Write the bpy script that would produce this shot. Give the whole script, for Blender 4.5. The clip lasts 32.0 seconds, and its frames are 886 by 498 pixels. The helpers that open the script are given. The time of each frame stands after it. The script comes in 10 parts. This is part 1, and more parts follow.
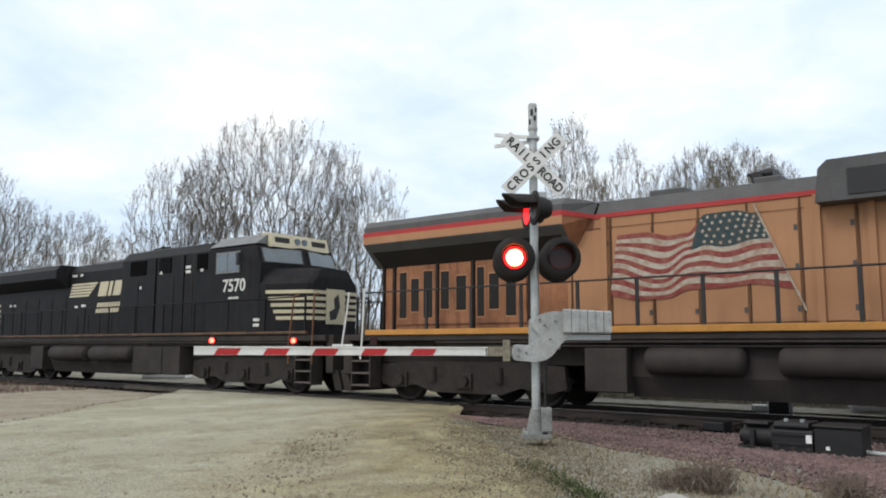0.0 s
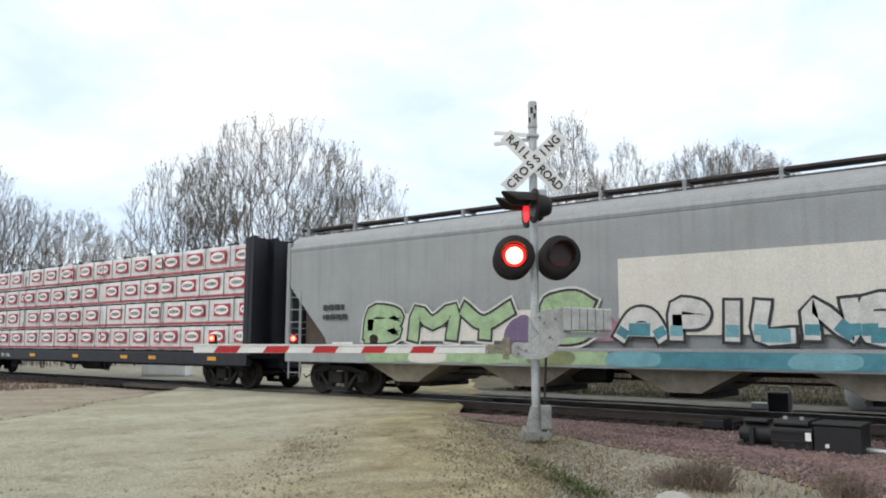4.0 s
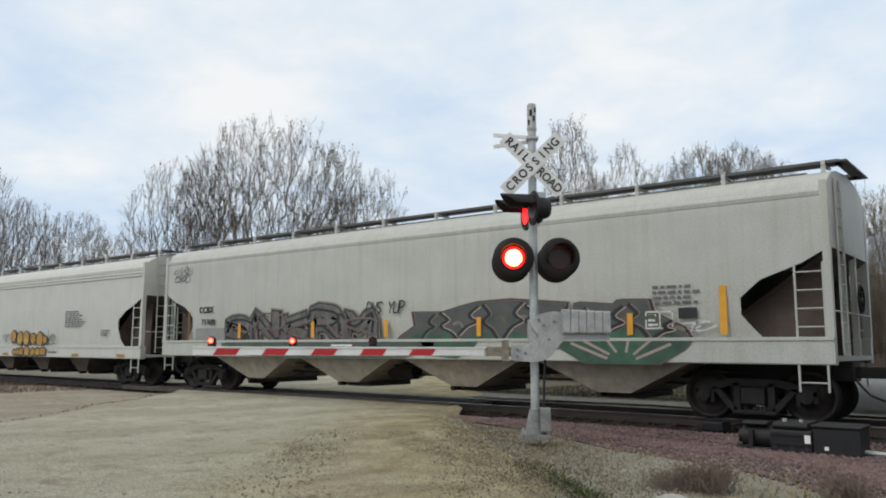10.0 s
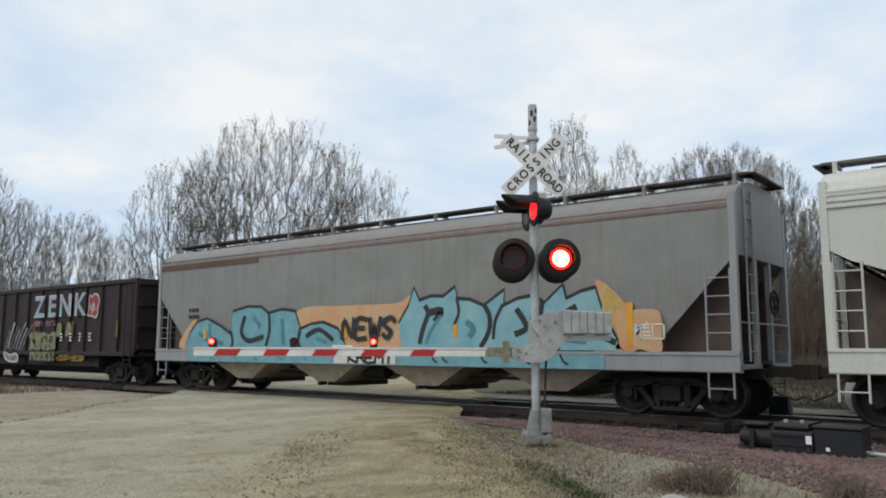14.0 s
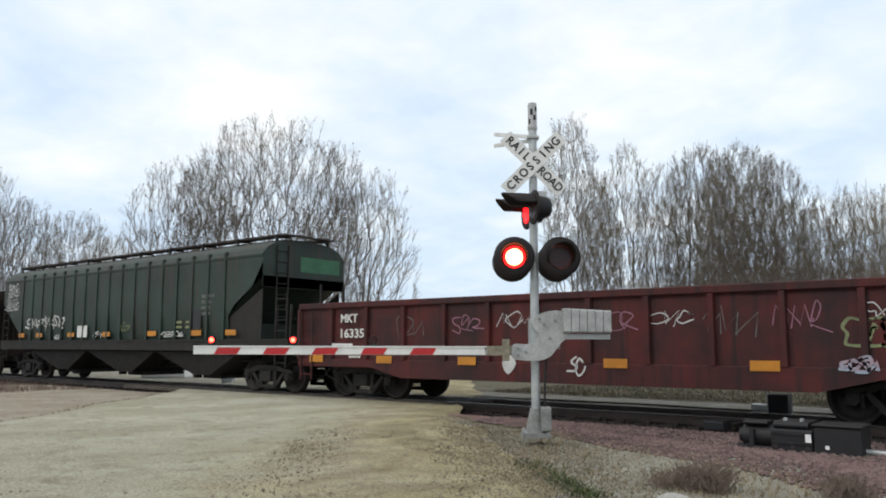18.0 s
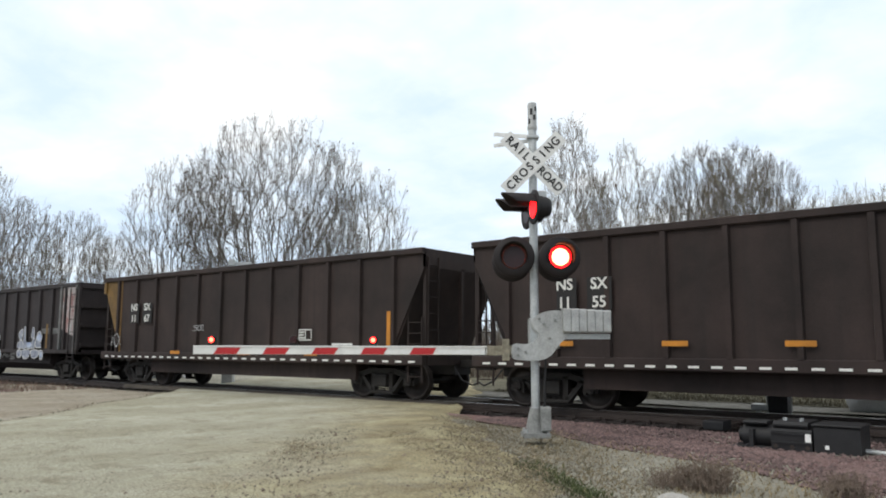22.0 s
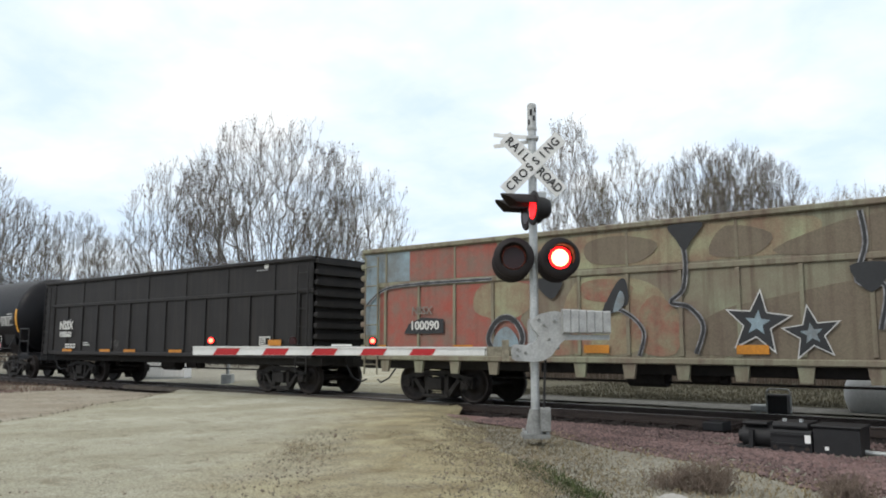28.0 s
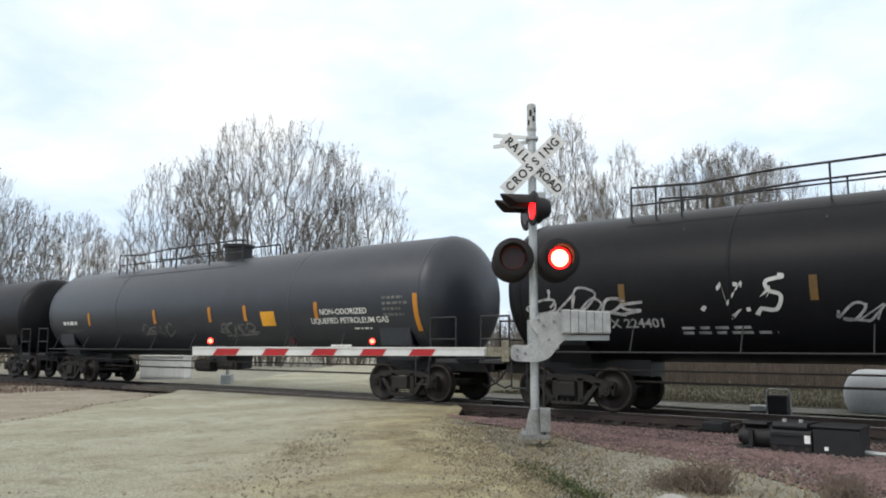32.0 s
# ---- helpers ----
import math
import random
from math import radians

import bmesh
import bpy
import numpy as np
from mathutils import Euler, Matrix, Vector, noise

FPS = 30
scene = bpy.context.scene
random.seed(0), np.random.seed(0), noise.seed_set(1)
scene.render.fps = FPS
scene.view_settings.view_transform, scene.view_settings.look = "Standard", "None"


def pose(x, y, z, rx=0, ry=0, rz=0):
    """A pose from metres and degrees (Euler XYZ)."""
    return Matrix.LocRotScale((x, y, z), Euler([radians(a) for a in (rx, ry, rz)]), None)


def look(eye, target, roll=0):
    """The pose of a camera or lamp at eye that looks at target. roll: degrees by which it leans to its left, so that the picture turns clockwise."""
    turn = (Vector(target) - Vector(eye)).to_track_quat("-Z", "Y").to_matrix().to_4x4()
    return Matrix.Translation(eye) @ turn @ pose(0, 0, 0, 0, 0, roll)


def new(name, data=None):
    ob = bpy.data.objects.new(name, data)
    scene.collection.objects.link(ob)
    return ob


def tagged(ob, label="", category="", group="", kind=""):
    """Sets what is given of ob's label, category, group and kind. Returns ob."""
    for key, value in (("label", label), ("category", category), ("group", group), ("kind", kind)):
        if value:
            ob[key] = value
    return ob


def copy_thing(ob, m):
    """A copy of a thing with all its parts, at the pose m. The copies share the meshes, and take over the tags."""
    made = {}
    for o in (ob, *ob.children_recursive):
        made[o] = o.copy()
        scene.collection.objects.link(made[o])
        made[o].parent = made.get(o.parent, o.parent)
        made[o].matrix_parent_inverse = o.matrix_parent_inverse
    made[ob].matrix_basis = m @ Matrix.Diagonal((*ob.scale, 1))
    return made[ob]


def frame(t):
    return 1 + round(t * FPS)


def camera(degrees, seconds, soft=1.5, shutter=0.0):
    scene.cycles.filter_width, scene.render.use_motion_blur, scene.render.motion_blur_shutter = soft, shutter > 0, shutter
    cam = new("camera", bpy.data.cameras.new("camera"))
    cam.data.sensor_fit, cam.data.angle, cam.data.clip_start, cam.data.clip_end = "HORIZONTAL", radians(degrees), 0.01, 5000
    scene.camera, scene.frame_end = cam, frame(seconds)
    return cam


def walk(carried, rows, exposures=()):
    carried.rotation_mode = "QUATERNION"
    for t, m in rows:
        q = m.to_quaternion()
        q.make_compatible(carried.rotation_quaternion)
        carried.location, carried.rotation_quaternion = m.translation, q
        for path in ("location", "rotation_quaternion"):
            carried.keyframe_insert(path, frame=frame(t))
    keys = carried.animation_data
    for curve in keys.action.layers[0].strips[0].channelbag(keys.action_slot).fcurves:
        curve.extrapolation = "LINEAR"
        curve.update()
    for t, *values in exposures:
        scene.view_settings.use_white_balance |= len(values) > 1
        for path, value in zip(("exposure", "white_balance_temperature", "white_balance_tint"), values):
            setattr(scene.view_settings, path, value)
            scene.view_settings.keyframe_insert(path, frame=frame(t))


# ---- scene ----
# camera: handheld behind a windscreen, standing still with a slight sway
EYE = Vector((0.0, 0.0, 1.313))
YAW, PITCH, ROLL = -38.317, 7.109, 0.137


def aim(dyaw, dpitch):
    a, b = radians(YAW - dyaw), radians(PITCH + dpitch)
    way = Vector((math.sin(a) * math.cos(b), math.cos(a) * math.cos(b), math.sin(b)))
    return look(EYE, EYE + way * 10, ROLL)


cam = camera(59.2, 32.0, soft=1.9)
walk(cam, [(t, aim(a, b)) for t, a, b in [(0.0, 0.051, 0.05), (1.0, 0.063, -0.127), (2.0, 0.051, -0.127), (3.0, 0.013, -0.127), (3.5, 0.038, -0.127), (5.5, 0.0, -0.065), (6.0, 0.0, -0.09), (7.0, 0.0, -0.102), (8.0, 0.0, 0.037), (9.0, 0.0, 0.0), (10.0, -0.026, 0.062), (11.0, -0.012, 0.113), (12.0, 0.012, 0.113), (13.0, 0.026, 0.113), (14.0, 0.038, 0.113), (14.5, 0.038, 0.05), (16.5, -0.012, -0.077), (17.0, -0.012, -0.09), (18.0, 0.026, 0.0), (19.0, -0.012, -0.051), (20.0, 0.038, 0.1), (21.0, 0.038, 0.0), (22.0, 0.013, -0.012), (23.0, -0.026, 0.012), (24.0, -0.026, 0.05), (25.0, -0.038, 0.05), (25.5, -0.026, 0.05), (27.5, -0.026, 0.025), (28.0, -0.013, 0.05), (29.0, -0.026, 0.126), (30.0, -0.026, 0.179), (31.0, -0.026, 0.126), (32.0, -0.038, 0.076)]],
     exposures=[(0, 0.28), (1.0, 0.26), (2.0, 0.38), (3.5, 0.40), (6.0, 0.04), (14.0, 0.0), (16.5, 0.18), (19.0, 0.20), (20.0, 0.38), (21.5, 0.33), (32.0, 0.33)])

# ---- world and sun: high thin overcast with bluish breaks ----
SUN_ELEV, SUN_AZ = 42.0, 200.0


def build_world():
    w = bpy.data.worlds.new("overcast_sky")
    scene.world = w
    w.use_nodes = True
    nt = w.node_tree
    nt.nodes.clear()
    N, L = nt.nodes.new, nt.links.new
    out = N("ShaderNodeOutputWorld")
    sky = N("ShaderNodeTexSky")
    sky.sky_type, sky.sun_disc = "NISHITA", False
    sky.sun_elevation, sky.sun_rotation = radians(SUN_ELEV), radians(SUN_AZ)
    sky.air_density, sky.dust_density = 1.0, 2.0
    bg1, bg2 = N("ShaderNodeBackground"), N("ShaderNodeBackground")
    bg1.inputs[1].default_value = 0.10
    L(sky.outputs[0], bg1.inputs[0])
    co = N("ShaderNodeTexCoord")
    sep = N("ShaderNodeSeparateXYZ")
    L(co.outputs["Generated"], sep.inputs[0])
    add = N("ShaderNodeMath"); add.operation = "ADD"; add.inputs[1].default_value = 0.22
    ab = N("ShaderNodeMath"); ab.operation = "ABSOLUTE"
    L(sep.outputs[2], ab.inputs[0]); L(ab.outputs[0], add.inputs[0])
    dx = N("ShaderNodeMath"); dx.operation = "DIVIDE"
    dy = N("ShaderNodeMath"); dy.operation = "DIVIDE"
    L(sep.outputs[0], dx.inputs[0]); L(add.outputs[0], dx.inputs[1])
    L(sep.outputs[1], dy.inputs[0]); L(add.outputs[0], dy.inputs[1])
    com = N("ShaderNodeCombineXYZ")
    L(dx.outputs[0], com.inputs[0]); L(dy.outputs[0], com.inputs[1])
    n1 = N("ShaderNodeTexNoise"); n1.inputs["Scale"].default_value = 1.5; n1.inputs["Detail"].default_value = 7; n1.inputs["Roughness"].default_value = 0.56
    n2 = N("ShaderNodeTexNoise"); n2.inputs["Scale"].default_value = 4.2; n2.inputs["Detail"].default_value = 5; n2.inputs["Distortion"].default_value = 0.6
    L(com.outputs[0], n1.inputs["Vector"]); L(com.outputs[0], n2.inputs["Vector"])
    mix = N("ShaderNodeMath"); mix.operation = "MULTIPLY_ADD"; mix.inputs[1].default_value = 0.35
    L(n2.outputs[0], mix.inputs[0]); L(n1.outputs[0], mix.inputs[2])
    ramp = N("ShaderNodeValToRGB")
    ramp.color_ramp.elements[0].position, ramp.color_ramp.elements[0].color = 0.48, (0.66, 0.79, 0.945, 1)
    ramp.color_ramp.elements[1].position, ramp.color_ramp.elements[1].color = 0.80, (0.985, 0.995, 0.99, 1)
    e = ramp.color_ramp.elements.new(0.66); e.color = (0.83, 0.905, 0.97, 1)
    low = N("ShaderNodeMath"); low.operation = "MULTIPLY_ADD"; low.inputs[1].default_value = 0.5
    shift = N("ShaderNodeMath"); shift.operation = "ADD"; shift.inputs[1].default_value = -0.19
    L(sep.outputs[2], low.inputs[0]); L(mix.outputs[0], low.inputs[2]); L(low.outputs[0], shift.inputs[0])
    L(shift.outputs[0], ramp.inputs[0])
    L(ramp.outputs[0], bg2.inputs[0])
    bg2.inputs[1].default_value = 1.03
    ms = N("ShaderNodeMixShader"); ms.inputs[0].default_value = 0.86
    L(bg1.outputs[0], ms.inputs[1]); L(bg2.outputs[0], ms.inputs[2]); L(ms.outputs[0], out.inputs[0])


build_world()
sun = new("sun", bpy.data.lights.new("sun", "SUN"))
sun.data.energy, sun.data.angle, sun.data.color = 0.8, radians(18), (1.0, 0.96, 0.9)
sun.matrix_world = pose(0, 0, 0, 90 - SUN_ELEV, 0, 180 - SUN_AZ)

# ---- materials ----


def surf(name, col, rough=0.65, metal=0.0, var=0.25, scale=1.5, fine=40.0, bump=0.15, col2=None, streak=0.0, mottle=0.5, spec=0.4, dirt=None, island=False, solid=False):
    """A weathered surface: large stains, fine grain, optional run-down streaks and a second colour."""
    m = bpy.data.materials.new(name)
    m.use_nodes = True
    nt = m.node_tree
    N, L = nt.nodes.new, nt.links.new
    b = nt.nodes["Principled BSDF"]
    b.inputs["Roughness"].default_value, b.inputs["Metallic"].default_value = rough, metal
    b.inputs["Specular IOR Level"].default_value = spec
    co = N("ShaderNodeTexCoord")
    n1 = N("ShaderNodeTexNoise"); n1.inputs["Scale"].default_value = scale; n1.inputs["Detail"].default_value = 8; n1.inputs["Roughness"].default_value = 0.62
    n2 = N("ShaderNodeTexNoise"); n2.inputs["Scale"].default_value = fine; n2.inputs["Detail"].default_value = 4
    L(co.outputs["Object"], n1.inputs["Vector"]); L(co.outputs["Object"], n2.inputs["Vector"])
    c2 = col2 if col2 else tuple(c * (1 - var) for c in col)
    r = N("ShaderNodeValToRGB")
    r.color_ramp.elements[0].position, r.color_ramp.elements[1].position = mottle - 0.16, mottle + 0.18
    r.color_ramp.elements[0].color, r.color_ramp.elements[1].color = (*c2, 1), (*col, 1)
    L(n1.outputs[0], r.inputs[0])
    last = r.outputs[0]
    if streak:
        mp = N("ShaderNodeMapping"); mp.inputs["Scale"].default_value = (7.0, 7.0, 0.35)
        L(co.outputs["Object"], mp.inputs[0])
        n3 = N("ShaderNodeTexNoise"); n3.inputs["Scale"].default_value = 1.0; n3.inputs["Detail"].default_value = 5
        L(mp.outputs[0], n3.inputs["Vector"])
        r3 = N("ShaderNodeValToRGB"); r3.color_ramp.elements[0].position, r3.color_ramp.elements[1].position = 0.5, 0.72
        r3.color_ramp.elements[0].color, r3.color_ramp.elements[1].color = (0, 0, 0, 1), (streak, streak, streak, 1)
        L(n3.outputs[0], r3.inputs[0])
        mx = N("ShaderNodeMix"); mx.data_type = "RGBA"
        L(r3.outputs[0], mx.inputs[0]); L(last, mx.inputs[6])
        mx.inputs[7].default_value = (*(dirt or (0.06, 0.045, 0.035)), 1)
        last = mx.outputs[2]
    g = N("ShaderNodeMix"); g.data_type = "RGBA"; g.blend_type = "OVERLAY"; g.inputs[0].default_value = 0.35 if not solid else 0.12
    L(last, g.inputs[6]); L(n2.outputs[0], g.inputs[7])
    last = g.outputs[2]
    if island:
        oi = N("ShaderNodeObjectInfo") if island == "object" else N("ShaderNodeNewGeometry")
        hs = N("ShaderNodeMix"); hs.data_type = "RGBA"; hs.blend_type = "MULTIPLY"; hs.inputs[0].default_value = 1.0
        rr = N("ShaderNodeValToRGB"); rr.color_ramp.elements[0].color, rr.color_ramp.elements[1].color = (0.55, 0.55, 0.55, 1), (1.25, 1.2, 1.2, 1)
        L(oi.outputs["Random" if island == "object" else "Random Per Island"], rr.inputs[0])
        L(last, hs.inputs[6]); L(rr.outputs[0], hs.inputs[7])
        last = hs.outputs[2]
    L(last, b.inputs["Base Color"])
    if bump:
        bp = N("ShaderNodeBump"); bp.inputs["Strength"].default_value = bump; bp.inputs["Distance"].default_value = 0.02
        L(n2.outputs[0], bp.inputs["Height"]); L(bp.outputs[0], b.inputs["Normal"])
    return m


def glow(name, col, strength):
    m = bpy.data.materials.new(name)
    m.use_nodes = True
    b = m.node_tree.nodes["Principled BSDF"]
    b.inputs["Base Color"].default_value = (*col, 1)
    b.inputs["Emission Color"].default_value, b.inputs["Emission Strength"].default_value = (*col, 1), strength
    return m


STEEL = surf("galvanised_steel", (0.48, 0.50, 0.50), 0.45, 0.35, var=0.3, scale=3)
RAIL = surf("rail_steel", (0.06, 0.046, 0.04), 0.5, 0.4, var=0.4)
RAILTOP = surf("polished_railhead", (0.45, 0.44, 0.43), 0.3, 0.8, var=0.3)
TIE = surf("creosoted_timber", (0.034, 0.028, 0.024), 0.9, var=0.4, bump=0.5, island="object")
BLACK = surf("black_paint", (0.022, 0.022, 0.024), 0.55, var=0.3)
NSBLACK = surf("locomotive_black", (0.017, 0.017, 0.0195), 0.55, var=0.35, streak=0.35, dirt=(0.04, 0.032, 0.028), spec=0.12)
GRIME = surf("running_gear_grime", (0.025, 0.022, 0.020), 0.8, var=0.5, scale=4, bump=0.4)
WHEEL = surf("wheel_steel", (0.032, 0.025, 0.022), 0.6, 0.3, var=0.5, scale=5)
WHITE = surf("white_paint", (0.78, 0.78, 0.76), 0.5, var=0.14, streak=0.1)
RED = surf("red_paint", (0.50, 0.025, 0.03), 0.5, var=0.2)
YELLOW = surf("reflector_yellow", (0.75, 0.36, 0.03), 0.5, var=0.25, solid=True)
LETTER = surf("black_lettering", (0.03, 0.03, 0.03), 0.6, var=0.2)
LWHITE = surf("white_lettering", (0.72, 0.72, 0.68), 0.6, var=0.25)
STONE = surf("ballast_stones", (0.20, 0.14, 0.132), 0.85, var=0.5, scale=5, island=True)
# near-black of the vent screens and seams, also the shade between lumber packs
VOID = surf("dark_screen_and_gap_shade", (0.004, 0.004, 0.004), 0.9, var=0.2, spec=0.05)
BARK = surf("grey_bark", (0.165, 0.148, 0.13), 0.9, var=0.4, scale=3, bump=0.4)
TWIG = surf("bare_twigs", (0.20, 0.178, 0.154), 0.9, var=0.35, scale=0.6)

# ---- mesh helpers ----


class M:
    """Collects plain faces for one mesh."""

    def __init__(self):
        self.v, self.f, self.s = [], [], []

    def add(self, vs, fs, smooth=False):
        o = len(self.v)
        self.v += [tuple(p) for p in vs]
        self.f += [tuple(i + o for i in q) for q in fs]
        self.s += [smooth] * len(fs)
        return self

    def box(self, x0, x1, y0, y1, z0, z1, c=0.0):
        if c <= 0:
            vs = [(x, y, z) for x in (x0, x1) for y in (y0, y1) for z in (z0, z1)]
            return self.add(vs, [(0, 1, 3, 2), (4, 6, 7, 5), (0, 4, 5, 1), (2, 3, 7, 6), (0, 2, 6, 4), (1, 5, 7, 3)])
        return self.prism([(y0 + c, z0), (y1 - c, z0), (y1, z0 + c), (y1, z1 - c), (y1 - c, z1), (y0 + c, z1), (y0, z1 - c), (y0, z0 + c)], x0, x1)

    def prism(self, prof, a, b, axis="x", smooth=False):
        """Extrudes a closed profile from a to b: along x it lies in y-z, along y in x-z, along z in x-y."""
        n = len(prof)
        put = {"x": lambda p, t: (t, p[0], p[1]), "y": lambda p, t: (p[0], t, p[1]), "z": lambda p, t: (p[0], p[1], t)}[axis]
        vs = [put(p, a) for p in prof] + [put(p, b) for p in prof]
        fs = [(i, (i + 1) % n, n + (i + 1) % n, n + i) for i in range(n)]
        self.add(vs, fs, smooth)
        return self.add(vs, [tuple(range(n))[::-1], tuple(range(n, 2 * n))])

    def cyl(self, p, q, r, r2=None, n=12, caps=True, smooth=True):
        p, q = Vector(p), Vector(q)
        r2 = r if r2 is None else r2
        d = (q - p).normalized()
        a = d.orthogonal().normalized()
        b = d.cross(a)
        ring = [a * math.cos(2 * math.pi * i / n) + b * math.sin(2 * math.pi * i / n) for i in range(n)]
        vs = [p + e * r for e in ring] + [q + e * r2 for e in ring]
        self.add(vs, [(i, (i + 1) % n, n + (i + 1) % n, n + i) for i in range(n)], smooth)
        if caps:
            self.add(vs, [tuple(range(n))[::-1], tuple(range(n, 2 * n))])
        return self

    def pipe(self, pts, r, n=6):
        for a, b in zip(pts, pts[1:]):
            self.cyl(a, b, r, n=n)
        return self

    def lathe(self, prof, n=20, axis="y", at=(0, 0, 0)):
        """Turns (r, t) pairs round an axis through at."""
        vs, fs = [], []
        for r, t in prof:
            for i in range(n):
                a = 2 * math.pi * i / n
                c, s = r * math.cos(a), r * math.sin(a)
                p = {"x": (t, c, s), "y": (c, t, s), "z": (c, s, t)}[axis]
                vs.append((p[0] + at[0], p[1] + at[1], p[2] + at[2]))
        for k in range(len(prof) - 1):
            for i in range(n):
                fs.append((k * n + i, k * n + (i + 1) % n, (k + 1) * n + (i + 1) % n, (k + 1) * n + i))
        return self.add(vs, fs, True)

    def quad(self, *vs):
        return self.add(vs, [tuple(range(len(vs)))])

    def data(self, name):
        me = bpy.data.meshes.new(name)
        me.from_pydata(self.v, [], self.f)
        me.polygons.foreach_set("use_smooth", self.s)
        me.update()
        return me


def part(name, m, material, parent, label="", at=None):
    """Links one mesh object under a thing or a part."""
    me = m.data(name) if isinstance(m, M) else m
    if material is not None and not me.materials:
        me.materials.append(material)
    ob = new(name, me)
    ob.parent = parent
    if at is not None:
        ob.matrix_basis = at
    return tagged(ob, label) if label else ob


def thing(name, label, category, at, group="", kind=""):
    ob = new(name)
    ob.empty_display_size = 0.3
    ob.matrix_basis = at
    return tagged(ob, label, category, group, kind)


def solid(name, m, material, label, category, group="", kind="", at=None):
    me = m.data(name) if isinstance(m, M) else m
    if not me.materials:
        me.materials.append(material)
    ob = new(name, me)
    if at is not None:
        ob.matrix_basis = at
    return tagged(ob, label, category, group, kind)


LETTERS = {}


def lettering(text, size, depth=0.004):
    """Text as a mesh, centred, standing in the x-z plane and facing -y."""
    key = (text, size)
    if key not in LETTERS:
        cu = bpy.data.curves.new("lettering", "FONT")
        cu.body, cu.size, cu.extrude, cu.align_x, cu.align_y = text, size, depth, "CENTER", "CENTER"
        cu.resolution_u = 3
        cu.offset = size * 0.018
        ob = bpy.data.objects.new("lettering", cu)
        me = bpy.data.meshes.new_from_object(ob)
        bpy.data.objects.remove(ob)
        me.transform(Matrix.Rotation(radians(90), 4, "X"))
        LETTERS[key] = me
    return LETTERS[key].copy()


def write(parent, text, x, y, z, size, material, name="lettering", wide=1.0, m=None):
    me = lettering(text, size)
    if wide != 1.0:
        me.transform(Matrix.Diagonal((wide, 1, 1, 1)))
    return part(name, me, material, parent, at=(m or Matrix()) @ pose(x, y, z))

# ---- the plan ----
TRACK_Y = 15.73          # track centre line; rail tops at z = 0
SPEED = 10.07            # the train rolls to the right, gaining a little speed towards the end


def rolled(t):
    """Metres that the train has rolled by t seconds."""
    return SPEED * t + 0.02 * max(0.0, t - 20.0) ** 2


MOVING = []              # (car, place of its centre at 0 s)
WHEELS = []              # (wheelset, its car's place at 0 s, radius, rest pose)
LAMPS_A, LAMPS_B = [], []  # flashing lamps that take turns


def blob(pts, n=6):
    """A closed smooth outline through the given x-z points."""
    k, out = len(pts), []
    for i in range(k):
        p0, p1, p2, p3 = (Vector(pts[(i + j - 1) % k]) for j in range(4))
        for s in range(n):
            t = s / n
            out.append(0.5 * ((2 * p1) + (p2 - p0) * t + (2 * p0 - 5 * p1 + 4 * p2 - p3) * t * t + (3 * p1 - p0 - 3 * p2 + p3) * t ** 3))
    return out


def paint(parent, outline, material, y, name="graffiti", label=""):
    """A flat painted patch on a near side wall, in the x-z plane."""
    m = M()
    m.add([(p[0], y, p[1]) for p in outline], [tuple(range(len(outline)))])
    return part(name, m, material, parent, label)


def bars(parent, x0, z0, w, h, rows, material, y, seed=0, name="small_print"):
    """Small lettering that cannot be read, as plain bars."""
    rnd, m = random.Random(seed), M()
    step = h / rows
    for r in range(rows):
        x = x0
        end = x0 + w * rnd.uniform(0.6, 1.0)
        while x < end:
            b = min(rnd.uniform(0.06, 0.22) * max(w, 0.5), end - x)
            z = z0 + h - (r + 0.8) * step
            m.box(x, x + b, y - 0.002, y + 0.002, z, z + step * 0.55)
            x += b + 0.05 * w
    return part(name, m, material, parent)


def ribbon(pts, w):
    """A flat stroke of width w along x-z points."""
    a, b = [], []
    for i, q in enumerate(pts):
        p0, p1 = Vector(pts[max(i - 1, 0)]), Vector(pts[min(i + 1, len(pts) - 1)])
        d = p1 - p0
        d = d.normalized() if d.length > 0 else Vector((1, 0))
        n = Vector((-d.y, d.x)) * w / 2
        a.append(Vector(q) + n)
        b.append(Vector(q) - n)
    return a, b


def stroke(m, pts, w, y, smooth=5):
    """Adds a painted stroke through the points to a mesh."""
    out = []
    for i in range(len(pts) - 1):
        p0, p1, p2, p3 = (Vector(pts[min(max(i + j - 1, 0), len(pts) - 1)]) for j in range(4))
        for s in range(smooth):
            t = s / smooth
            out.append(0.5 * ((2 * p1) + (p2 - p0) * t + (2 * p0 - 5 * p1 + 4 * p2 - p3) * t * t + (3 * p1 - p0 - 3 * p2 + p3) * t ** 3))
    out.append(Vector(pts[-1]))
    a, b = ribbon(out, w)
    n = len(a)
    m.add([(q[0], y, q[1]) for q in a + b], [(i, n + i, n + i + 1, i + 1) for i in range(n - 1)])


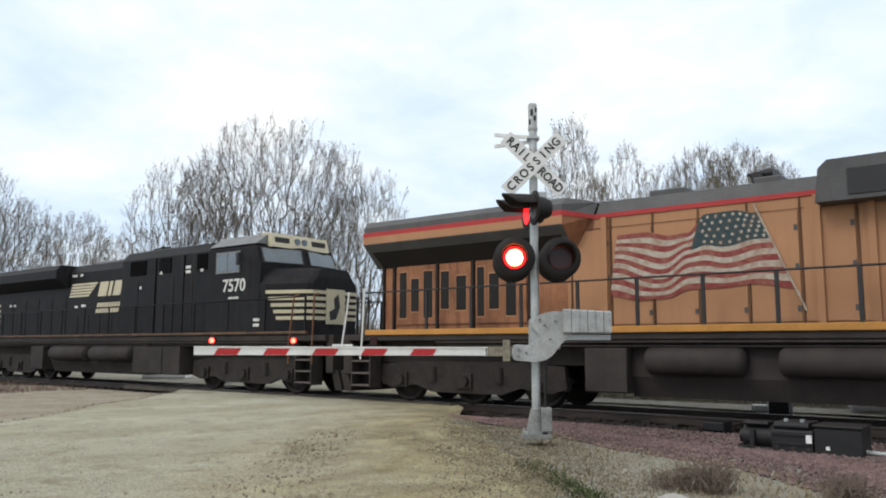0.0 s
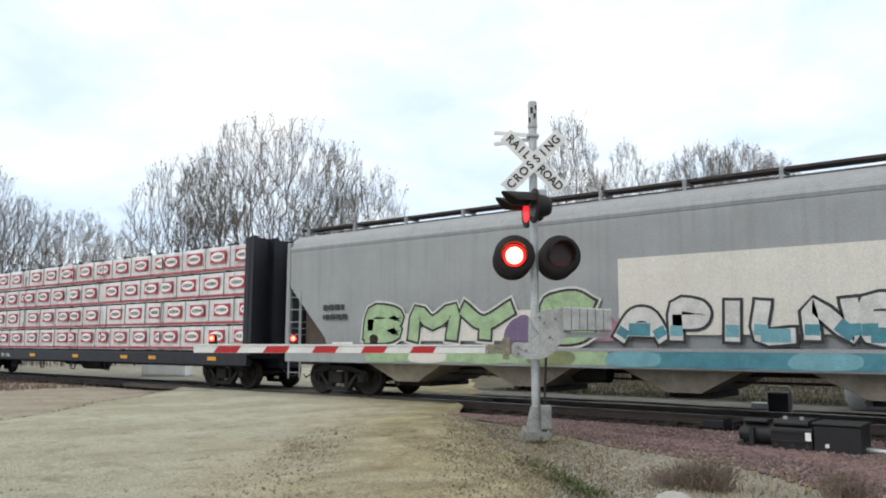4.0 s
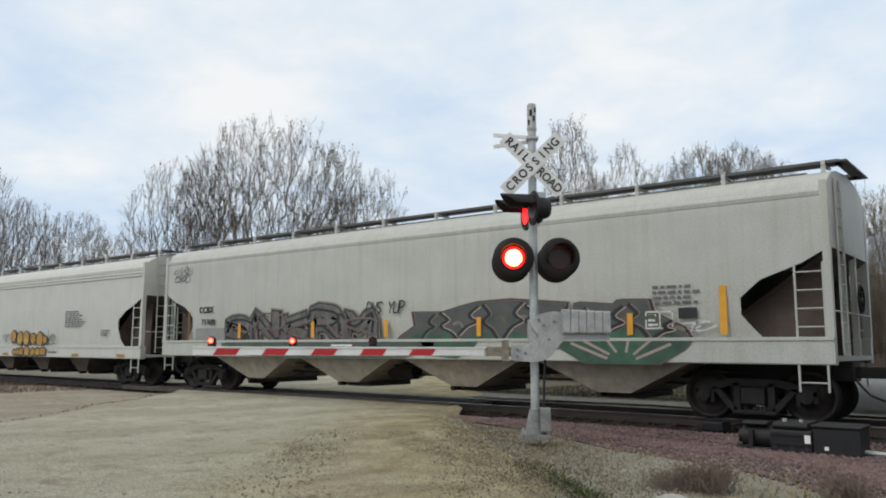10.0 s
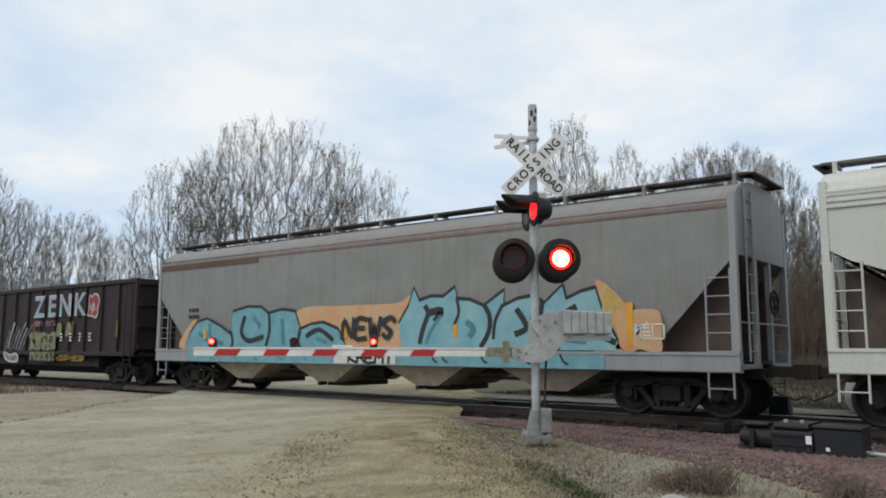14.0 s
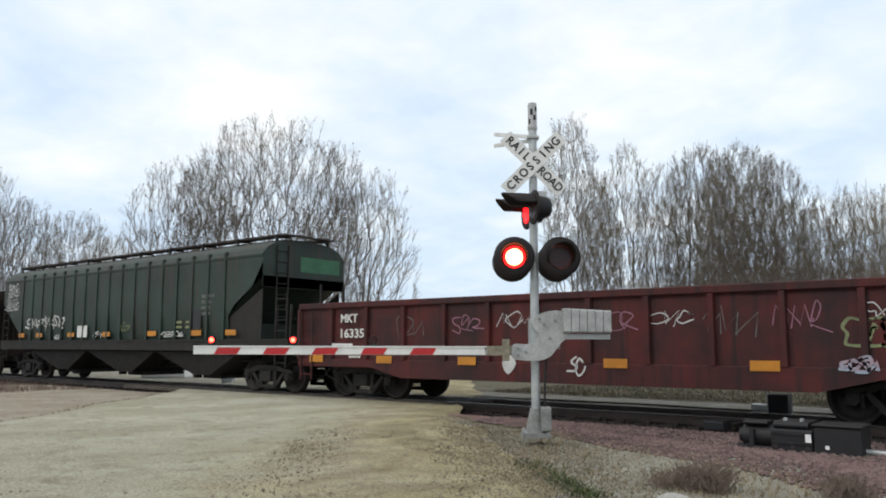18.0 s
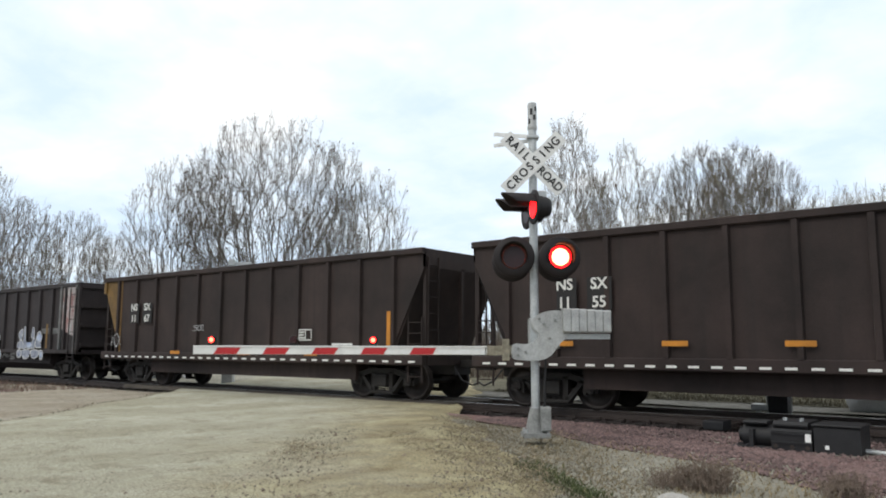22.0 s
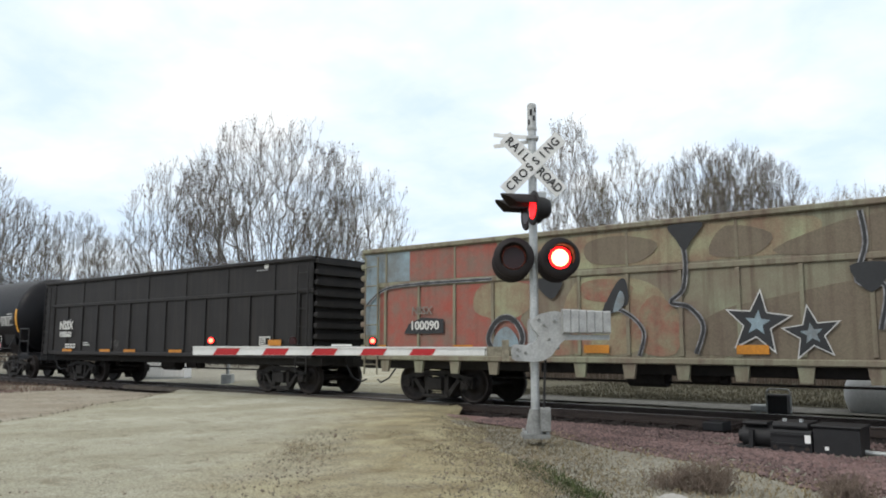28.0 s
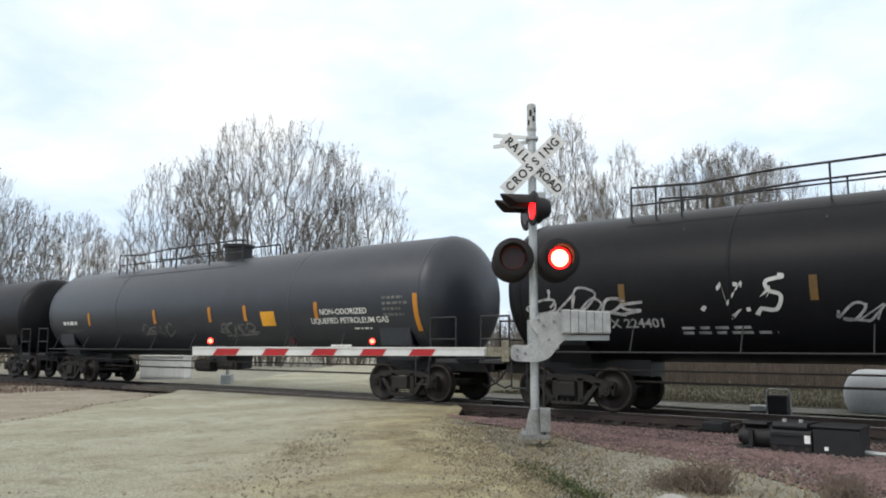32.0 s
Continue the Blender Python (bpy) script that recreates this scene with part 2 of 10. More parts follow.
def tag(car, x0, x1, z0, z1, n, material, y, seed, w=0.05, name="graffiti_tag"):
    """A quick scrawled tag: n hasty letters of arcs, hooks and zigzags, and a slash under some of them."""
    rnd, m = random.Random(seed), M()
    step, h = (x1 - x0) / n, z1 - z0
    lean = rnd.uniform(-0.1, 0.35) * step
    for k in range(n):
        cx = x0 + step * (k + 0.5)
        b, t = z0 + rnd.uniform(0, 0.22) * h, z1 - rnd.uniform(0, 0.3) * h
        wd = step * rnd.uniform(0.45, 0.85)
        kind = rnd.randrange(5)
        if kind == 0:
            shape, sm = [(-1, 0), (-0.35, 1), (0.1, 0.25), (0.5, 0.95), (1.1, 0)], 1
        elif kind == 1:
            shape, sm = [(0.9, 0.85), (0.1, 1.0), (-0.8, 0.7), (-0.9, 0.25), (-0.1, 0), (0.9, 0.2), (1.2, 0.5)], 4
        elif kind == 2:
            shape, sm = [(-0.8, 1), (-0.6, 0), (0.8, 0.9), (0.9, -0.1)], 1
        elif kind == 3:
            shape, sm = [(0.8, 0.95), (-0.6, 0.85), (-0.2, 0.55), (0.75, 0.4), (0.4, 0.05), (-1.0, 0.1)], 4
        else:
            shape, sm = [(-0.9, 0.3), (-0.2, 0.95), (0.6, 0.8), (0.2, 0.25), (-0.6, 0.15), (1.2, 0.0)], 4
        pts = [(cx + (u + rnd.uniform(-0.3, 0.3)) * wd + lean * (v - 0.5), b + (t - b) * (v + rnd.uniform(-0.16, 0.16))) for u, v in shape]
        stroke(m, pts if rnd.random() < 0.5 else pts[::-1] + [(pts[0][0] + rnd.uniform(-0.5, 0.8) * step, rnd.uniform(z0, z1))], w * rnd.uniform(0.7, 1.15), y, sm)
    if n > 3 and rnd.random() < 0.6:
        stroke(m, [(x0 + 0.1 * (x1 - x0), z0 - 0.04 * h), (x1 + 0.1 * step, z0 + 0.08 * h)], w * 0.8, y, 2)
    return part(name, m, material, car)


def letter_outline(x0, x1, z0, z1, rnd, spiky=0.0):
    """A fat rounded letter body."""
    w, h = x1 - x0, z1 - z0
    base = [(0.0, 0.05), (0.25, 0.0), (0.5, 0.08), (0.8, 0.0), (1.0, 0.1), (0.95, 0.4), (1.02, 0.7), (0.9, 0.98), (0.6, 1.0 + spiky * rnd.random()), (0.35, 0.93), (0.1, 1.0 + spiky * rnd.random()), (-0.02, 0.75), (0.05, 0.4)]
    return [(x0 + w * (a + rnd.uniform(-0.06, 0.06)), z0 + h * (b + rnd.uniform(-0.06, 0.06))) for a, b in base]


def grow_outline(pts, d):
    c = Vector((sum(p[0] for p in pts) / len(pts), sum(p[1] for p in pts) / len(pts)))
    return [c + (Vector(p) - c) * (1 + d / max((Vector(p) - c).length, 0.05)) for p in pts]


def piece(car, x0, x1, z0, z1, n, fill, line, y, seed, halo=None, spiky=0.0, second=None, inner=None, tops=None):
    """A row of painted bubble letters with dark outlines, holes and a halo."""
    rnd = random.Random(seed)
    step = (x1 - x0) / n
    for k in range(n):
        a, b = x0 + step * k - 0.05 * step, x0 + step * (k + 1) + 0.05 * step
        t = z1 if tops is None else z0 + (z1 - z0) * tops[k % len(tops)]
        o = letter_outline(a, b, z0, t, rnd, spiky)
        if halo:
            paint(car, blob(grow_outline(o, 0.16), 3), halo, y + 0.003, "graffiti_halo")
        paint(car, blob(grow_outline(o, 0.06), 4), line, y, "graffiti_outline")
        paint(car, blob(o, 4), fill if not second or k % 2 == 0 else second, y - 0.003, "graffiti_letter")
        m = M()
        cx, cz = (a + b) / 2, (z0 + t) / 2
        for q in range(3):
            stroke(m, [(cx + rnd.uniform(-0.35, 0.35) * step, cz + rnd.uniform(-0.4, 0.4) * (t - z0)) for _ in range(3)], 0.035 + 0.03 * rnd.random(), y - 0.006)
        hole = [(cx + 0.13 * step * math.cos(v) * rnd.uniform(0.6, 1.2), cz + 0.16 * (t - z0) * math.sin(v) * rnd.uniform(0.6, 1.2)) for v in [i * math.pi / 4 for i in range(8)]]
        m.add([(p[0], y - 0.006, p[1]) for p in hole], [tuple(range(8))])
        part("graffiti_detail", m, inner or line, car)


# brush letters on a grid 4 wide and 6 high; each stroke is a run of x-y digits
STROKES = {"A": "00 15 26 35 40|12 32", "B": "00 06 26 35 34 23 03|23 32 31 20 00", "C": "45 36 16 05 01 10 30 41", "E": "40 00 06 46|03 33", "I": "20 26",
           "K": "00 06|46 03 40", "L": "06 00 40", "M": "00 06 23 46 40", "N": "00 06 40 46", "O": "16 05 01 10 30 41 45 36 16", "P": "00 06 36 45 44 33 03",
           "R": "00 06 36 45 44 33 03|23 40", "S": "45 36 16 05 04 32 31 20 01", "D": "00 06 26 44 42 20 00", "U": "06 01 10 30 41 46", "V": "06 20 46",
           "W": "06 10 24 30 46", "Y": "06 23 46|23 20", "Z": "06 46 00 40", " ": ""}


def brush_word(car, text, x0, x1, z0, z1, fill, y, w, line=None, halo=None, low=None, tops=None, seed=1, slant=0.0, edge=0.055):
    """Sprayed letters drawn in fat strokes: halo, dark edge and fill over one another, the lower part in a second colour."""
    rnd = random.Random(seed)
    step = (x1 - x0) / len(text)
    for k, ch in enumerate(text):
        a, b = x0 + step * k + w * 0.55, x0 + step * (k + 1) - w * 0.45
        t = z0 + (z1 - z0) * (tops[k] if tops else 1.0)
        runs = []
        for run in STROKES[ch].split("|"):
            pts = []
            for q in run.split():
                u, v = int(q[0]) / 4 + rnd.uniform(-0.04, 0.04), int(q[1]) / 6 + rnd.uniform(-0.03, 0.03)
                pts.append((a + (b - a) * u + slant * (v - 0.5), z0 + w * 0.5 + (t - z0 - w) * v))
            if pts:
                runs.append(pts)
        if not runs:
            continue
        for name, mat, grow, dy in (("graffiti_halo", halo, 2 * edge + 0.09, 0.004), ("graffiti_outline", line, 2 * edge, 0.0), ("graffiti_letter", fill, 0.0, -0.004)):
            if mat is None:
                continue
            m = M()
            for j, pts in enumerate(runs):
                d = [Vector(p) for p in pts]
                e0, e1 = (d[0] - d[1]).normalized() * (w * 0.3 + grow * 0.5), (d[-1] - d[-2]).normalized() * (w * 0.3 + grow * 0.5)
                stroke(m, [tuple(d[0] + e0)] + pts + [tuple(d[-1] + e1)], w + grow, y + dy - 0.0012 * k - 0.0005 * j, 3)
            part(name, m, mat, car)
        if low is not None:
            m = M()
            zc = z0 + (t - z0) * 0.42
            for j, pts in enumerate(runs):
                for i, (p, q) in enumerate(zip(pts, pts[1:])):
                    if min(p[1], q[1]) < zc:
                        p, q = sorted((p, q), key=lambda v: v[1])
                        if q[1] > zc:
                            f = (zc - p[1]) / (q[1] - p[1])
                            q = (p[0] + (q[0] - p[0]) * f, zc)
                        stroke(m, [p, q], w * 0.92, y - 0.006 - 0.0012 * k - 0.0005 * j - 0.0001 * i, 1)
            part("graffiti_shade", m, low, car)


# ---- running gear shared by the cars ----


def wheelset_mesh(r):
    m = M()
    for s in (-1, 1):
        y = lambda t: s * t
        m.lathe([(0.10, y(0.84)), (0.13, y(0.83)), (0.14, y(0.78)), (r * 0.80, y(0.755)), (r * 0.83, y(0.83)), (r * 0.99, y(0.835)), (r, y(0.82)), (r + 0.005, y(0.73)), (r + 0.028, y(0.715)), (r + 0.026, y(0.695)), (r * 0.85, y(0.69)), (r * 0.8, y(0.71)), (0.13, y(0.70)), (0.1, y(0.66))], n=28)
        m.cyl((0, y(0.84), 0), (0, y(1.13), 0), 0.085, n=12)
        for k in range(3):
            a = 2 * math.pi * k / 3
            m.box(0.05 * math.cos(a) - 0.014, 0.05 * math.cos(a) + 0.014, min(y(1.13), y(1.16)), max(y(1.13), y(1.16)), 0.05 * math.sin(a) - 0.014, 0.05 * math.sin(a) + 0.014)
        # a chalk-light scuff on the rim shows the wheel turning
        m.box(-0.02, 0.02, min(y(0.836), y(0.84)), max(y(0.836), y(0.84)), r * 0.86, r * 0.97)
    m.cyl((0, -0.7, 0), (0, 0.7, 0), 0.085, n=10)
    me = m.data("wheelset")
    me.materials.append(WHEEL)
    return me


def side_frame_mesh(base, r):
    m, h, z = M(), base / 2, 0.0
    y0, y1 = -0.075, 0.075
    # top chord, tension members, columns and journal boxes of a cast frame
    m.prism([(-h - 0.19, 0.02), (-h - 0.17, 0.16), (-h + 0.12, 0.20), (-0.42, 0.30), (0.42, 0.30), (h - 0.12, 0.20), (h + 0.17, 0.16), (h + 0.19, 0.02), (h + 0.10, 0.02), (h - 0.16, 0.08), (0.42, 0.17), (-0.42, 0.17), (-h + 0.16, 0.08), (-h - 0.10, 0.02)], y0, y1, "y")
    for s in (-1, 1):
        m.prism([(s * (h - 0.12), 0.14), (s * (h - 0.24), 0.14), (s * 0.30, -0.23), (s * 0.30, -0.33), (s * 0.36, -0.33)], y0, y1, "y")
        m.box(min(s * 0.24, s * 0.36), max(s * 0.24, s * 0.36), y0, y1, -0.28, 0.22)
        m.box(min(s * (h - 0.17), s * (h - 0.11)), max(s * (h - 0.17), s * (h - 0.11)), y0, y1, -0.14, 0.1)
        m.box(min(s * (h + 0.11), s * (h + 0.17)), max(s * (h + 0.11), s * (h + 0.17)), y0, y1, -0.10, 0.1)
        m.cyl((s * h, -0.12, 0), (s * h, 0.12, 0), 0.115, n=14)
    m.box(-0.38, 0.38, y0 - 0.03, y1 + 0.03, -0.34, -0.26, 0.02)
    me = m.data("side_frame")
    me.materials.append(GRIME)
    return me


def spring_mesh():
    m = M()
    for x in (-0.15, 0.0, 0.15):
        for k in range(6):
            m.cyl((x, 0, -0.26 + k * 0.045), (x, 0, -0.235 + k * 0.045), 0.062, n=10)
    me = m.data("spring_pack")
    me.materials.append(GRIME)
    return me


SHARED = {}


def shared(key, make):
    if key not in SHARED:
        SHARED[key] = make()
    return SHARED[key]


def truck(car, x, place, r=0.457, base=1.78, axles=2):
    m = M()
    m.box(-0.2, 0.2, -1.15, 1.15, -0.16, 0.15, 0.03)
    m.cyl((0, 0, 0.14), (0, 0, 0.34), 0.26, n=16)
    m.box(-base / 2 + 0.5, base / 2 - 0.5, -0.9, 0.9, -0.1, -0.04)
    t = part("truck", shared(("bolster", base), lambda: m.data("bolster")), GRIME, car, at=pose(x, 0, r))
    for s in (-1, 1):
        part("side_frame", shared(("sf", base), lambda: side_frame_mesh(base, r)), None, t, at=pose(0, s * 1.0, 0))
        part("spring_pack", shared("spring", spring_mesh), None, t, at=pose(0, s * 1.0, 0))
    for k in range(axles):
        lx = -base / 2 + base * k / (axles - 1)
        w = part("wheelset", shared(("ws", r), lambda: wheelset_mesh(r)), None, t, at=pose(lx, 0, 0))
        WHEELS.append((w, place, r, lx))
    return t


def coupler(car, x, s):
    m = M()
    m.box(min(x, x + s * 0.55), max(x, x + s * 0.55), -0.11, 0.11, 0.78, 0.98, 0.02)
    m.prism([(x + s * 0.5, -0.16), (x + s * 0.78, -0.2), (x + s * 0.84, -0.05), (x + s * 0.70, 0.02), (x + s * 0.82, 0.14), (x + s * 0.62, 0.2), (x + s * 0.5, 0.12)], 0.74, 1.02, "z")
    part("coupler", m, GRIME, car)
    h = M()
    h.pipe([(x, -0.35, 0.8), (x + s * 0.25, -0.38, 0.5), (x + s * 0.55, -0.36, 0.38), (x + s * 0.72, -0.3, 0.45)], 0.022)
    part("air_hose", h, BLACK, car)


def ladder(car, x, y, z0, z1, w, material, rungs, along="x", name="ladder"):
    m = M()
    for e in (-w / 2, w / 2):
        a, b = ((x + e, y, z0), (x + e, y, z1)) if along == "x" else ((x, y + e, z0), (x, y + e, z1))
        m.cyl(a, b, 0.022, n=6)
    for k in range(rungs):
        z = z0 + (k + 0.5) * (z1 - z0) / rungs
        a, b = ((x - w / 2, y, z), (x + w / 2, y, z)) if along == "x" else ((x, y - w / 2, z), (x, y + w / 2, z))
        m.cyl(a, b, 0.014, n=6)
    return part(name, m, material, car)


def start_car(name, label, category, front, rear):
    """A car whose near end sills stand at front and rear at 0 s."""
    c = (front + rear) / 2
    car = thing(name, label, category, pose(c, TRACK_Y, 0), group="cars of the freight train")
    MOVING.append((car, c))
    return car, (front - rear) / 2, c


def brake_rigging(car, half):
    m = M()
    m.cyl((-0.9, -0.55, 0.72), (-0.1, -0.55, 0.72), 0.2, n=14)
    part("air_reservoir", m, GRIME, car)
    m = M()
    m.cyl((0.4, -0.5, 0.75), (0.95, -0.5, 0.75), 0.15, n=12)
    m.box(0.95, 1.1, -0.6, -0.4, 0.6, 0.85, 0.02)
    part("brake_cylinder", m, GRIME, car)
    m = M()
    m.pipe([(-half + 1.6, -0.45, 0.62), (half - 1.6, -0.45, 0.62)], 0.025)
    m.pipe([(-half + 1.6, -0.85, 0.86), (half - 1.6, -0.85, 0.86)], 0.02)
    part("brake_pipe", m, GRIME, car)


BAY = surf("bay_tan_grey", (0.34, 0.295, 0.235), 0.75, var=0.4, scale=3)


SLOPE = surf("slope_sheet_brown", (0.115, 0.085, 0.07), 0.8, var=0.4, scale=2)


# ---- covered hopper ----
def hopper(label, front, rear, body, frame_mat, roofw, bays=4, ze=4.28, sill=1.5, low=1.03, rib=0, bay_mat=None, gate_mat=None, posts=None, cut=1.5, slope_mat=None, rib_in=0.0, rounded=False, bare_end=False, bay_w=0.98, bay_off=0.0, inset=0.0):
    car, half, place = start_car("covered_hopper", label, "hopper car", front, rear)
    W = 1.6
    hb = half - inset
    prof = [(1.50, sill), (1.53, sill + 0.12), (1.545, sill + 0.25), (1.56, 1.9), (1.58, 2.2), (1.6, 2.5), (1.6, 2.75), (1.6, 3.0), (1.6, 3.7), (1.6, ze - 0.22), (1.57, ze - 0.13), (1.50, ze - 0.03), (1.40, ze + 0.06), (1.15, ze + 0.19), (0.8, ze + 0.27), (0.0, ze + 0.33)]

    def lim(z):
        if rounded:
            k = min(1, max(0, (2.85 - z) / (2.85 - sill)))
            return half - cut * min(1, 2.1 * k ** 0.75) * (1 - 0.22 * max(0, k - 0.72) / 0.28)
        return half if z >= 3.0 else max(half - cut, half - cut * (3.0 - z) / (3.0 - sill - 0.2))

    def fore(z):
        return hb - cut * min(1, max(0, (3.3 - z) / 0.98)) if inset else lim(z)
    m = M()
    for s in (-1, 1):
        rows = []
        for w, z in prof:
            x, x2 = -lim(z), fore(z)
            rows.append([(x + (x2 - x) * k / 12, s * w, z) for k in range(13)])
        vs = [p for r in rows for p in r]
        fs = []
        for a in range(len(prof) - 1):
            for k in range(12):
                q = (a * 13 + k, a * 13 + k + 1, (a + 1) * 13 + k + 1, (a + 1) * 13 + k)
                fs.append(q if s < 0 else q[::-1])
        m.add(vs, fs, True)
    for e in (-1, 1):
        X = hb if e > 0 else -half
        hi = [p for p in prof if p[1] > 2.99]
        top = [(X, -w, z) for w, z in hi] + [(X, w, z) for w, z in hi[:-1]][::-1]
        m.add(top, [tuple(range(len(top)))])
        if inset and e > 0:
            sl = M()
            sl.quad((X, -1.58, 3.3), (X, 1.58, 3.3), (X - e * cut, 1.5, 2.3), (X - e * cut, -1.5, 2.3))
            sl.quad((X - e * cut, -1.5, 2.3), (X - e * cut, 1.5, 2.3), (X - e * (cut + 1.2), 1.45, 1.1), (X - e * (cut + 1.2), -1.45, 1.1))
            sl.quad((X, -1.58, 2.99), (X, 1.58, 2.99), (X, 1.58, 3.31), (X, -1.58, 3.31))
            part("slope_sheet", sl, slope_mat or SLOPE, car)
        else:
            sl = M()
            sl.quad((X, -1.58, 3.0), (X, 1.58, 3.0), (X - e * 2.7, 1.45, 1.1), (X - e * 2.7, -1.45, 1.1))
            part("slope_sheet", sl, slope_mat or SLOPE, car)
    m.quad((-half + 2.7, -1.45, 1.12), (half - 2.7, -1.45, 1.12), (half - 2.7, 1.45, 1.12), (-half + 2.7, 1.45, 1.12))
    part("body", m, body, car)
    if rib:
        for s in (-1, 1):
            for k in range(rib + 1):
                x = -(half - rib_in - 0.12) + (half + hb - 2 * rib_in - 0.24) * k / rib
                c = M()
                c.box(x - 0.045, x + 0.045, *sorted((s * 1.54, s * 1.635)), sill, ze - 0.04, 0.012)
                part("side_rib", c, body, car)
    # roof cornice, side sills, posts
    for s in (-1, 1):
        c = M()
        c.prism([(s * 1.585, ze - 0.30), (s * 1.612, ze - 0.27), (s * 1.625, ze - 0.20), (s * 1.59, ze - 0.14), (s * 1.55, ze - 0.12)][::s], -half, hb)
        part("eave", c, body, car)
        c = M()
        c.box(-half, half, min(s * 1.44, s * 1.63), max(s * 1.44, s * 1.63), low, sill, 0.02)
        c.box(-half, half, min(s * 1.60, s * 1.655), max(s * 1.60, s * 1.655), sill - 0.06, sill, 0.0)
        part("side_sill", c, frame_mat, car)
        for e in (() if bare_end else (-1, 1)):
            c = M()
            x = hb - 0.05 if e > 0 else 0.05 - half
            c.box(x - 0.06, x + 0.06, min(s * 1.5, s * 1.625), max(s * 1.5, s * 1.625), sill, ze - 0.02)
            part("corner_post", c, frame_mat, car)
    for e in (-1, 1):
        x = e * half
        c = M()
        c.box(min(x - e * 1.6, x), max(x - e * 1.6, x), -1.5, 1.5, low + 0.06, low + 0.14)
        part("end_platform", c, frame_mat, car)
        for s in (-1, 1):
            if inset and e > 0:
                c = M()
                c.prism([(x - e * (inset + cut + 0.02), low + 0.2), (x - e * (inset + 0.1), low + 0.2), (x - e * (inset + 0.1), 2.95), (x - e * (inset + cut + 0.02), 2.15)], s * 1.5 - 0.015, s * 1.5 + 0.015, "y")
                part("end_side_plate", c, frame_mat, car)
                c = M()
                for q in (0.02, 0.62):
                    c.box(*sorted((x - e * q, x - e * (q + 0.06))), s * 1.5 - 0.03, s * 1.5 + 0.03, low + 0.1, 2.45)
                part("end_frame_post", c, frame_mat, car)
            ladder(car, x - e * 0.35, s * 1.6, low - 0.45, 2.75, 0.45, posts or frame_mat, 7)
        ladder(car, (hb if e > 0 else x) + e * 0.03, -0.9, low + 0.2, ze + 0.1, 0.42, posts or frame_mat, 9, "y")
        for y in (-0.45, 0.45):
            c = M()
            pw = 0.025 if bare_end else 0.05
            c.box(min(x, x - e * 2 * pw), max(x, x - e * 2 * pw), y - pw, y + pw, low + 0.1, 3.05)
            part("end_post", c, frame_mat, car)
        c = M()
        w = cut + 0.05 + (inset if e > 0 else 0)
        zt = 1.99
        c.box(*sorted((x - e * w, x - e * (w + 0.03))), -1.45, 1.45, low, zt)
        part("bolster_web", c, slope_mat or SLOPE, car)
        c = M()
        for s in (() if bare_end else (-1, 1)):
            c = M()
            c.prism([(x - e * (w + 0.3), low + 0.1), (x - e * 0.25, low + 0.1), (x - e * 0.25, 2.75), (x - e * (w + 0.3), zt - 0.15)], s * 1.1 - 0.02, s * 1.1 + 0.02, "y")
            part("shear_plate", c, slope_mat or SLOPE, car)
        g = M()
        g.pipe([(x, -1.5, low + 0.9), (x, 1.5, low + 0.9)], 0.018)
        part("grab_rail", g, posts or frame_mat, car)
        coupler(car, x, e)
        truck(car, e * (half - 1.5), place)
        if e > 0:
            b = M()
            b.lathe([(0.25, 0.0), (0.27, 0.02), (0.25, 0.04), (0.23, 0.02), (0.25, 0.0)], n=18, axis="x", at=(x + 0.06, 0.35, 2.2))
            for k in range(4):
                a = math.pi * k / 4
                b.cyl((x + 0.08, 0.35 + 0.24 * math.cos(a), 2.2 + 0.24 * math.sin(a)), (x + 0.08, 0.35 - 0.24 * math.cos(a), 2.2 - 0.24 * math.sin(a)), 0.012, n=5)
            part("brake_wheel", b, GRIME, car)
    c = M()
    c.box(-half, half, -0.33, 0.33, 0.72, 1.08, 0.02)
    part("centre_sill", c, GRIME, car)
    # discharge bays
    span = 2 * half - 4.6
    for k in range(bays):
        cx = -span / 2 + span * (k + 0.5) / bays + bay_off
        w = span / bays / 2
        b = M()
        vs = [(cx + a * w * bay_w, y * 1.45, 1.12) for a in (-1, 1) for y in (-1, 1)] + [(cx + a * w * 0.19, y * 1.2, 0.42) for a in (-1, 1) for y in (-1, 1)]
        b.add(vs, [(0, 1, 5, 4), (2, 6, 7, 3), (0, 4, 6, 2), (1, 3, 7, 5), (4, 5, 7, 6)])
        bay = part("discharge_bay", b, bay_mat or frame_mat, car)
        g = M()
        g.box(cx - w * 0.22, cx + w * 0.22, -0.8, 0.8, 0.30, 0.42, 0.02)
        g.cyl((cx - w * 0.2, -1.15, 0.37), (cx - w * 0.2, -0.9, 0.37), 0.06, n=10)
        part("outlet_gate", g, gate_mat or GRIME, bay)
    # roof walk and hatches
    for s in (-1, 1):
        c = M()
        c.box(-half - 0.1, hb + 0.1, min(s * 0.55, s * 0.95), max(s * 0.55, s * 0.95), ze + 0.40, ze + 0.45)
        part("running_board", c, roofw, car)
        n = int((half + hb) / 1.75)
        for k in range(n + 1):
            x = -half + 0.15 + (half + hb - 0.3) * k / n
            c = M()
            c.box(x - 0.025, x + 0.025, min(s * 0.5, s * 1.05), max(s * 0.5, s * 1.05), ze + 0.35, ze + 0.40)
            c.box(x - 0.035, x + 0.035, min(s * 0.98, s * 1.03), max(s * 0.98, s * 1.03), ze + 0.22, ze + 0.44)
            part("board_bracket", c, posts or body, car)
    c = M()
    c.box(-half + 0.6, hb - 0.6, -0.32, 0.32, ze + 0.31, ze + 0.41, 0.03)
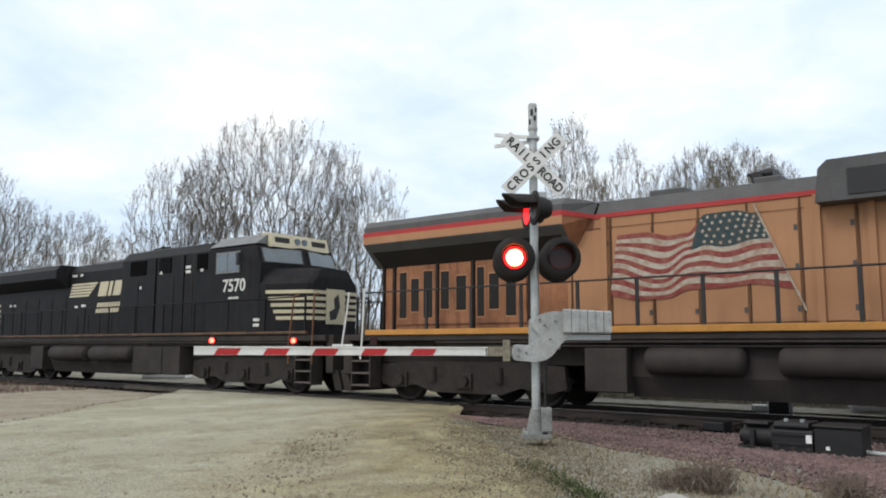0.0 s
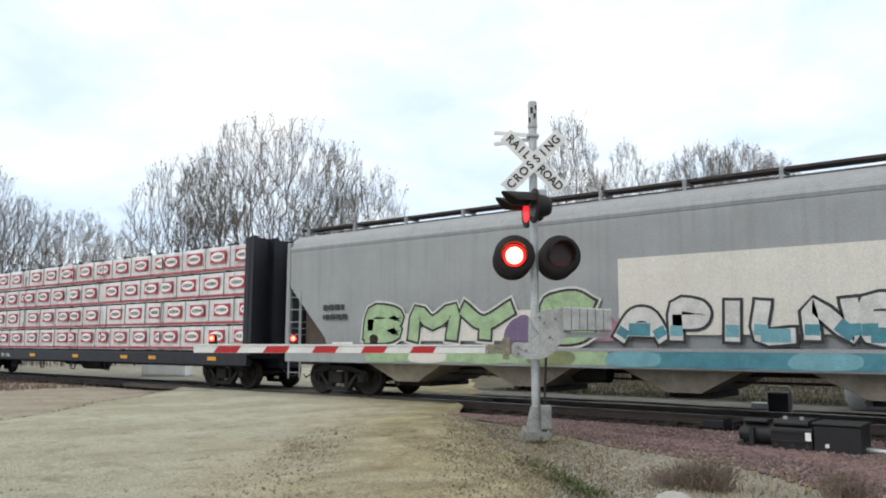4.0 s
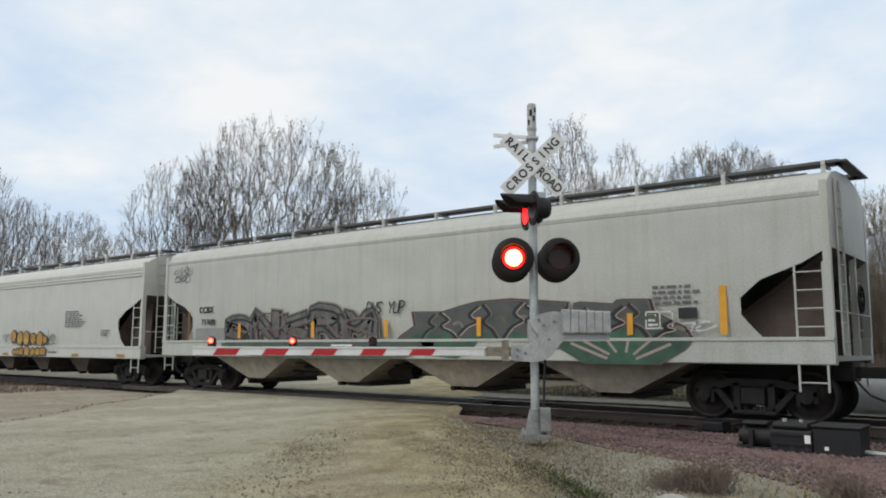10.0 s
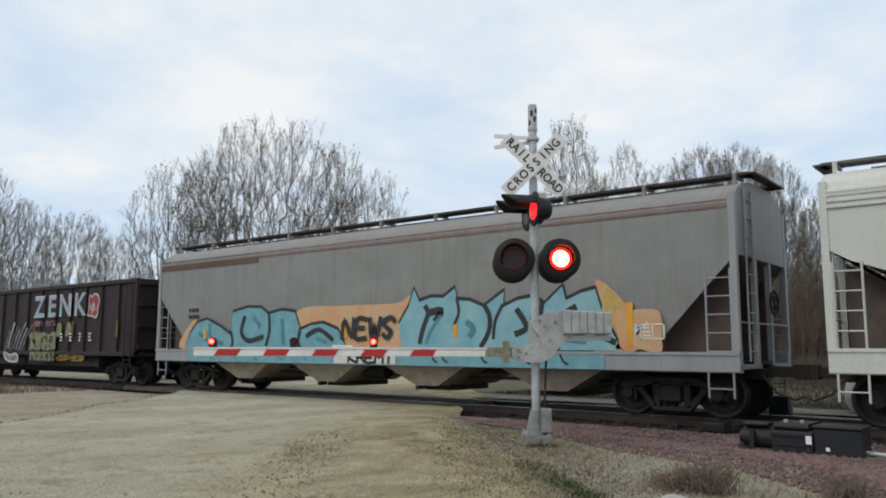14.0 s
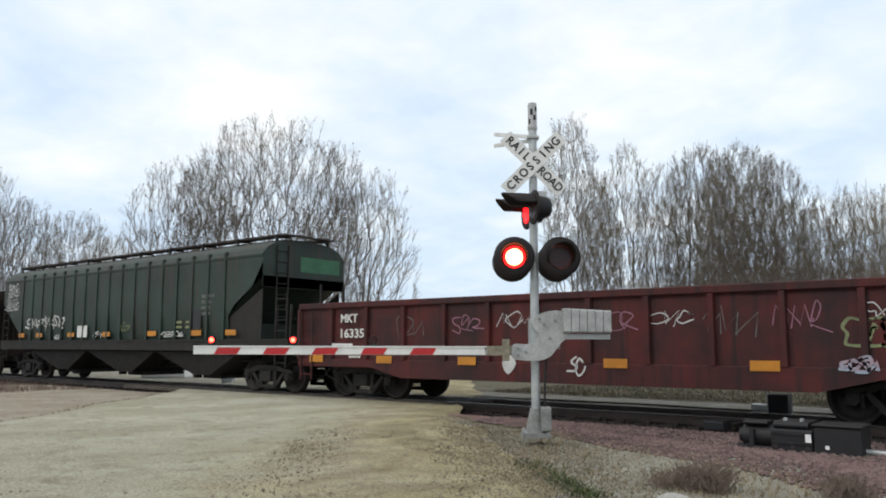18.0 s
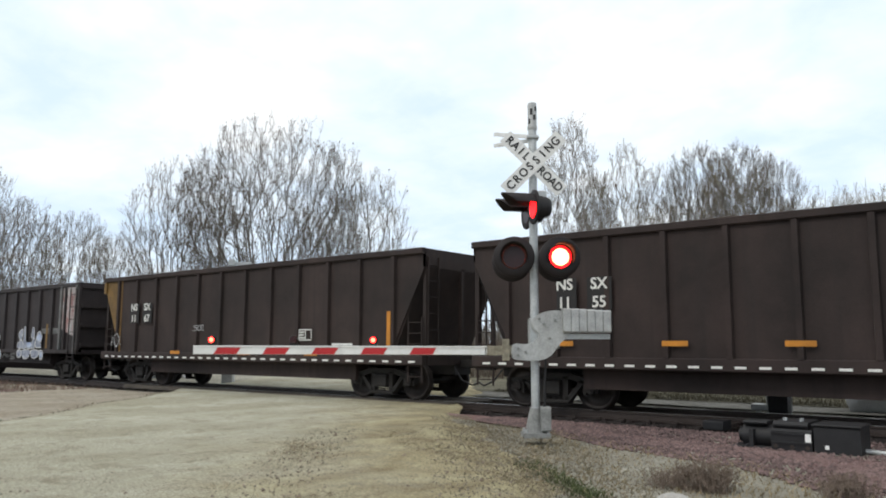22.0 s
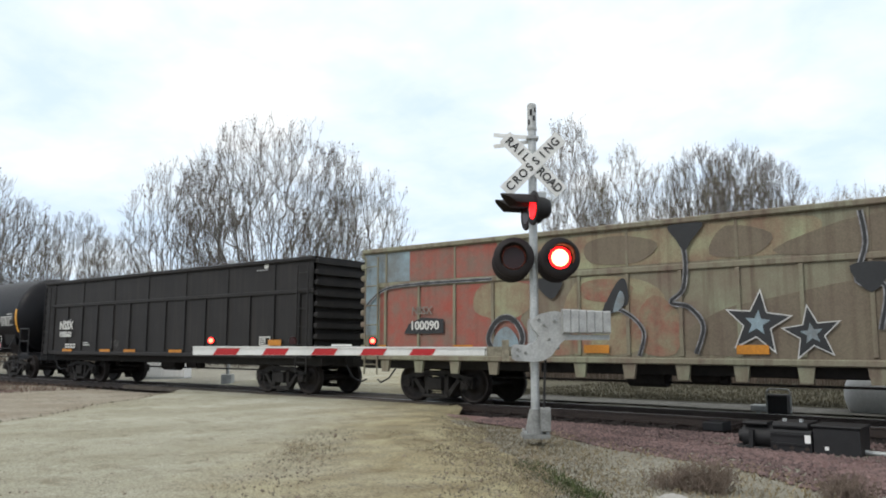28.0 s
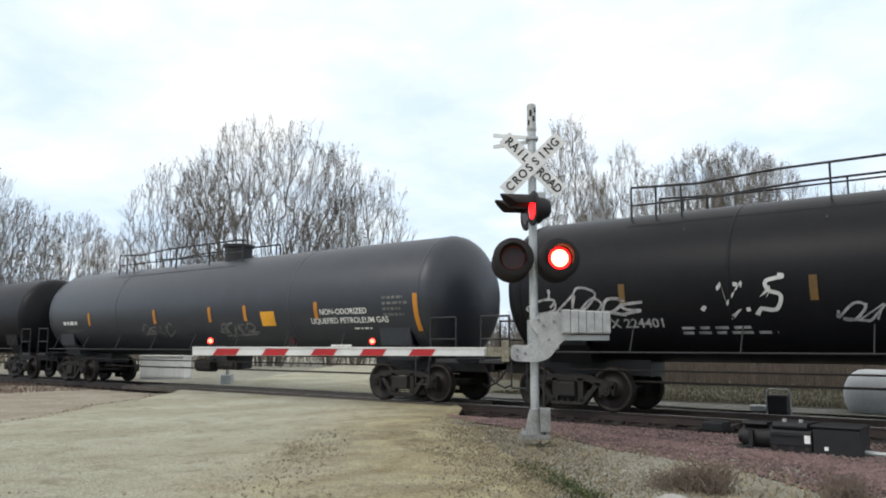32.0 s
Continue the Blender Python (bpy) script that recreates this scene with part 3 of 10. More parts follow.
    part("hatch_cover", c, roofw, car)
    for e in (-1, 1):
        c = M()
        x = hb if e > 0 else -half
        c.box(min(x, x + e * 0.22), max(x, x + e * 0.22), -0.96, 0.96, ze + 0.40, ze + 0.43)
        part("end_walkway", c, roofw, car)
    brake_rigging(car, half)
    return car, half


def reflectors(car, xs, z, h, w, y, material=None):
    for x in xs:
        m = M()
        m.box(x - w / 2, x + w / 2, y - 0.004, y, z, z + h)
        part("reflector_strip", m, material or YELLOW, car)

# ---- open gondolas and coal hoppers ----
def gondola(label, front, rear, body, top, low, ribs=14, rib_d=0.09, sloped=0.0, name="gondola_car", flush=False, chord=0.14, sill_h=0.25, end_ribs=4, truck_in=1.6):
    """sloped: how far the end sheets lean inwards towards the floor."""
    car, half, place = start_car(name, label, "gondola car", front, rear)
    W = 1.52 if not flush else 1.6
    zf = low + sill_h
    hb = half - sloped
    for s in (-1, 1):
        m = M()
        y0, y1 = sorted((s * W, s * (W - 0.05)))
        if sloped:
            mid = zf + 0.25
            m.prism([(-hb, zf), (hb, zf), (hb, mid), (half, top - 0.45), (half, top), (-half, top), (-half, top - 0.45), (-hb, mid)], y0, y1, "y")
        else:
            m.prism([(-half, zf), (half, zf), (half, top), (-half, top)], y0, y1, "y")
        part("side_wall", m, body, car)
        m = M()
        y0, y1 = sorted((s * (W - 0.06), s * (W + 0.09)))
        m.box(-half, half, y0, y1, top - chord, top + 0.01, 0.02)
        part("top_chord", m, body, car)
        m = M()
        m.box(-half, half, *sorted((s * (W - 0.18), s * (W + 0.08))), low, zf, 0.02)
        part("side_sill", m, body, car)
        if not flush:
            for k in range(ribs + 1):
                x = -hb + 2 * hb * k / ribs
                m = M()
                m.prism([(x - 0.07, s * W), (x + 0.07, s * W), (x + 0.05, s * (W + rib_d)), (x - 0.05, s * (W + rib_d))], zf, top - chord, "z")
                part("side_post", m, body, car)
    for e in (-1, 1):
        m = M()
        x = e * half
        if sloped:
            a = [(x, -W, top), (x, W, top), (x, W, top - 0.45), (x, -W, top - 0.45)]
            m.add(a + [(p[0] - e * 0.05, p[1], p[2]) for p in a], [(0, 1, 2, 3), (7, 6, 5, 4), (0, 3, 7, 4), (1, 5, 6, 2), (0, 4, 5, 1)])
            m.quad((x, -W, top - 0.45), (x, W, top - 0.45), (e * hb, W, zf), (e * hb, -W, zf))
        else:
            m.box(min(x, x - e * 0.05), max(x, x - e * 0.05), -W, W, zf - 0.1, top)
        part("end_wall", m, body, car)
        if end_ribs and not sloped:
            for k in range(end_ribs):
                z = zf + 0.1 + (top - zf - 0.3) * k / (end_ribs - 1)
                m = M()
                m.box(min(x, x + e * 0.12), max(x, x + e * 0.12), -W, W, z, z + 0.14, 0.03)
                part("end_rib", m, body, car)
        m = M()
        m.box(min(x - e * 0.2, x + e * 0.02), max(x - e * 0.2, x + e * 0.02), -W + 0.1, W - 0.1, low, zf, 0.02)
        part("end_sill", m, body, car)
        if sloped:
            for y, w, h in ((-1.4, 0.05, 0.3), (1.4, 0.05, 0.3), (0.0, 0.06, 0.4)):
                m = M()
                m.box(min(x, x - e * 0.1), max(x, x - e * 0.1), y - w, y + w, zf, top - h)
                part("end_brace", m, body, car)
            ladder(car, x - e * 0.3, -1.5, low - 0.4, zf + 0.9, 0.42, body, 6)
            ladder(car, x + e * 0.02, -1.2, zf, top - 0.2, 0.4, body, 6, "y")
        else:
            ladder(car, x - e * 0.35, -W - 0.11, low - 0.35, top - 0.2, 0.42, body, 6)
        coupler(car, x, e)
        truck(car, e * (half - truck_in), place)
    m = M()
    m.box(-hb, hb, -W + 0.05, W - 0.05, zf, zf + 0.05)
    part("floor_plate", m, body, car)
    m = M()
    m.box(-half, half, -0.33, 0.33, low - 0.25, low + 0.1, 0.02)
    part("centre_sill", m, GRIME, car)
    brake_rigging(car, half)
    return car, half, W


# ---- tank car ----
def tank_car(label, front, rear, body, r=1.55, zc=2.57, walk_x=0.0, walk_l=3.6, dome_x=0.0, arch=False):
    car, half, place = start_car("tank_car", label, "tank car", front, rear)
    m = M()
    prof = [(0.0, -half)]
    for k in range(1, 9):
        a = math.pi / 2 * k / 8
        prof.append((r * math.sin(a), -half + 0.75 * (1 - math.cos(a))))
    prof += [(p[0], -p[1]) for p in prof[::-1]]
    m.lathe(prof, n=40, axis="x", at=(0, 0, zc))
    part("tank_shell", m, body, car)
    for x in (-half + 0.78, -half / 2.2, half / 2.2, half - 0.78):
        m = M()
        m.lathe([(r, x - 0.03), (r + 0.008, x - 0.025), (r + 0.008, x + 0.025), (r, x + 0.03)], n=40, axis="x", at=(0, 0, zc))
        part("weld_seam", m, body, car)
    for e in (-1, 1):
        m = M()
        x = e * (half - 1.7)
        m.prism([(-1.25, zc - r * 0.78), (-1.35, zc - r * 0.45), (-1.0, 1.0), (1.0, 1.0), (1.35, zc - r * 0.45), (1.25, zc - r * 0.78)], x - 0.5, x + 0.5)
        part("saddle", m, body, car)
        m = M()
        m.box(min(e * (half - 3.2), e * (half + 0.35)), max(e * (half - 3.2), e * (half + 0.35)), -0.35, 0.35, 0.72, 1.1, 0.02)
        m.box(min(e * (half - 0.3), e * (half + 0.35)), max(e * (half - 0.3), e * (half + 0.35)), -1.45, 1.45, 0.95, 1.05, 0.02)
        part("stub_sill", m, BLACK, car)
        for y in (-1.45, 1.45):
            g = M()
            g.pipe([(e * (half + 0.3), y, 1.0), (e * (half + 0.3), y, 2.0), (e * (half - 0.45), y, 2.0), (e * (half - 0.45), y, 1.0)], 0.024)
            g.pipe([(e * (half + 0.3), y, 1.5), (e * (half - 0.45), y, 1.5)], 0.02)
            g.pipe([(e * (half - 0.9), y, 1.05), (e * (half - 0.9), y, 0.45), (e * (half - 0.5), y, 0.45), (e * (half - 0.5), y, 1.05)], 0.02)
            part("grab_rail", g, BLACK, car)
        coupler(car, e * (half + 0.35), e)
        truck(car, e * (half - 1.65), place)
    for s in (-1, 1):
        g = M()
        g.pipe([(-half + 0.9, s * 1.56, 1.22), (half - 0.9, s * 1.56, 1.22)], 0.022)
        for k in range(9):
            x = -half + 1.2 + (2 * half - 2.4) * k / 8
            g.pipe([(x, s * 1.56, 1.22), (x, s * 1.35, 1.7)], 0.016)
        part("side_handrail", g, BLACK, car)
    # fittings on top
    x = walk_x
    m = M()
    m.cyl((dome_x, 0, zc + r - 0.1), (dome_x, 0, zc + r + 0.40), 0.44, n=20)
    m.cyl((dome_x, 0, zc + r + 0.40), (dome_x, 0, zc + r + 0.48), 0.52, n=20)
    part("valve_housing", m, BLACK, car)
    a, b, p0, z1 = x - walk_l / 2, x + walk_l / 2, zc + r - 0.34, zc + r + 0.50
    for s in (-1, 1):
        m = M()
        m.box(a, b, *sorted((s * 0.62, s * 0.98)), p0 - 0.04, p0)
        part("top_platform", m, BLACK, car)
        yy, zm = s * 0.74, p0 + 0.46
        for k in range(6):
            xx = a + (b - a) * (0, 0.07, 0.14, 0.5, 0.76, 1.0)[k]
            g = M()
            g.pipe([(xx, yy, p0), (xx, yy, z1 - (0.03 if 1 <= k <= 2 else 0))], 0.022)
            part("railing_post", g, BLACK, car)
        g = M()
        g.pipe([(a, yy, z1), (a + 1.4, yy, z1 - 0.08), (a + 3.0, yy, z1), (b - 0.6, yy, z1)] + ([(b, yy, z1 + 0.03), (b + 0.9, yy, z1 - 0.16), (b + 2.1, yy, z1 - 0.36), (b + 2.15, yy, p0 + 0.15)] if arch else [(b - 0.05, yy, z1), (b, yy, z1 - 0.08), (b, yy, p0)]), 0.024)
        g.pipe([(a, yy, zm), (b, yy, zm)], 0.018)
        part("platform_railing", g, BLACK, car)
        for k in range(3):
            g = M()
            xx = a + (b - a) * (k + 0.5) / 3
            g.pipe([(xx, s * 0.95, p0 - 0.02), (xx, s * 1.2, p0 - 0.25)], 0.025)
            part("platform_bracket", g, BLACK, car)
    m = M()
    m.box(-0.45, 0.45, -0.5, 0.5, 0.62, 1.15, 0.05)
    part("bottom_outlet", m, BLACK, car)
    brake_rigging(car, half)
    return car, half


# ---- bulkhead flat loaded with wrapped lumber ----
def lumber_car(front, rear):
    car, half, place = start_car("centerbeam_flatcar", "dark blue centerbeam flatcar stacked with white-wrapped lumber", "flatcar", front, rear)
    deep = surf("dark_blue_paint", (0.0105, 0.0125, 0.02), 0.5, var=0.3, streak=0.2)
    wrap = surf("white_lumber_wrap", (0.65, 0.645, 0.64), 0.38, var=0.14, scale=2.5, fine=4.5, bump=1.0)
    redp = surf("wrap_red_print", (0.44, 0.03, 0.05), 0.5, var=0.2)
    strap = surf("load_strap", (0.24, 0.23, 0.23), 0.6, var=0.2)
    darkp = surf("wrap_dark_print", (0.05, 0.06, 0.06), 0.6, var=0.2)
    m = M()
    m.box(-half, half, -1.5, 1.5, 0.9, 1.1, 0.02)
    m.box(-half, half, -0.4, 0.4, 0.62, 0.9)
    part("deck", m, deep, car)
    for s in (-1, 1):
        m = M()
        m.box(-half, half, *sorted((s * 1.42, s * 1.6)), 0.69, 1.06, 0.02)
        part("side_sill", m, deep, car)
    m = M()
    m.box(-half, half, -0.06, 0.06, 1.1, 4.3)
    part("centre_beam", m, deep, car)
    for e in (-1, 1):
        x = e * half
        m = M()
        m.box(min(x - e * 0.2, x), max(x - e * 0.2, x), -1.6, 1.6, 1.1, 4.42, 0.03)
        b = part("bulkhead", m, deep, car)
        for y in (-1.5, -0.75, 0, 0.75, 1.5):
            m = M()
            m.box(min(x, x + e * 0.16), max(x, x + e * 0.16), y - 0.09, y + 0.09, 1.0, 4.45, 0.02)
            part("bulkhead_post", m, deep, b)
        coupler(car, x, e)
        truck(car, e * (half - 1.75), place)
    # four tiers of packs on each side
    load = half - 0.21
    xs = [-load, -6.6, -2.86, 0.97, 3.3, 7.0, load]
    tiers = [(1.14, 1.86), (1.90, 2.66), (2.70, 3.46), (3.50, 4.26)]
    rnd = random.Random(5)
    for s in (-1, 1):
        for ti, (z0, z1) in enumerate(tiers):
            shift = [0] + [rnd.uniform(-0.06, 0.06) for _ in range(5)] + [0]
            for k in range(6):
                a, b = xs[k] + shift[k] + 0.015, xs[k + 1] + shift[k + 1] - 0.015
                m = M()
                out = 1.53 + rnd.uniform(-0.02, 0.03)
                if s > 0:
                    m.box(a, b, 0.1, out, z0, z1, 0.03)
                    part("lumber_pack", m, wrap, car)
                    continue
                # near side: slack sheet with wrinkles and an uneven hem
                nx, vs = int((b - a) / 0.11), []
                for i in range(nx + 1):
                    x = a + (b - a) * i / nx
                    near = min(i, nx - i) / nx
                    for j in range(10):
                        z = (z0 - 0.012, z0 + 0.03, z0 + 0.12, z0 + 0.24, z0 + 0.36, z0 + 0.48, z0 + 0.60, z1 - 0.05, z1 - 0.015, z1)[j]
                        z += (0.022 * noise.noise((x * 2.6, ti, 3.0)) if j == 0 else 0.012 * noise.noise((x * 1.7, ti, 8.0)) if j > 7 else 0)
                        g = 0.03 * noise.noise((x * 2.2 + z * 1.5, z * 3.0, ti + k)) + 0.05 * abs(noise.noise((x * 5.0 - z * 4.0, z * 5.0 + x * 2.0, k))) * (1.6 if near < 0.12 else 0.7)
                        vs.append((x, -out + 0.012 + g + (0.03 if j == 8 else 0.12 if j == 9 else 0.0), z))
                m.add(vs, [(i * 10 + j, (i + 1) * 10 + j, (i + 1) * 10 + j + 1, i * 10 + j + 1) for i in range(nx) for j in range(9)], True)
                m.box(a, b, -out + 0.08, -0.1, z0, z1 - 0.004)
                pk = part("lumber_pack", m, wrap, car)
                y = -1.565
                for zb, hb in ((0.035, 0.035), (0.085, 0.012)):
                    m = M()
                    m.box(a, b, y - 0.002, y + 0.04, z0 + zb, z0 + zb + hb)
                    part("red_band", m, redp, pk)
                cz, cx = (z0 + z1) / 2 + 0.05, a - rnd.uniform(-0.55, 0.45)
                while cx < b + 0.3:
                    l, r = max(a + 0.01, cx - 0.37), min(b - 0.01, cx + 0.37)
                    if r - l > 0.12:
                        m = M()
                        m.box(l, r, y - 0.004, y + 0.02, cz - 0.18, cz + 0.18)
                        part("wrap_mark", m, redp, pk, "red printed panel with a white oval")
                        o = [(min(max(cx + 0.335 * math.cos(t * math.pi / 12), l), r), cz + 0.145 * math.sin(t * math.pi / 12)) for t in range(24)]
                        paint(pk, o, WHITE, y - 0.008, "wrap_oval")
                        m = M()
                        for q in range(6):
                            h = 0.062 - 0.008 * abs(q - 2.5)
                            u = cx - 0.255 + q * 0.087
                            if l < u and u + 0.06 < r:
                                m.prism([(u, cz - h), (u + 0.055, cz - h), (u + 0.07, cz + h), (u + 0.015, cz + h)], y - 0.011, y - 0.009, "y")
                        if m.v:
                            part("wrap_print", m, darkp, pk)
                    if a + 0.1 < cx + 0.6 < b - 0.1:
                        m = M()
                        m.box(cx + 0.595, cx + 0.607, y - 0.006, y + 0.02, z0 + 0.01, z1 - 0.01)
                        part("pack_strap", m, strap, pk)
                    cx += 1.23
            # gaps of dark spacers between the tiers
            for k in range(12):
                x = -load + 2 * load * (k + 0.5) / 12
                m = M()
                m.box(x - 0.05, x + 0.05, *sorted((s * 0.1, s * 1.5)), z1, z1 + 0.045)
                part("spacer", m, darkp, car)
    # added black block inside the stack paints the shade in the pack gaps
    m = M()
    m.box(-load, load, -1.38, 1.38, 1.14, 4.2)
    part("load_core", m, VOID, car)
    for k in range(15):
        x = -load + 0.5 + (2 * load - 1.0) * k / 14
        m = M()
        m.box(x - 0.006, x + 0.006, -1.583, -1.577, 1.1, 4.28)
        part("tie_down_strap", m, strap, car)
        m = M()
        m.box(x - 0.045, x + 0.045, -1.6, -1.48, 4.23, 4.31, 0.01)
        part("corner_protector", m, darkp, car)
    reflectors(car, [-9.91, -6.71, -5.0, -1.7, 1.7, 5.0, 6.71, 9.91], 0.83, 0.11, 0.42, -1.605)
    write(car, "NOKL", -7.6, -1.606, 0.87, 0.21, LWHITE)
    write(car, "37", -6.34, -1.606, 0.88, 0.21, LWHITE, "car_number")
    write(car, "495", -5.40, -1.606, 0.88, 0.21, LWHITE, "car_number")
    bars(car, -4.46, 0.80, 0.35, 0.14, 2, LWHITE, -1.606, 3)
    bars(car, -4.0, 0.80, 0.38, 0.14, 2, LWHITE, -1.606, 4)
    for x in (-3.6, -1.2, 1.2, 3.6):
        m = M()
        m.pipe([(x, -1.5, 0.85), (x, -1.5, 0.42), (x + 0.3, -1.5, 0.42), (x + 0.3, -1.5, 0.85)], 0.02)
        part("stirrup", m, deep, car)
    m = M()
    m.cyl((0.8, -0.7, 0.6), (2.2, -0.7, 0.6), 0.22, n=14)
    part("air_tank", m, GRIME, car)
    brake_rigging(car, half)
    return car


# ---- locomotives ----
SOOT = surf("sooty_truck_grime", (0.036, 0.029, 0.026), 0.85, var=0.5, scale=4, bump=0.4)

def loco_truck(car, x, place):
    r, base = 0.533, 4.0
    m = M()
    m.box(-1.9, 1.9, -0.95, 0.95, -0.1, 0.3, 0.03)
    t = part("truck", shared("locoframe", lambda: m.data("truck")), SOOT, car, at=pose(x, 0, r))
    for s in (-1, 1):
        f = M()
        f.prism([(-2.65, -0.1), (-2.6, 0.36), (-1.5, 0.44), (1.5, 0.44), (2.6, 0.36), (2.65, -0.1), (2.25, -0.22), (1.5, -0.12), (1.0, -0.28), (-1.0, -0.28), (-1.5, -0.12), (-2.25, -0.22)], s * 1.02 - 0.08, s * 1.02 + 0.08, "y")
        for k in (-1, 0, 1):
            f.box(k * 1.95 - 0.2, k * 1.95 + 0.2, s * 1.02 - 0.14, s * 1.02 + 0.14, -0.2, 0.18, 0.03)
            f.cyl((k * 1.95, s * 1.02, 0), (k * 1.95, s * 1.24, 0), 0.13, n=12)
        for k in (-1, 1):
            f.cyl((k * 0.95, s * 1.1, -0.02), (k * 0.95, s * 1.1, 0.32), 0.1, n=10)
            f.box(k * 2.5 - 0.12, k * 2.5 + 0.12, s * 1.02 - 0.05, s * 1.02 + 0.2, -0.15, 0.1)
        part("side_frame", shared(("lsf", s), lambda: f.data("side_frame")), SOOT, t)
    for k in (-1, 0, 1):
        w = part("wheelset", shared(("ws", r), lambda: wheelset_mesh(r)), None, t, at=pose(k * 1.95, 0, 0))
        WHEELS.append((w, place, r, k * 1.95))


# step treads: light catching their edges is put in as a paler colour
TREAD = surf("lit_step_edge", (0.13, 0.11, 0.10), 0.7, var=0.4, scale=6)


def loco_common(car, half, place, frame_mat, rail_mat, stripe, tanks, boxes, posts, sill_z=1.56, post_w=0.022, ends=None, steps=(0.55, 0.55), trucks=None, rails=None):
    """Frame, walkways, steps, tanks, railings that both engines share."""
    m = M()
    e0, e1 = ends or (-half, half)
    m.box(e0 + 0.2, e1 - 0.2, -1.5, 1.5, 1.46, 1.62, 0.02)
    part("walkway", m, frame_mat, car)
    m = M()
    m.box(e0 + 0.7, e1 - 0.7, -1.0, 1.0, 0.92, 1.46, 0.02)
    part("underframe", m, SOOT, car)
    for s in (-1, 1):
        m = M()
        m.box(e0 + 0.9, e1 - 0.9, *sorted((s * 1.46, s * 1.56)), sill_z, 1.73, 0.01)
        part("frame_sill", m, stripe, car)
        # railing
        g = M()
        n = posts
        xs = rails or [e0 + 1.0 + (e1 - e0 - 2.0) * k / n for k in range(n + 1)]
        for x in xs:
            g.box(x - post_w, x + post_w, s * 1.5 - 0.02, s * 1.5 + 0.02, 1.62, 2.67)
        g.pipe([(xs[0], s * 1.5, 2.66), (xs[-1], s * 1.5, 2.66)], 0.02)
        part("handrail", g, rail_mat, car)
        for e in (-1, 1):
            st = M()
            x = e0 + steps[0] if e < 0 else e1 - steps[1]
            st.box(x - 0.3, x + 0.3, *sorted((s * 1.06, s * 1.1)), 0.3, 1.4)
            well = part("step_well", st, frame_mat, car)
            for k in range(4):
                st = M()
                st.box(x - 0.3, x + 0.3, *sorted((s * 1.1, s * 1.5)), 0.34 + k * 0.3, 0.38 + k * 0.3)
                part("step", st, TREAD, well)
            for q in (-0.34, 0.3):
                st = M()
                st.box(x + q, x + q + 0.04, *sorted((s * 1.1, s * 1.5)), 0.3, 1.4)
                part("step_side", st, frame_mat, well)
    for e in (-1, 1):
        m = M()
        x = e0 if e < 0 else e1
        m.box(min(x - e * 0.25, x), max(x - e * 0.25, x), -1.4, 1.4, 0.62, 1.62, 0.03)
        m.prism([(-1.2, 0.18), (1.2, 0.18), (1.35, 0.7), (-1.35, 0.7)], min(x - e * 0.1, x + e * 0.15), max(x - e * 0.1, x + e * 0.15))
        part("pilot", m, frame_mat, car)
        coupler(car, x, e)
        for y in (-0.95, 0.5):
            g = M()
            g.pipe([(x, y, 1.6), (x, y, 2.6), (x, y + 0.45, 2.6), (x, y + 0.45, 1.6)], 0.02)
            part("end_rail", g, rail_mat, car)
        loco_truck(car, trucks[0 if e < 0 else 1] if trucks else e * (half - 3.7), place)
    m = M()
    m.prism([(-1.2, 1.46), (-1.25, 0.75), (-1.1, 0.36), (1.1, 0.36), (1.25, 0.75), (1.2, 1.46)], tanks[0] - 0.4, tanks[-1] + 0.4)
    part("fuel_tank", m, frame_mat, car)
    for x0, x1 in zip(tanks[::2], tanks[1::2]):
        m = M()
        m.lathe([(0.0, x0), (0.2, x0 + 0.03), (0.26, x0 + 0.1), (0.26, x1 - 0.1), (0.2, x1 - 0.03), (0.0, x1)], n=20, axis="x", at=(0, -1.38, 1.06))
        part("air_reservoir", m, frame_mat, car)
    for x0, x1 in boxes:
        m = M()
        m.box(x0, x1, -1.5, -0.6, 0.42, 1.3, 0.03)
        part("equipment_box", m, frame_mat, car)
    for s in (-1, 1):
        m = M()
        m.pipe([(-half + 2.2, s * 1.46, 1.42), (half - 2.2, s * 1.46, 1.42)], 0.03)
        m.pipe([(-half + 2.2, s * 1.42, 1.34), (half - 2.2, s * 1.42, 1.34)], 0.022)
        part("air_line", m, frame_mat, car)



RUSTRAIL = surf("rusty_orange_rail", (0.20, 0.085, 0.035), 0.7, var=0.5, scale=6)


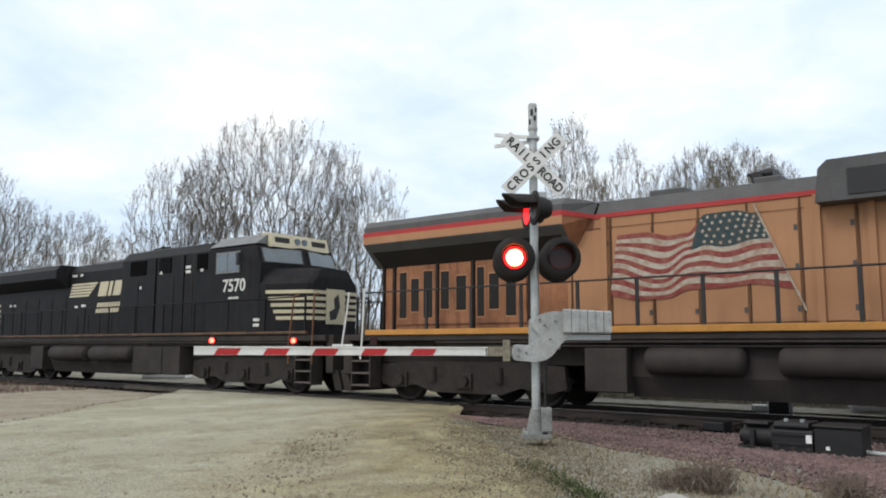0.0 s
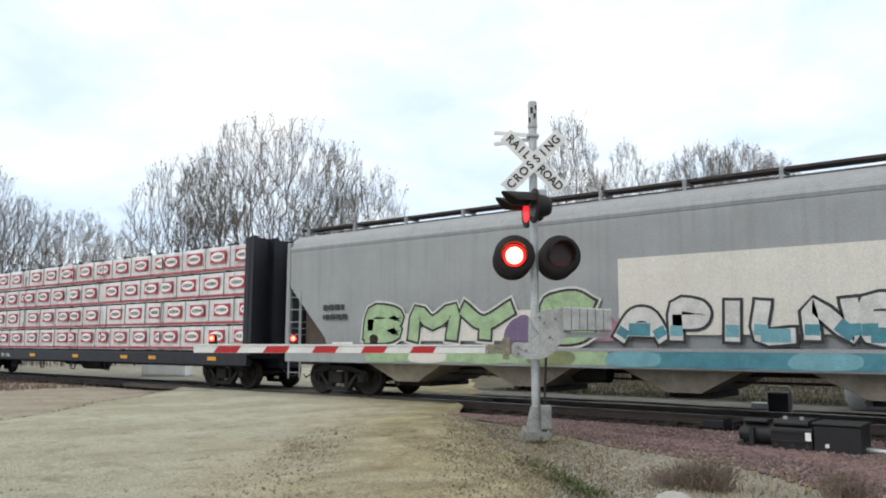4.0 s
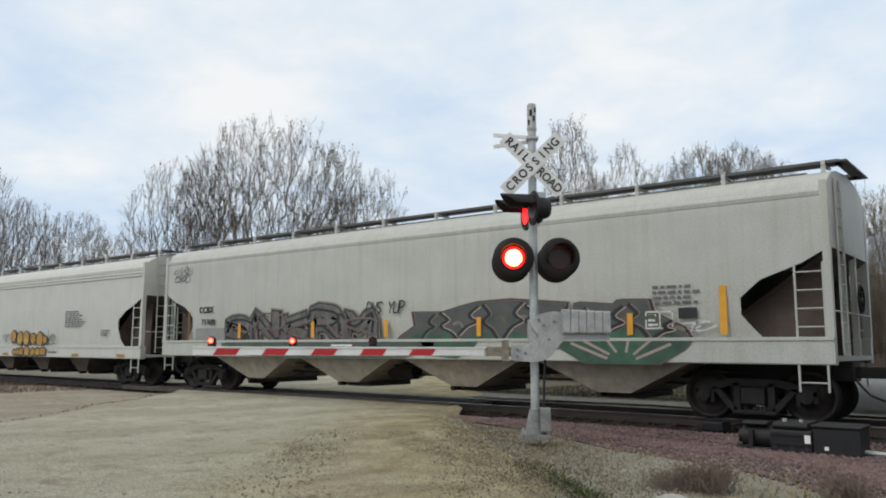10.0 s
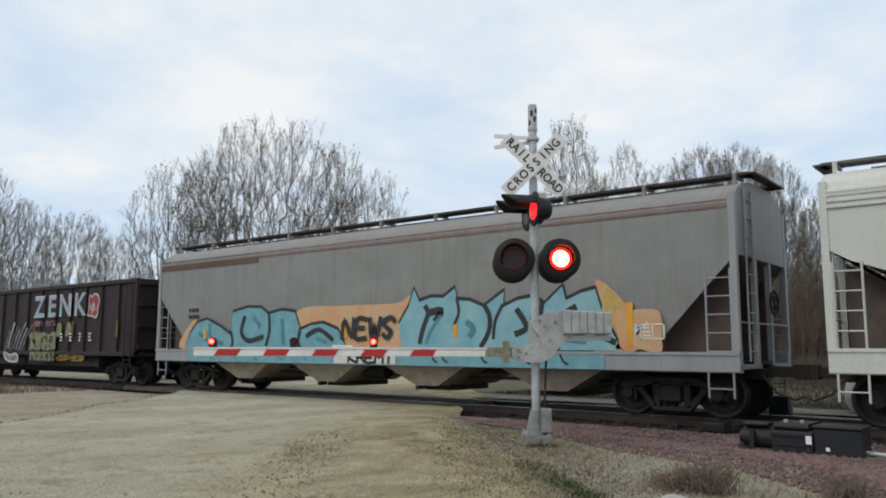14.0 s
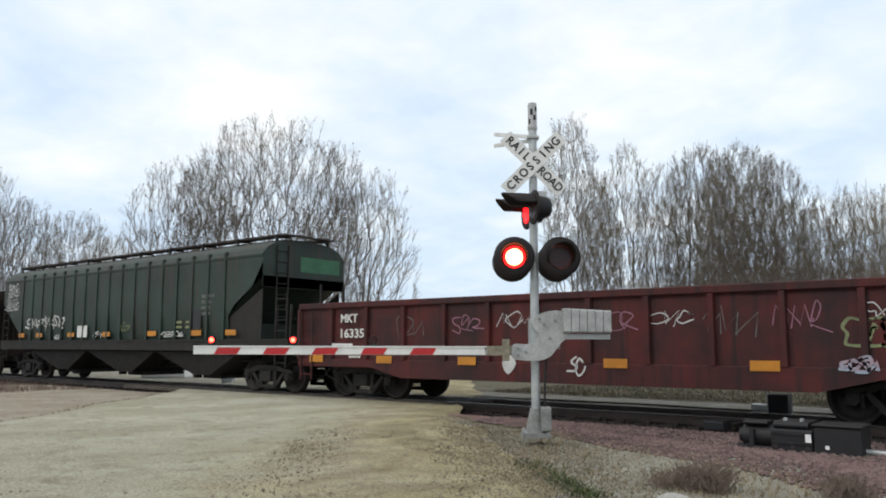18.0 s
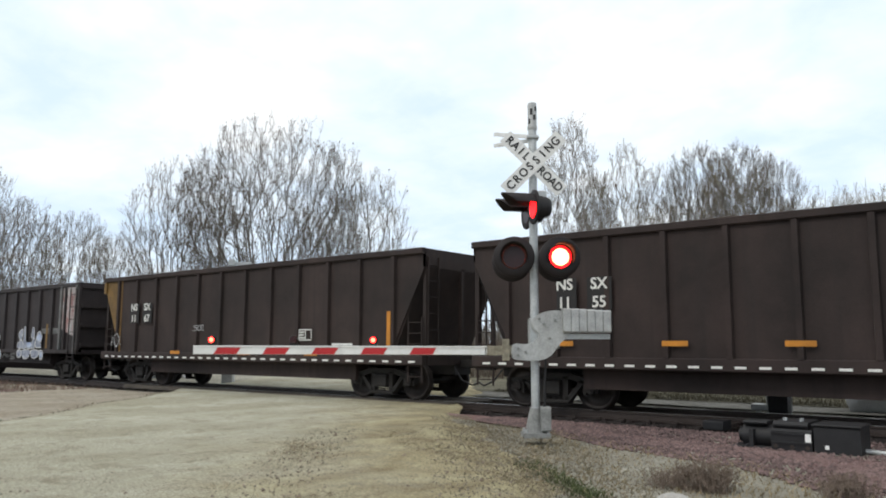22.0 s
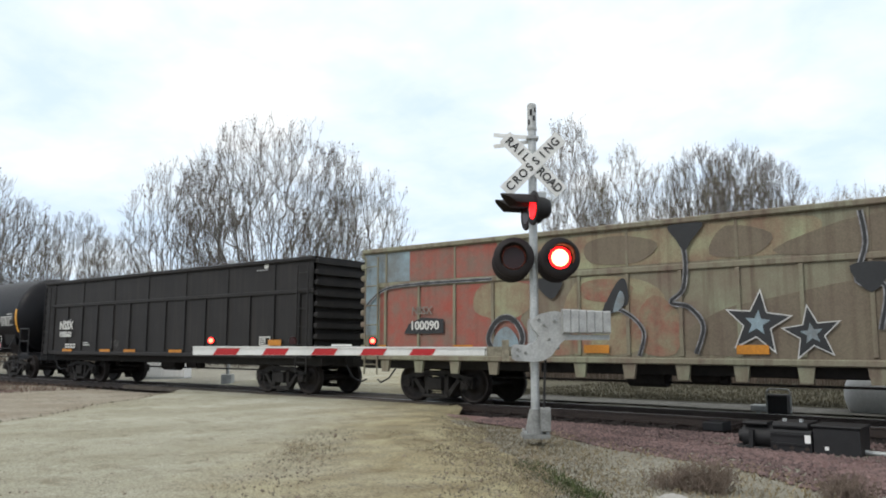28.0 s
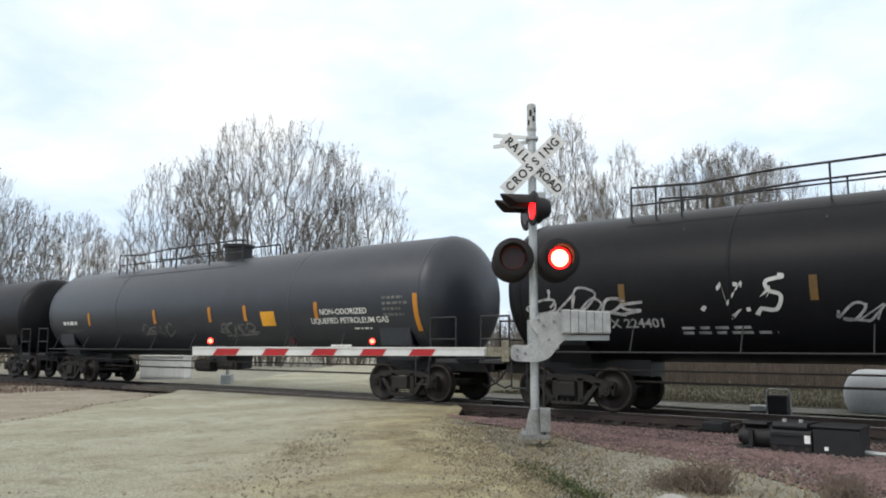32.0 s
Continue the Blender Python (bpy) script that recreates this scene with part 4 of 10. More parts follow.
def ns_loco(front, rear):
    car, half, place = start_car("diesel_locomotive", "black diesel locomotive with cream stripes and lettering", "locomotive", front, rear)
    cream = surf("cream_paint", (0.60, 0.54, 0.38), 0.5, var=0.2)
    glass = surf("cab_glass", (0.10, 0.13, 0.16), 0.06, var=0.2, bump=0, spec=1.0)
    grey = surf("roof_grey", (0.20, 0.205, 0.21), 0.6, var=0.3)
    gold = surf("sill_stripe_tan", (0.16, 0.085, 0.04), 0.7, var=0.5, scale=2.5, col2=(0.045, 0.03, 0.022))
    dust = surf("dusty_black", (0.042, 0.034, 0.030), 0.85, var=0.5, scale=1.6, col2=(0.02, 0.017, 0.016))
    loco_common(car, half, place, dust, NSBLACK, gold, (-4.6, -1.9, -1.6, 1.1), ((1.25, 2.95), (3.0, 3.95), (-6.2, -5.2)), 12, 1.66, ends=(-11.65, 10.75), steps=(0.55, 1.05), trucks=(-7.95, 6.75))
    f, d = half - 0.75, 1.62
    # radiator cabin with its overhanging wings at the rear
    m = M()
    m.box(-10.78, -4.45, -0.98, 0.98, d, 3.9)
    part("radiator_cabin", m, NSBLACK, car)
    # cream bands that wrap round the rear corners
    for z in (2.30, 2.53, 2.76, 2.99):
        m = M()
        m.box(-10.786, -10.5, -0.984, 0.984, z, z + 0.1)
        part("rear_band", m, cream, car)
    m = M()
    m.prism([(-1.0, 3.55), (1.0, 3.55), (1.54, 3.9), (1.54, 4.22), (1.36, 4.42), (-1.36, 4.42), (-1.54, 4.22), (-1.54, 3.9)], -10.85, -4.43)
    part("radiator_wing", m, NSBLACK, car)
    m = M()
    m.box(-8.4, -6.0, -1.15, 1.15, 4.42, 4.5, 0.02)
    part("radiator_fan_grille", m, grey, car)
    # engine hood
    m = M()
    m.prism([(-1.0, d), (1.0, d), (1.0, 4.1), (0.78, 4.4), (-0.78, 4.4), (-1.0, 4.1)], -4.45, -0.2)
    part("long_hood", m, NSBLACK, car)
    m = M()
    m.prism([(-1.22, d), (1.22, d), (1.22, 4.28), (0.98, 4.58), (-0.98, 4.58), (-1.22, 4.28)], -0.2, 5.3)
    part("auxiliary_cabin", m, NSBLACK, car)
    for x, w in ((0.35, 1.0), (2.15, 0.7), (4.3, 0.55)):
        m = M()
        m.box(x, x + w, -1.24, -1.21, 3.72, 4.22)
        part("vent_screen", m, VOID, car)
    for k in range(5):
        m = M()
        m.box(2.22 + k * 0.13, 2.25 + k * 0.13, -1.25, -1.24, 3.74, 4.2)
        part("vent_slat", m, NSBLACK, car)
    for x in (1.95, 3.6):
        m = M()
        m.box(x, x + 0.03, -1.25, -1.22, 1.7, 4.25)
        part("panel_seam", m, VOID, car)
    for k in range(5):
        x = -0.05 + k * 1.06
        m = M()
        m.box(x, x + 0.96, -1.235, -1.22, 1.75, 3.55)
        part("cabin_door", m, NSBLACK, car)
    for k in range(5):
        x = -4.35 + k * 0.82
        m = M()
        m.box(x, x + 0.74, -1.015, -1.0, 1.75, 2.45)
        part("hood_door", m, NSBLACK, car)
    for k in range(5):
        x = -10.25 + k * 1.15
        m = M()
        m.box(x, x + 1.05, -0.998, -0.98, 1.75, 3.2)
        dd = part("cabin_door", m, NSBLACK, car)
        m = M()
        for z in (2.3, 2.55, 2.8):
            m.box(x + 0.15, x + 0.9, -1.006, -0.996, z, z + 0.16)
        part("door_louvre", m, NSBLACK, dd)
    # cab with a two-pane windscreen and a tapered wide nose
    def layers(name, rows, material, parent, label=""):
        """Stacked outlines (height, [(x, half-width) from side to middle]) closed into one shell."""
        m = M()
        rings = []
        for z, o in rows:
            rings.append([(x, -w, z) for x, w in o] + [(x, w, z) for x, w in o[::-1]])
        n = len(rings[0])
        m.add([p for r in rings for p in r], [(k * n + i, k * n + (i + 1) % n, (k + 1) * n + (i + 1) % n, (k + 1) * n + i) for k in range(len(rings) - 1) for i in range(n)] + [tuple((len(rings) - 1) * n + i for i in range(n))])
        return part(name, m, material, parent, label)
    cab = layers("cab", [(d, [(5.3, 1.5), (7.75, 1.5), (7.95, 0.1)]), (3.68, [(5.3, 1.5), (7.8, 1.5), (8.06, 0.1)]), (4.22, [(5.3, 1.5), (7.60, 1.5), (7.9, 0.1)]), (4.34, [(5.3, 1.46), (7.5, 1.42), (7.72, 0.1)])], NSBLACK, car)
    layers("nose", [(d, [(7.5, 1.49), (8.05, 1.49), (9.18, 1.0), (9.32, 0.85)]), (3.08, [(7.5, 1.49), (8.05, 1.49), (9.18, 1.0), (9.32, 0.85)]), (3.3, [(7.5, 1.46), (7.98, 1.38), (9.17, 0.8), (9.32, 0.66)]), (3.55, [(7.5, 1.3), (7.9, 1.12), (9.12, 0.6), (9.28, 0.5)])], NSBLACK, car)
    m = M()
    m.prism([(-1.52, 4.3), (1.52, 4.3), (1.05, 4.64), (-1.05, 4.64)], 5.35, 7.62)
    part("cab_roof", m, grey, car)
    m = M()
    m.prism([(7.3, 4.22), (7.84, 4.22), (7.72, 4.64), (7.3, 4.66)], -1.12, 1.12, "y")
    nb = part("number_board", m, cream, car, "cream number board over the windscreen")
    for y in (-0.14, 0.14):
        m = M()
        m.cyl((7.7, y, 4.45), (7.82, y, 4.44), 0.1, n=14)
        part("headlight", m, glass, nb)
    for y in (-0.72, 0.72):
        m = M()
        m.box(7.76, 7.80, y - 0.27, y + 0.27, 4.36, 4.52)
        part("number_panel", m, LETTER, nb)
    for s in (-1, 1):
        m = M()
        a0, a1, b0, b1 = Vector((7.83, s * 1.38, 3.75)), Vector((8.07, s * 0.16, 3.75)), Vector((7.66, s * 1.38, 4.16)), Vector((7.94, s * 0.16, 4.16))
        fr = M()
        fr.quad(*[tuple(p + Vector((0.008, 0, 0)) + q) for p, q in ((a0, Vector((-0.01, s * 0.05, -0.03))), (a1, Vector((0.01, -s * 0.05, -0.03))), (b1, Vector((0.01, -s * 0.05, 0.03))), (b0, Vector((-0.01, s * 0.05, 0.03))))])
        ws = part("windscreen", fr, LETTER, cab, "dark tinted windscreen pane")
        m.quad(*[tuple(p + Vector((0.02, 0, 0.004))) for p in (a0, a1, b1, b0)])
        part("pane", m, glass, ws)
    m = M()
    m.box(5.72, 6.86, -1.535, -1.5, 3.48, 4.12)
    fr = part("window_frame", m, grey, cab)
    for x0, x1 in ((5.78, 6.28), (6.34, 6.80)):
        m = M()
        m.box(x0, x1, -1.541, -1.53, 3.54, 4.06)
        part("window_pane", m, glass, fr)
    m = M()
    m.pipe([(7.1, -1.52, 3.85), (7.25, -1.8, 3.85)], 0.015)
    m.box(7.2, 7.3, -1.92, -1.76, 3.65, 4.0)
    part("mirror", m, BLACK, cab)
    # cream bands round the nose
    for k in range(5):
        z = 2.06 + k * 0.185
        m = M()
        s0 = 0.07 * (4 - k)
        o = [(8.06 + 1.13 * s0, 1.502 - 0.49 * s0), (9.19, 1.012), (9.335, 0.86)]
        ring = [(x, -w) for x, w in o] + [(x, w) for x, w in o[::-1]]
        for (xa, ya), (xb, yb) in zip(ring, ring[1:]):
            m.quad((xa, ya, z), (xb, yb, z), (xb, yb, z + 0.1), (xa, ya, z + 0.1))
        part("nose_band", m, cream, car)
    m = M()
    m.box(9.335, 9.36, -0.36, 0.36, 1.95, 2.95)
    nd = part("nose_door", m, cream, car, "cream nose door with a dark emblem")
    m = M()
    m.add([(9.364, y, z) for y, z in ((-0.22, 2.05), (0.02, 2.1), (0.17, 2.45), (0.1, 2.82), (-0.08, 2.68), (-0.04, 2.4), (-0.25, 2.3))], [tuple(range(7))])
    part("emblem", m, LETTER, nd)
    m = M()
    m.quad((7.76, -1.47, 1.64), (9.1, -1.06, 1.64), (9.1, -1.062, 1.66), (7.76, -1.472, 1.66))
    part("nose_step", m, GRIME, car)
    for s in (-1, 1):
        for xa, xb in ((9.29, 9.1), (10.1, 10.05)):
            g = M()
            g.pipe([(xb, s * 1.5, 0.85), (xb, s * 1.5, 1.4), (xa, s * 1.5, 2.7), (xa + 0.1, s * 1.42, 2.72)], 0.024)
            part("front_handrail", g, RUSTRAIL, car, "rust-red front handrail")
    g = M()
    for xx in (-half + 0.22, -half + 0.88):
        g.pipe([(xx, -1.5, 0.35), (xx, -1.52, 2.3)], 0.022)
    for k in range(4):
        g.box(-half + 0.24, -half + 0.86, -1.53, -1.5, 0.34 + 0.3 * k, 0.375 + 0.3 * k)
    part("step_handrail", g, RUSTRAIL, car)
    write(car, "7570", 6.6, -1.51, 3.09, 0.52, LWHITE, "road_number", 1.05)
    bars(car, 6.35, 2.68, 0.5, 0.12, 1, LWHITE, -1.506, 2, "small_words")
    bars(car, 7.55, 1.85, 0.35, 0.3, 2, LWHITE, -1.506, 12, "small_words")
    # hood emblem: speed lines and leaning blocks, name as bars
    for k in range(5):
        z = 3.17 + k * 0.108
        m = M()
        m.prism([(-4.37 + 0.045 * k, z), (-2.9 + 0.14 * k, z), (-2.8 + 0.14 * k, z + 0.078), (-4.34 + 0.045 * k, z + 0.078)], -1.012, -1.0, "y")
        part("emblem_stripe", m, cream, car)
    for q in ([(-2.22, 3.14), (-1.62, 3.14), (-1.46, 3.67), (-2.06, 3.67)], [(-1.52, 3.14), (-1.3, 3.14), (-1.14, 3.67), (-1.36, 3.67)], [(-1.18, 3.14), (-0.66, 3.14), (-0.5, 3.67), (-1.02, 3.67)]):
        m = M()
        m.prism(q, -1.013, -1.0, "y")
        part("emblem_block", m, cream, car)
    for z, x0 in ((2.74, -2.25), (2.53, -2.32)):
        for k in range(8):
            m = M()
            a = x0 + k * 0.205
            m.prism([(a, z), (a + 0.15, z), (a + 0.19, z + 0.16), (a + 0.04, z + 0.16)], -1.012, -1.0, "y")
            part("name_bar", m, cream, car)
    for x, z, w in ((-4.2, 3.95, 0.35), (-3.6, 3.95, 0.2), (-3.9, 2.75, 0.2), (-3.4, 2.78, 0.3), (-9.6, 2.95, 0.2), (-9.2, 2.95, 0.2), (1.0, 3.25, 0.12), (3.7, 3.8, 0.25), (3.7, 3.65, 0.25), (2.2, 3.7, 0.15), (4.5, 3.66, 0.15)):
        m = M()
        y = -1.24 if x > -0.2 else (-1.012 if x > -4.45 else -1.004)
        m.box(x, x + w, y - 0.003, y + 0.02, z, z + 0.09)
        part("warning_label", m, LWHITE, car)
    for x0, x1, z in ((-3.2, -1.6, 4.52), (-1.2, -0.5, 4.5), (0.6, 1.8, 4.68)):
        m = M()
        m.box(x0, x1, -0.6, 0.6, 4.38, z, 0.03)
        part("roof_hatch", m, grey, car)
    h = M()
    for y, a in ((-0.2, 1), (0.0, 1), (0.2, -1)):
        h.cyl((0.3, y, 4.78), (0.3 + a * 0.4, y, 4.78), 0.03, 0.10, n=10)
    h.box(0.2, 0.35, -0.3, 0.3, 4.56, 4.8)
    part("horn", h, BLACK, car)
    return car


def up_loco(front, rear):
    car, half, place = start_car("diesel_locomotive", "orange-yellow diesel locomotive with grey roof and flag", "locomotive", front, rear)
    arm = surf("armour_yellow", (0.43, 0.224, 0.118), 0.55, var=0.16, scale=0.6, streak=0.12, dirt=(0.20, 0.085, 0.05), spec=0.2, bump=0.05, solid=True)
    grimy = surf("grimy_yellow", (0.37, 0.165, 0.085), 0.65, var=0.45, scale=1.2, streak=0.5, dirt=(0.085, 0.032, 0.022), spec=0.2)
    grey = surf("harbour_grey", (0.088, 0.087, 0.089), 0.6, var=0.3, streak=0.2)
    redl = surf("red_line", (0.42, 0.03, 0.03), 0.5, var=0.2)
    gold = surf("sill_yellow", (0.52, 0.24, 0.05), 0.55, var=0.25)
    scr = surf("door_screen", (0.011, 0.008, 0.007), 0.7, var=0.3)
    under = surf("underframe_grey", (0.045, 0.036, 0.033), 0.8, var=0.5, scale=1.8)
    loco_common(car, half, place, under, BLACK, gold, (-3.8, -1.9, -1.35, 1.2), ((-5.06, -4.16), (1.5, 3.0)), 13, 1.60, 0.035, rails=[-11.31, -9.21, -7.9, -6.57, -5.2, -3.9, -2.6, -1.3, 0.0, 1.3, 2.6, 3.9, 5.2, 6.5], ends=(-12.05, 11.15), steps=(0.7, 0.55), trucks=(-8.36, 7.45))
    d = 1.62
    m = M()
    m.box(-5.7, 6.5, -1.0, 1.0, d, 4.05)
    part("long_hood", m, arm, car)
    m = M()
    m.prism([(-1.02, 4.05), (1.02, 4.05), (0.8, 4.38), (-0.8, 4.38)], -5.0, 6.5)
    part("hood_roof", m, grey, car)
    m = M()
    m.box(-11.02, -5.7, -1.0, 1.0, d, 3.7)
    part("radiator_cabin", m, grimy, car)
    m = M()
    m.prism([(-1.0, 3.3), (1.0, 3.3), (1.55, 3.86), (1.55, 4.3), (1.35, 4.46), (-1.35, 4.46), (-1.55, 4.3), (-1.55, 3.86)], -11.25, -5.5)
    part("radiator_wing", m, grey, car)
    m = M()
    for s in (-1, 1):
        m.add([(-5.5, s * 1.0, 3.3), (-5.5, s * 1.55, 3.86), (-5.5, s * 1.55, 4.06), (-5.05, s * 1.02, 4.05), (-5.05, s * 1.02, 3.6)], [(0, 1, 2, 3, 4)[::s]])
    part("wing_end", m, grimy, car)
    m = M()
    m.add([(-5.5, -1.55, 4.06), (-5.5, -1.55, 4.3), (-5.5, -1.35, 4.46), (-5.5, 1.35, 4.46), (-5.5, 1.55, 4.3), (-5.5, 1.55, 4.06), (-5.05, -1.02, 4.05), (-5.05, -0.8, 4.385), (-5.05, 0.8, 4.385), (-5.05, 1.02, 4.05)], [(0, 6, 7, 1), (1, 7, 2), (2, 7, 8, 3), (3, 8, 4), (4, 8, 9, 5)])
    part("wing_end_roof", m, grey, car)
    m = M()
    m.box(-11.26, -5.5, -1.562, -1.552, 3.88, 4.06)
    part("wing_panel", m, arm, car)
    m = M()
    m.box(-11.26, -5.5, -1.563, -1.553, 4.06, 4.17)
    m.add([(-5.5, -1.563, 4.06), (-5.03, -1.03, 4.0), (-5.03, -1.03, 4.09), (-5.5, -1.563, 4.17)], [(0, 1, 2, 3)])
    m.box(-5.04, 6.5, -1.03, -1.0, 4.0, 4.09)
    part("red_stripe", m, redl, car)
    # dark screens under the wing
    m = M()
    m.add([(-11.0, -1.03, 3.3), (-5.8, -1.03, 3.3), (-5.55, -1.5, 3.82), (-11.15, -1.5, 3.82)], [(0, 1, 2, 3)])
    part("intake_screen", m, scr, car)
    m = M()
    m.prism([(-0.62, 3.78), (-0.55, 4.36), (-0.4, 4.5), (5.3, 4.52), (5.5, 4.3), (5.5, 3.78)], -1.48, 1.48, "y")
    part("brake_cabin", m, grey, car)
    m = M()
    m.box(-0.1, 3.6, -1.5, -1.48, 3.86, 4.3)
    part("brake_grille", m, BLACK, car)
    m = M()
    m.prism([(6.5, d), (10.3, d), (10.3, 3.0), (8.6, 3.4), (8.1, 4.6), (6.5, 4.6)], -1.5, 1.5, "y")
    part("cab", m, arm, car)
    m = M()
    m.box(-11.04, -10.98, -1.06, 1.06, 1.62, 3.75)
    part("corner_post", m, scr, car)
    for x in (-10.66, -9.26, -8.19, -6.63):
        m = M()
        m.box(x - 0.035, x + 0.035, -1.06, -1.0, 1.66, 3.36)
        part("door_post", m, scr, car)
    for x0, x1, panes in ((-10.55, -9.3, ((-10.46, -10.23, 0), (-10.08, -9.83, 1), (-9.68, -9.40, 0))), (-9.19, -8.25, ((-9.14, -8.89, 2), (-8.67, -8.38, 1))), (-8.1, -6.72, ((-8.06, -7.86, 0), (-7.72, -7.45, 1), (-7.26, -6.99, 0)))):
        m = M()
        m.box(x0, x1, -1.04, -1.0, 1.86, 3.34)
        dd = part("cabin_door", m, grimy, car)
        for a, b, k in panes:
            z0, z1 = ((2.02, 3.16), (2.18, 2.99), (2.22, 3.12))[k]
            s = M()
            s.box(a - 0.02, b + 0.02, -1.046, -1.035, z0 - 0.03, z1 + 0.03)
            part("screen_rim", s, arm, dd)
            s = M()
            s.box(a, b, -1.052, -1.038, z0, z1)
            part("door_screen", s, scr, dd)
    seam = surf("door_seam", (0.16, 0.078, 0.04), 0.8, var=0.4)
    for k in range(14):
        x = -5.6 + k * 0.92
        m = M()
        m.box(x, x + 0.028, -1.036, -1.0, 1.74, 4.0)
        part("door_gap", m, seam, car)
    m = M()
    m.box(-5.6, -0.9, -1.036, -1.03, 3.775, 3.79)
    part("door_gap", m, seam, car)
    for k in range(13):
        x = -5.55 + k * 0.92
        m = M()
        m.box(x, x + 0.85, -1.03, -1.0, 1.78, 3.75)
        dd = part("hood_door", m, arm, car)
        for z in (1.95, 2.7, 3.4):
            b = M()
            b.box(x + 0.78, x + 0.84, -1.048, -1.028, z, z + 0.1)
            part("door_latch", b, grey, dd)
    for x in (-4.85, -0.75, 0.1):
        m = M()
        m.box(x, x + 0.12, -1.1, -1.0, 1.7, 4.0)
        part("hood_seam", m, arm, car)
    # faded wavy flag painted along the hood
    fw = surf("flag_white", (0.44, 0.39, 0.32), 0.6, scale=7, col2=(0.25, 0.15, 0.10), mottle=0.42)
    fr = surf("flag_red", (0.20, 0.028, 0.026), 0.6, scale=7, col2=(0.30, 0.13, 0.085), mottle=0.40)
    fb = surf("flag_blue", (0.016, 0.042, 0.05), 0.6, scale=7, col2=(0.07, 0.06, 0.05), mottle=0.38)
    tops = ((-4.50, 3.60), (-3.91, 3.61), (-3.38, 3.50), (-3.04, 3.52), (-2.64, 3.84), (-2.11, 3.85), (-1.72, 3.76))
    lows = ((-4.68, 2.36), (-4.05, 2.24), (-3.50, 2.26), (-3.00, 2.42), (-2.45, 2.42), (-1.80, 2.47), (-1.13, 2.36))

    def along(knots, u):
        u = min(max(u, 0), 0.9999) * (len(knots) - 1)
        i = int(u)
        k = (1 - math.cos((u - i) * math.pi)) / 2
        (xa, za), (xb, zb) = knots[i], knots[i + 1]
        return xa + (xb - xa) * (u - i), za + (zb - za) * k

    def wave(u, t):
        (xa, za), (xb, zb) = along(lows, u), along(tops, u)
        return xa + (xb - xa) * t, za + (zb - za) * t + 0.10 * math.sin(u * 13.0 + 1.2) * math.sin(math.pi * min(1, t * 1.1))
    bands = 13
    for j in range(bands):
        m = M()
        top, bot = [], []
        for q in range(37):
            u = q / 36
            x, z = wave(u, j / bands)
            bot.append((x, -1.052, z))
            x, z = wave(u, (j + 1) / bands)
            top.append((x, -1.052, z))
        m.add(bot + top, [(i, i + 1, 38 + i, 37 + i) for i in range(36)])
        part("flag_stripe", m, fr if j % 2 == 0 else fw, car)
    m = M()
    top, bot = [], []
    for q in range(15):
        x, z = wave(0.52 + 0.48 * q / 14, 0.60)
        bot.append((x, -1.057, z))
        x, z = wave(0.60 + 0.40 * q / 14, 1.01)
        top.append((x, -1.057, z))
    m.add(bot + top, [(i, i + 1, 16 + i, 15 + i) for i in range(14)])
    part("flag_canton", m, fb, car)
    m = M()
    for a in range(8):
        for b in range(5):
            x, z = wave(0.62 + 0.05 * a + (0.022 if b % 2 else 0), 0.65 + 0.078 * b)
            m.add([(x + (0.045 if i % 2 == 0 else 0.02) * math.sin(i * math.pi / 5), -1.061, z + (0.045 if i % 2 == 0 else 0.02) * math.cos(i * math.pi / 5)) for i in range(10)], [tuple(range(10))])
    part("flag_stars", m, fw, car)
    m = M()
    m.pipe([(-0.94, -1.05, 1.96), (-1.76, -1.05, 3.94)], 0.022)
    part("flag_pole", m, fw, car)
    for xx, w in ((-4.0, 0.75), (-1.9, 0.5)):
        m = M()
        m.box(xx, xx + w, -0.5, 0.5, 4.36, 4.56, 0.03)
        part("roof_hatch", m, grey, car)
    for pts in ([(-11.75, 2.70), (-11.82, 2.2), (-12.0, 1.26)], [(-11.22, 2.78), (-11.26, 1.6), (-11.32, 1.0)]):
        g = M()
        g.pipe([(x, -1.54, z) for x, z in pts], 0.024)
        part("rear_handrail", g, WHITE, car, "white-painted handrail beside the steps")
    h = M()
    for y in (-0.2, 0.0, 0.2):
        h.cyl((-2.1, y, 4.68), (-1.6, y, 4.68), 0.03, 0.1, n=10)
    h.box(-2.0, -1.8, -0.3, 0.3, 4.5, 4.7)
    part("horn", h, BLACK, car)
    return car
# ---- ground, road, track ----
def lumpy(x, y, s=1.0):
    return noise.noise((x * 0.35, y * 0.35, 3.1)) * 0.05 * s + noise.noise((x * 1.7, y * 1.7, 8.2)) * 0.018 * s


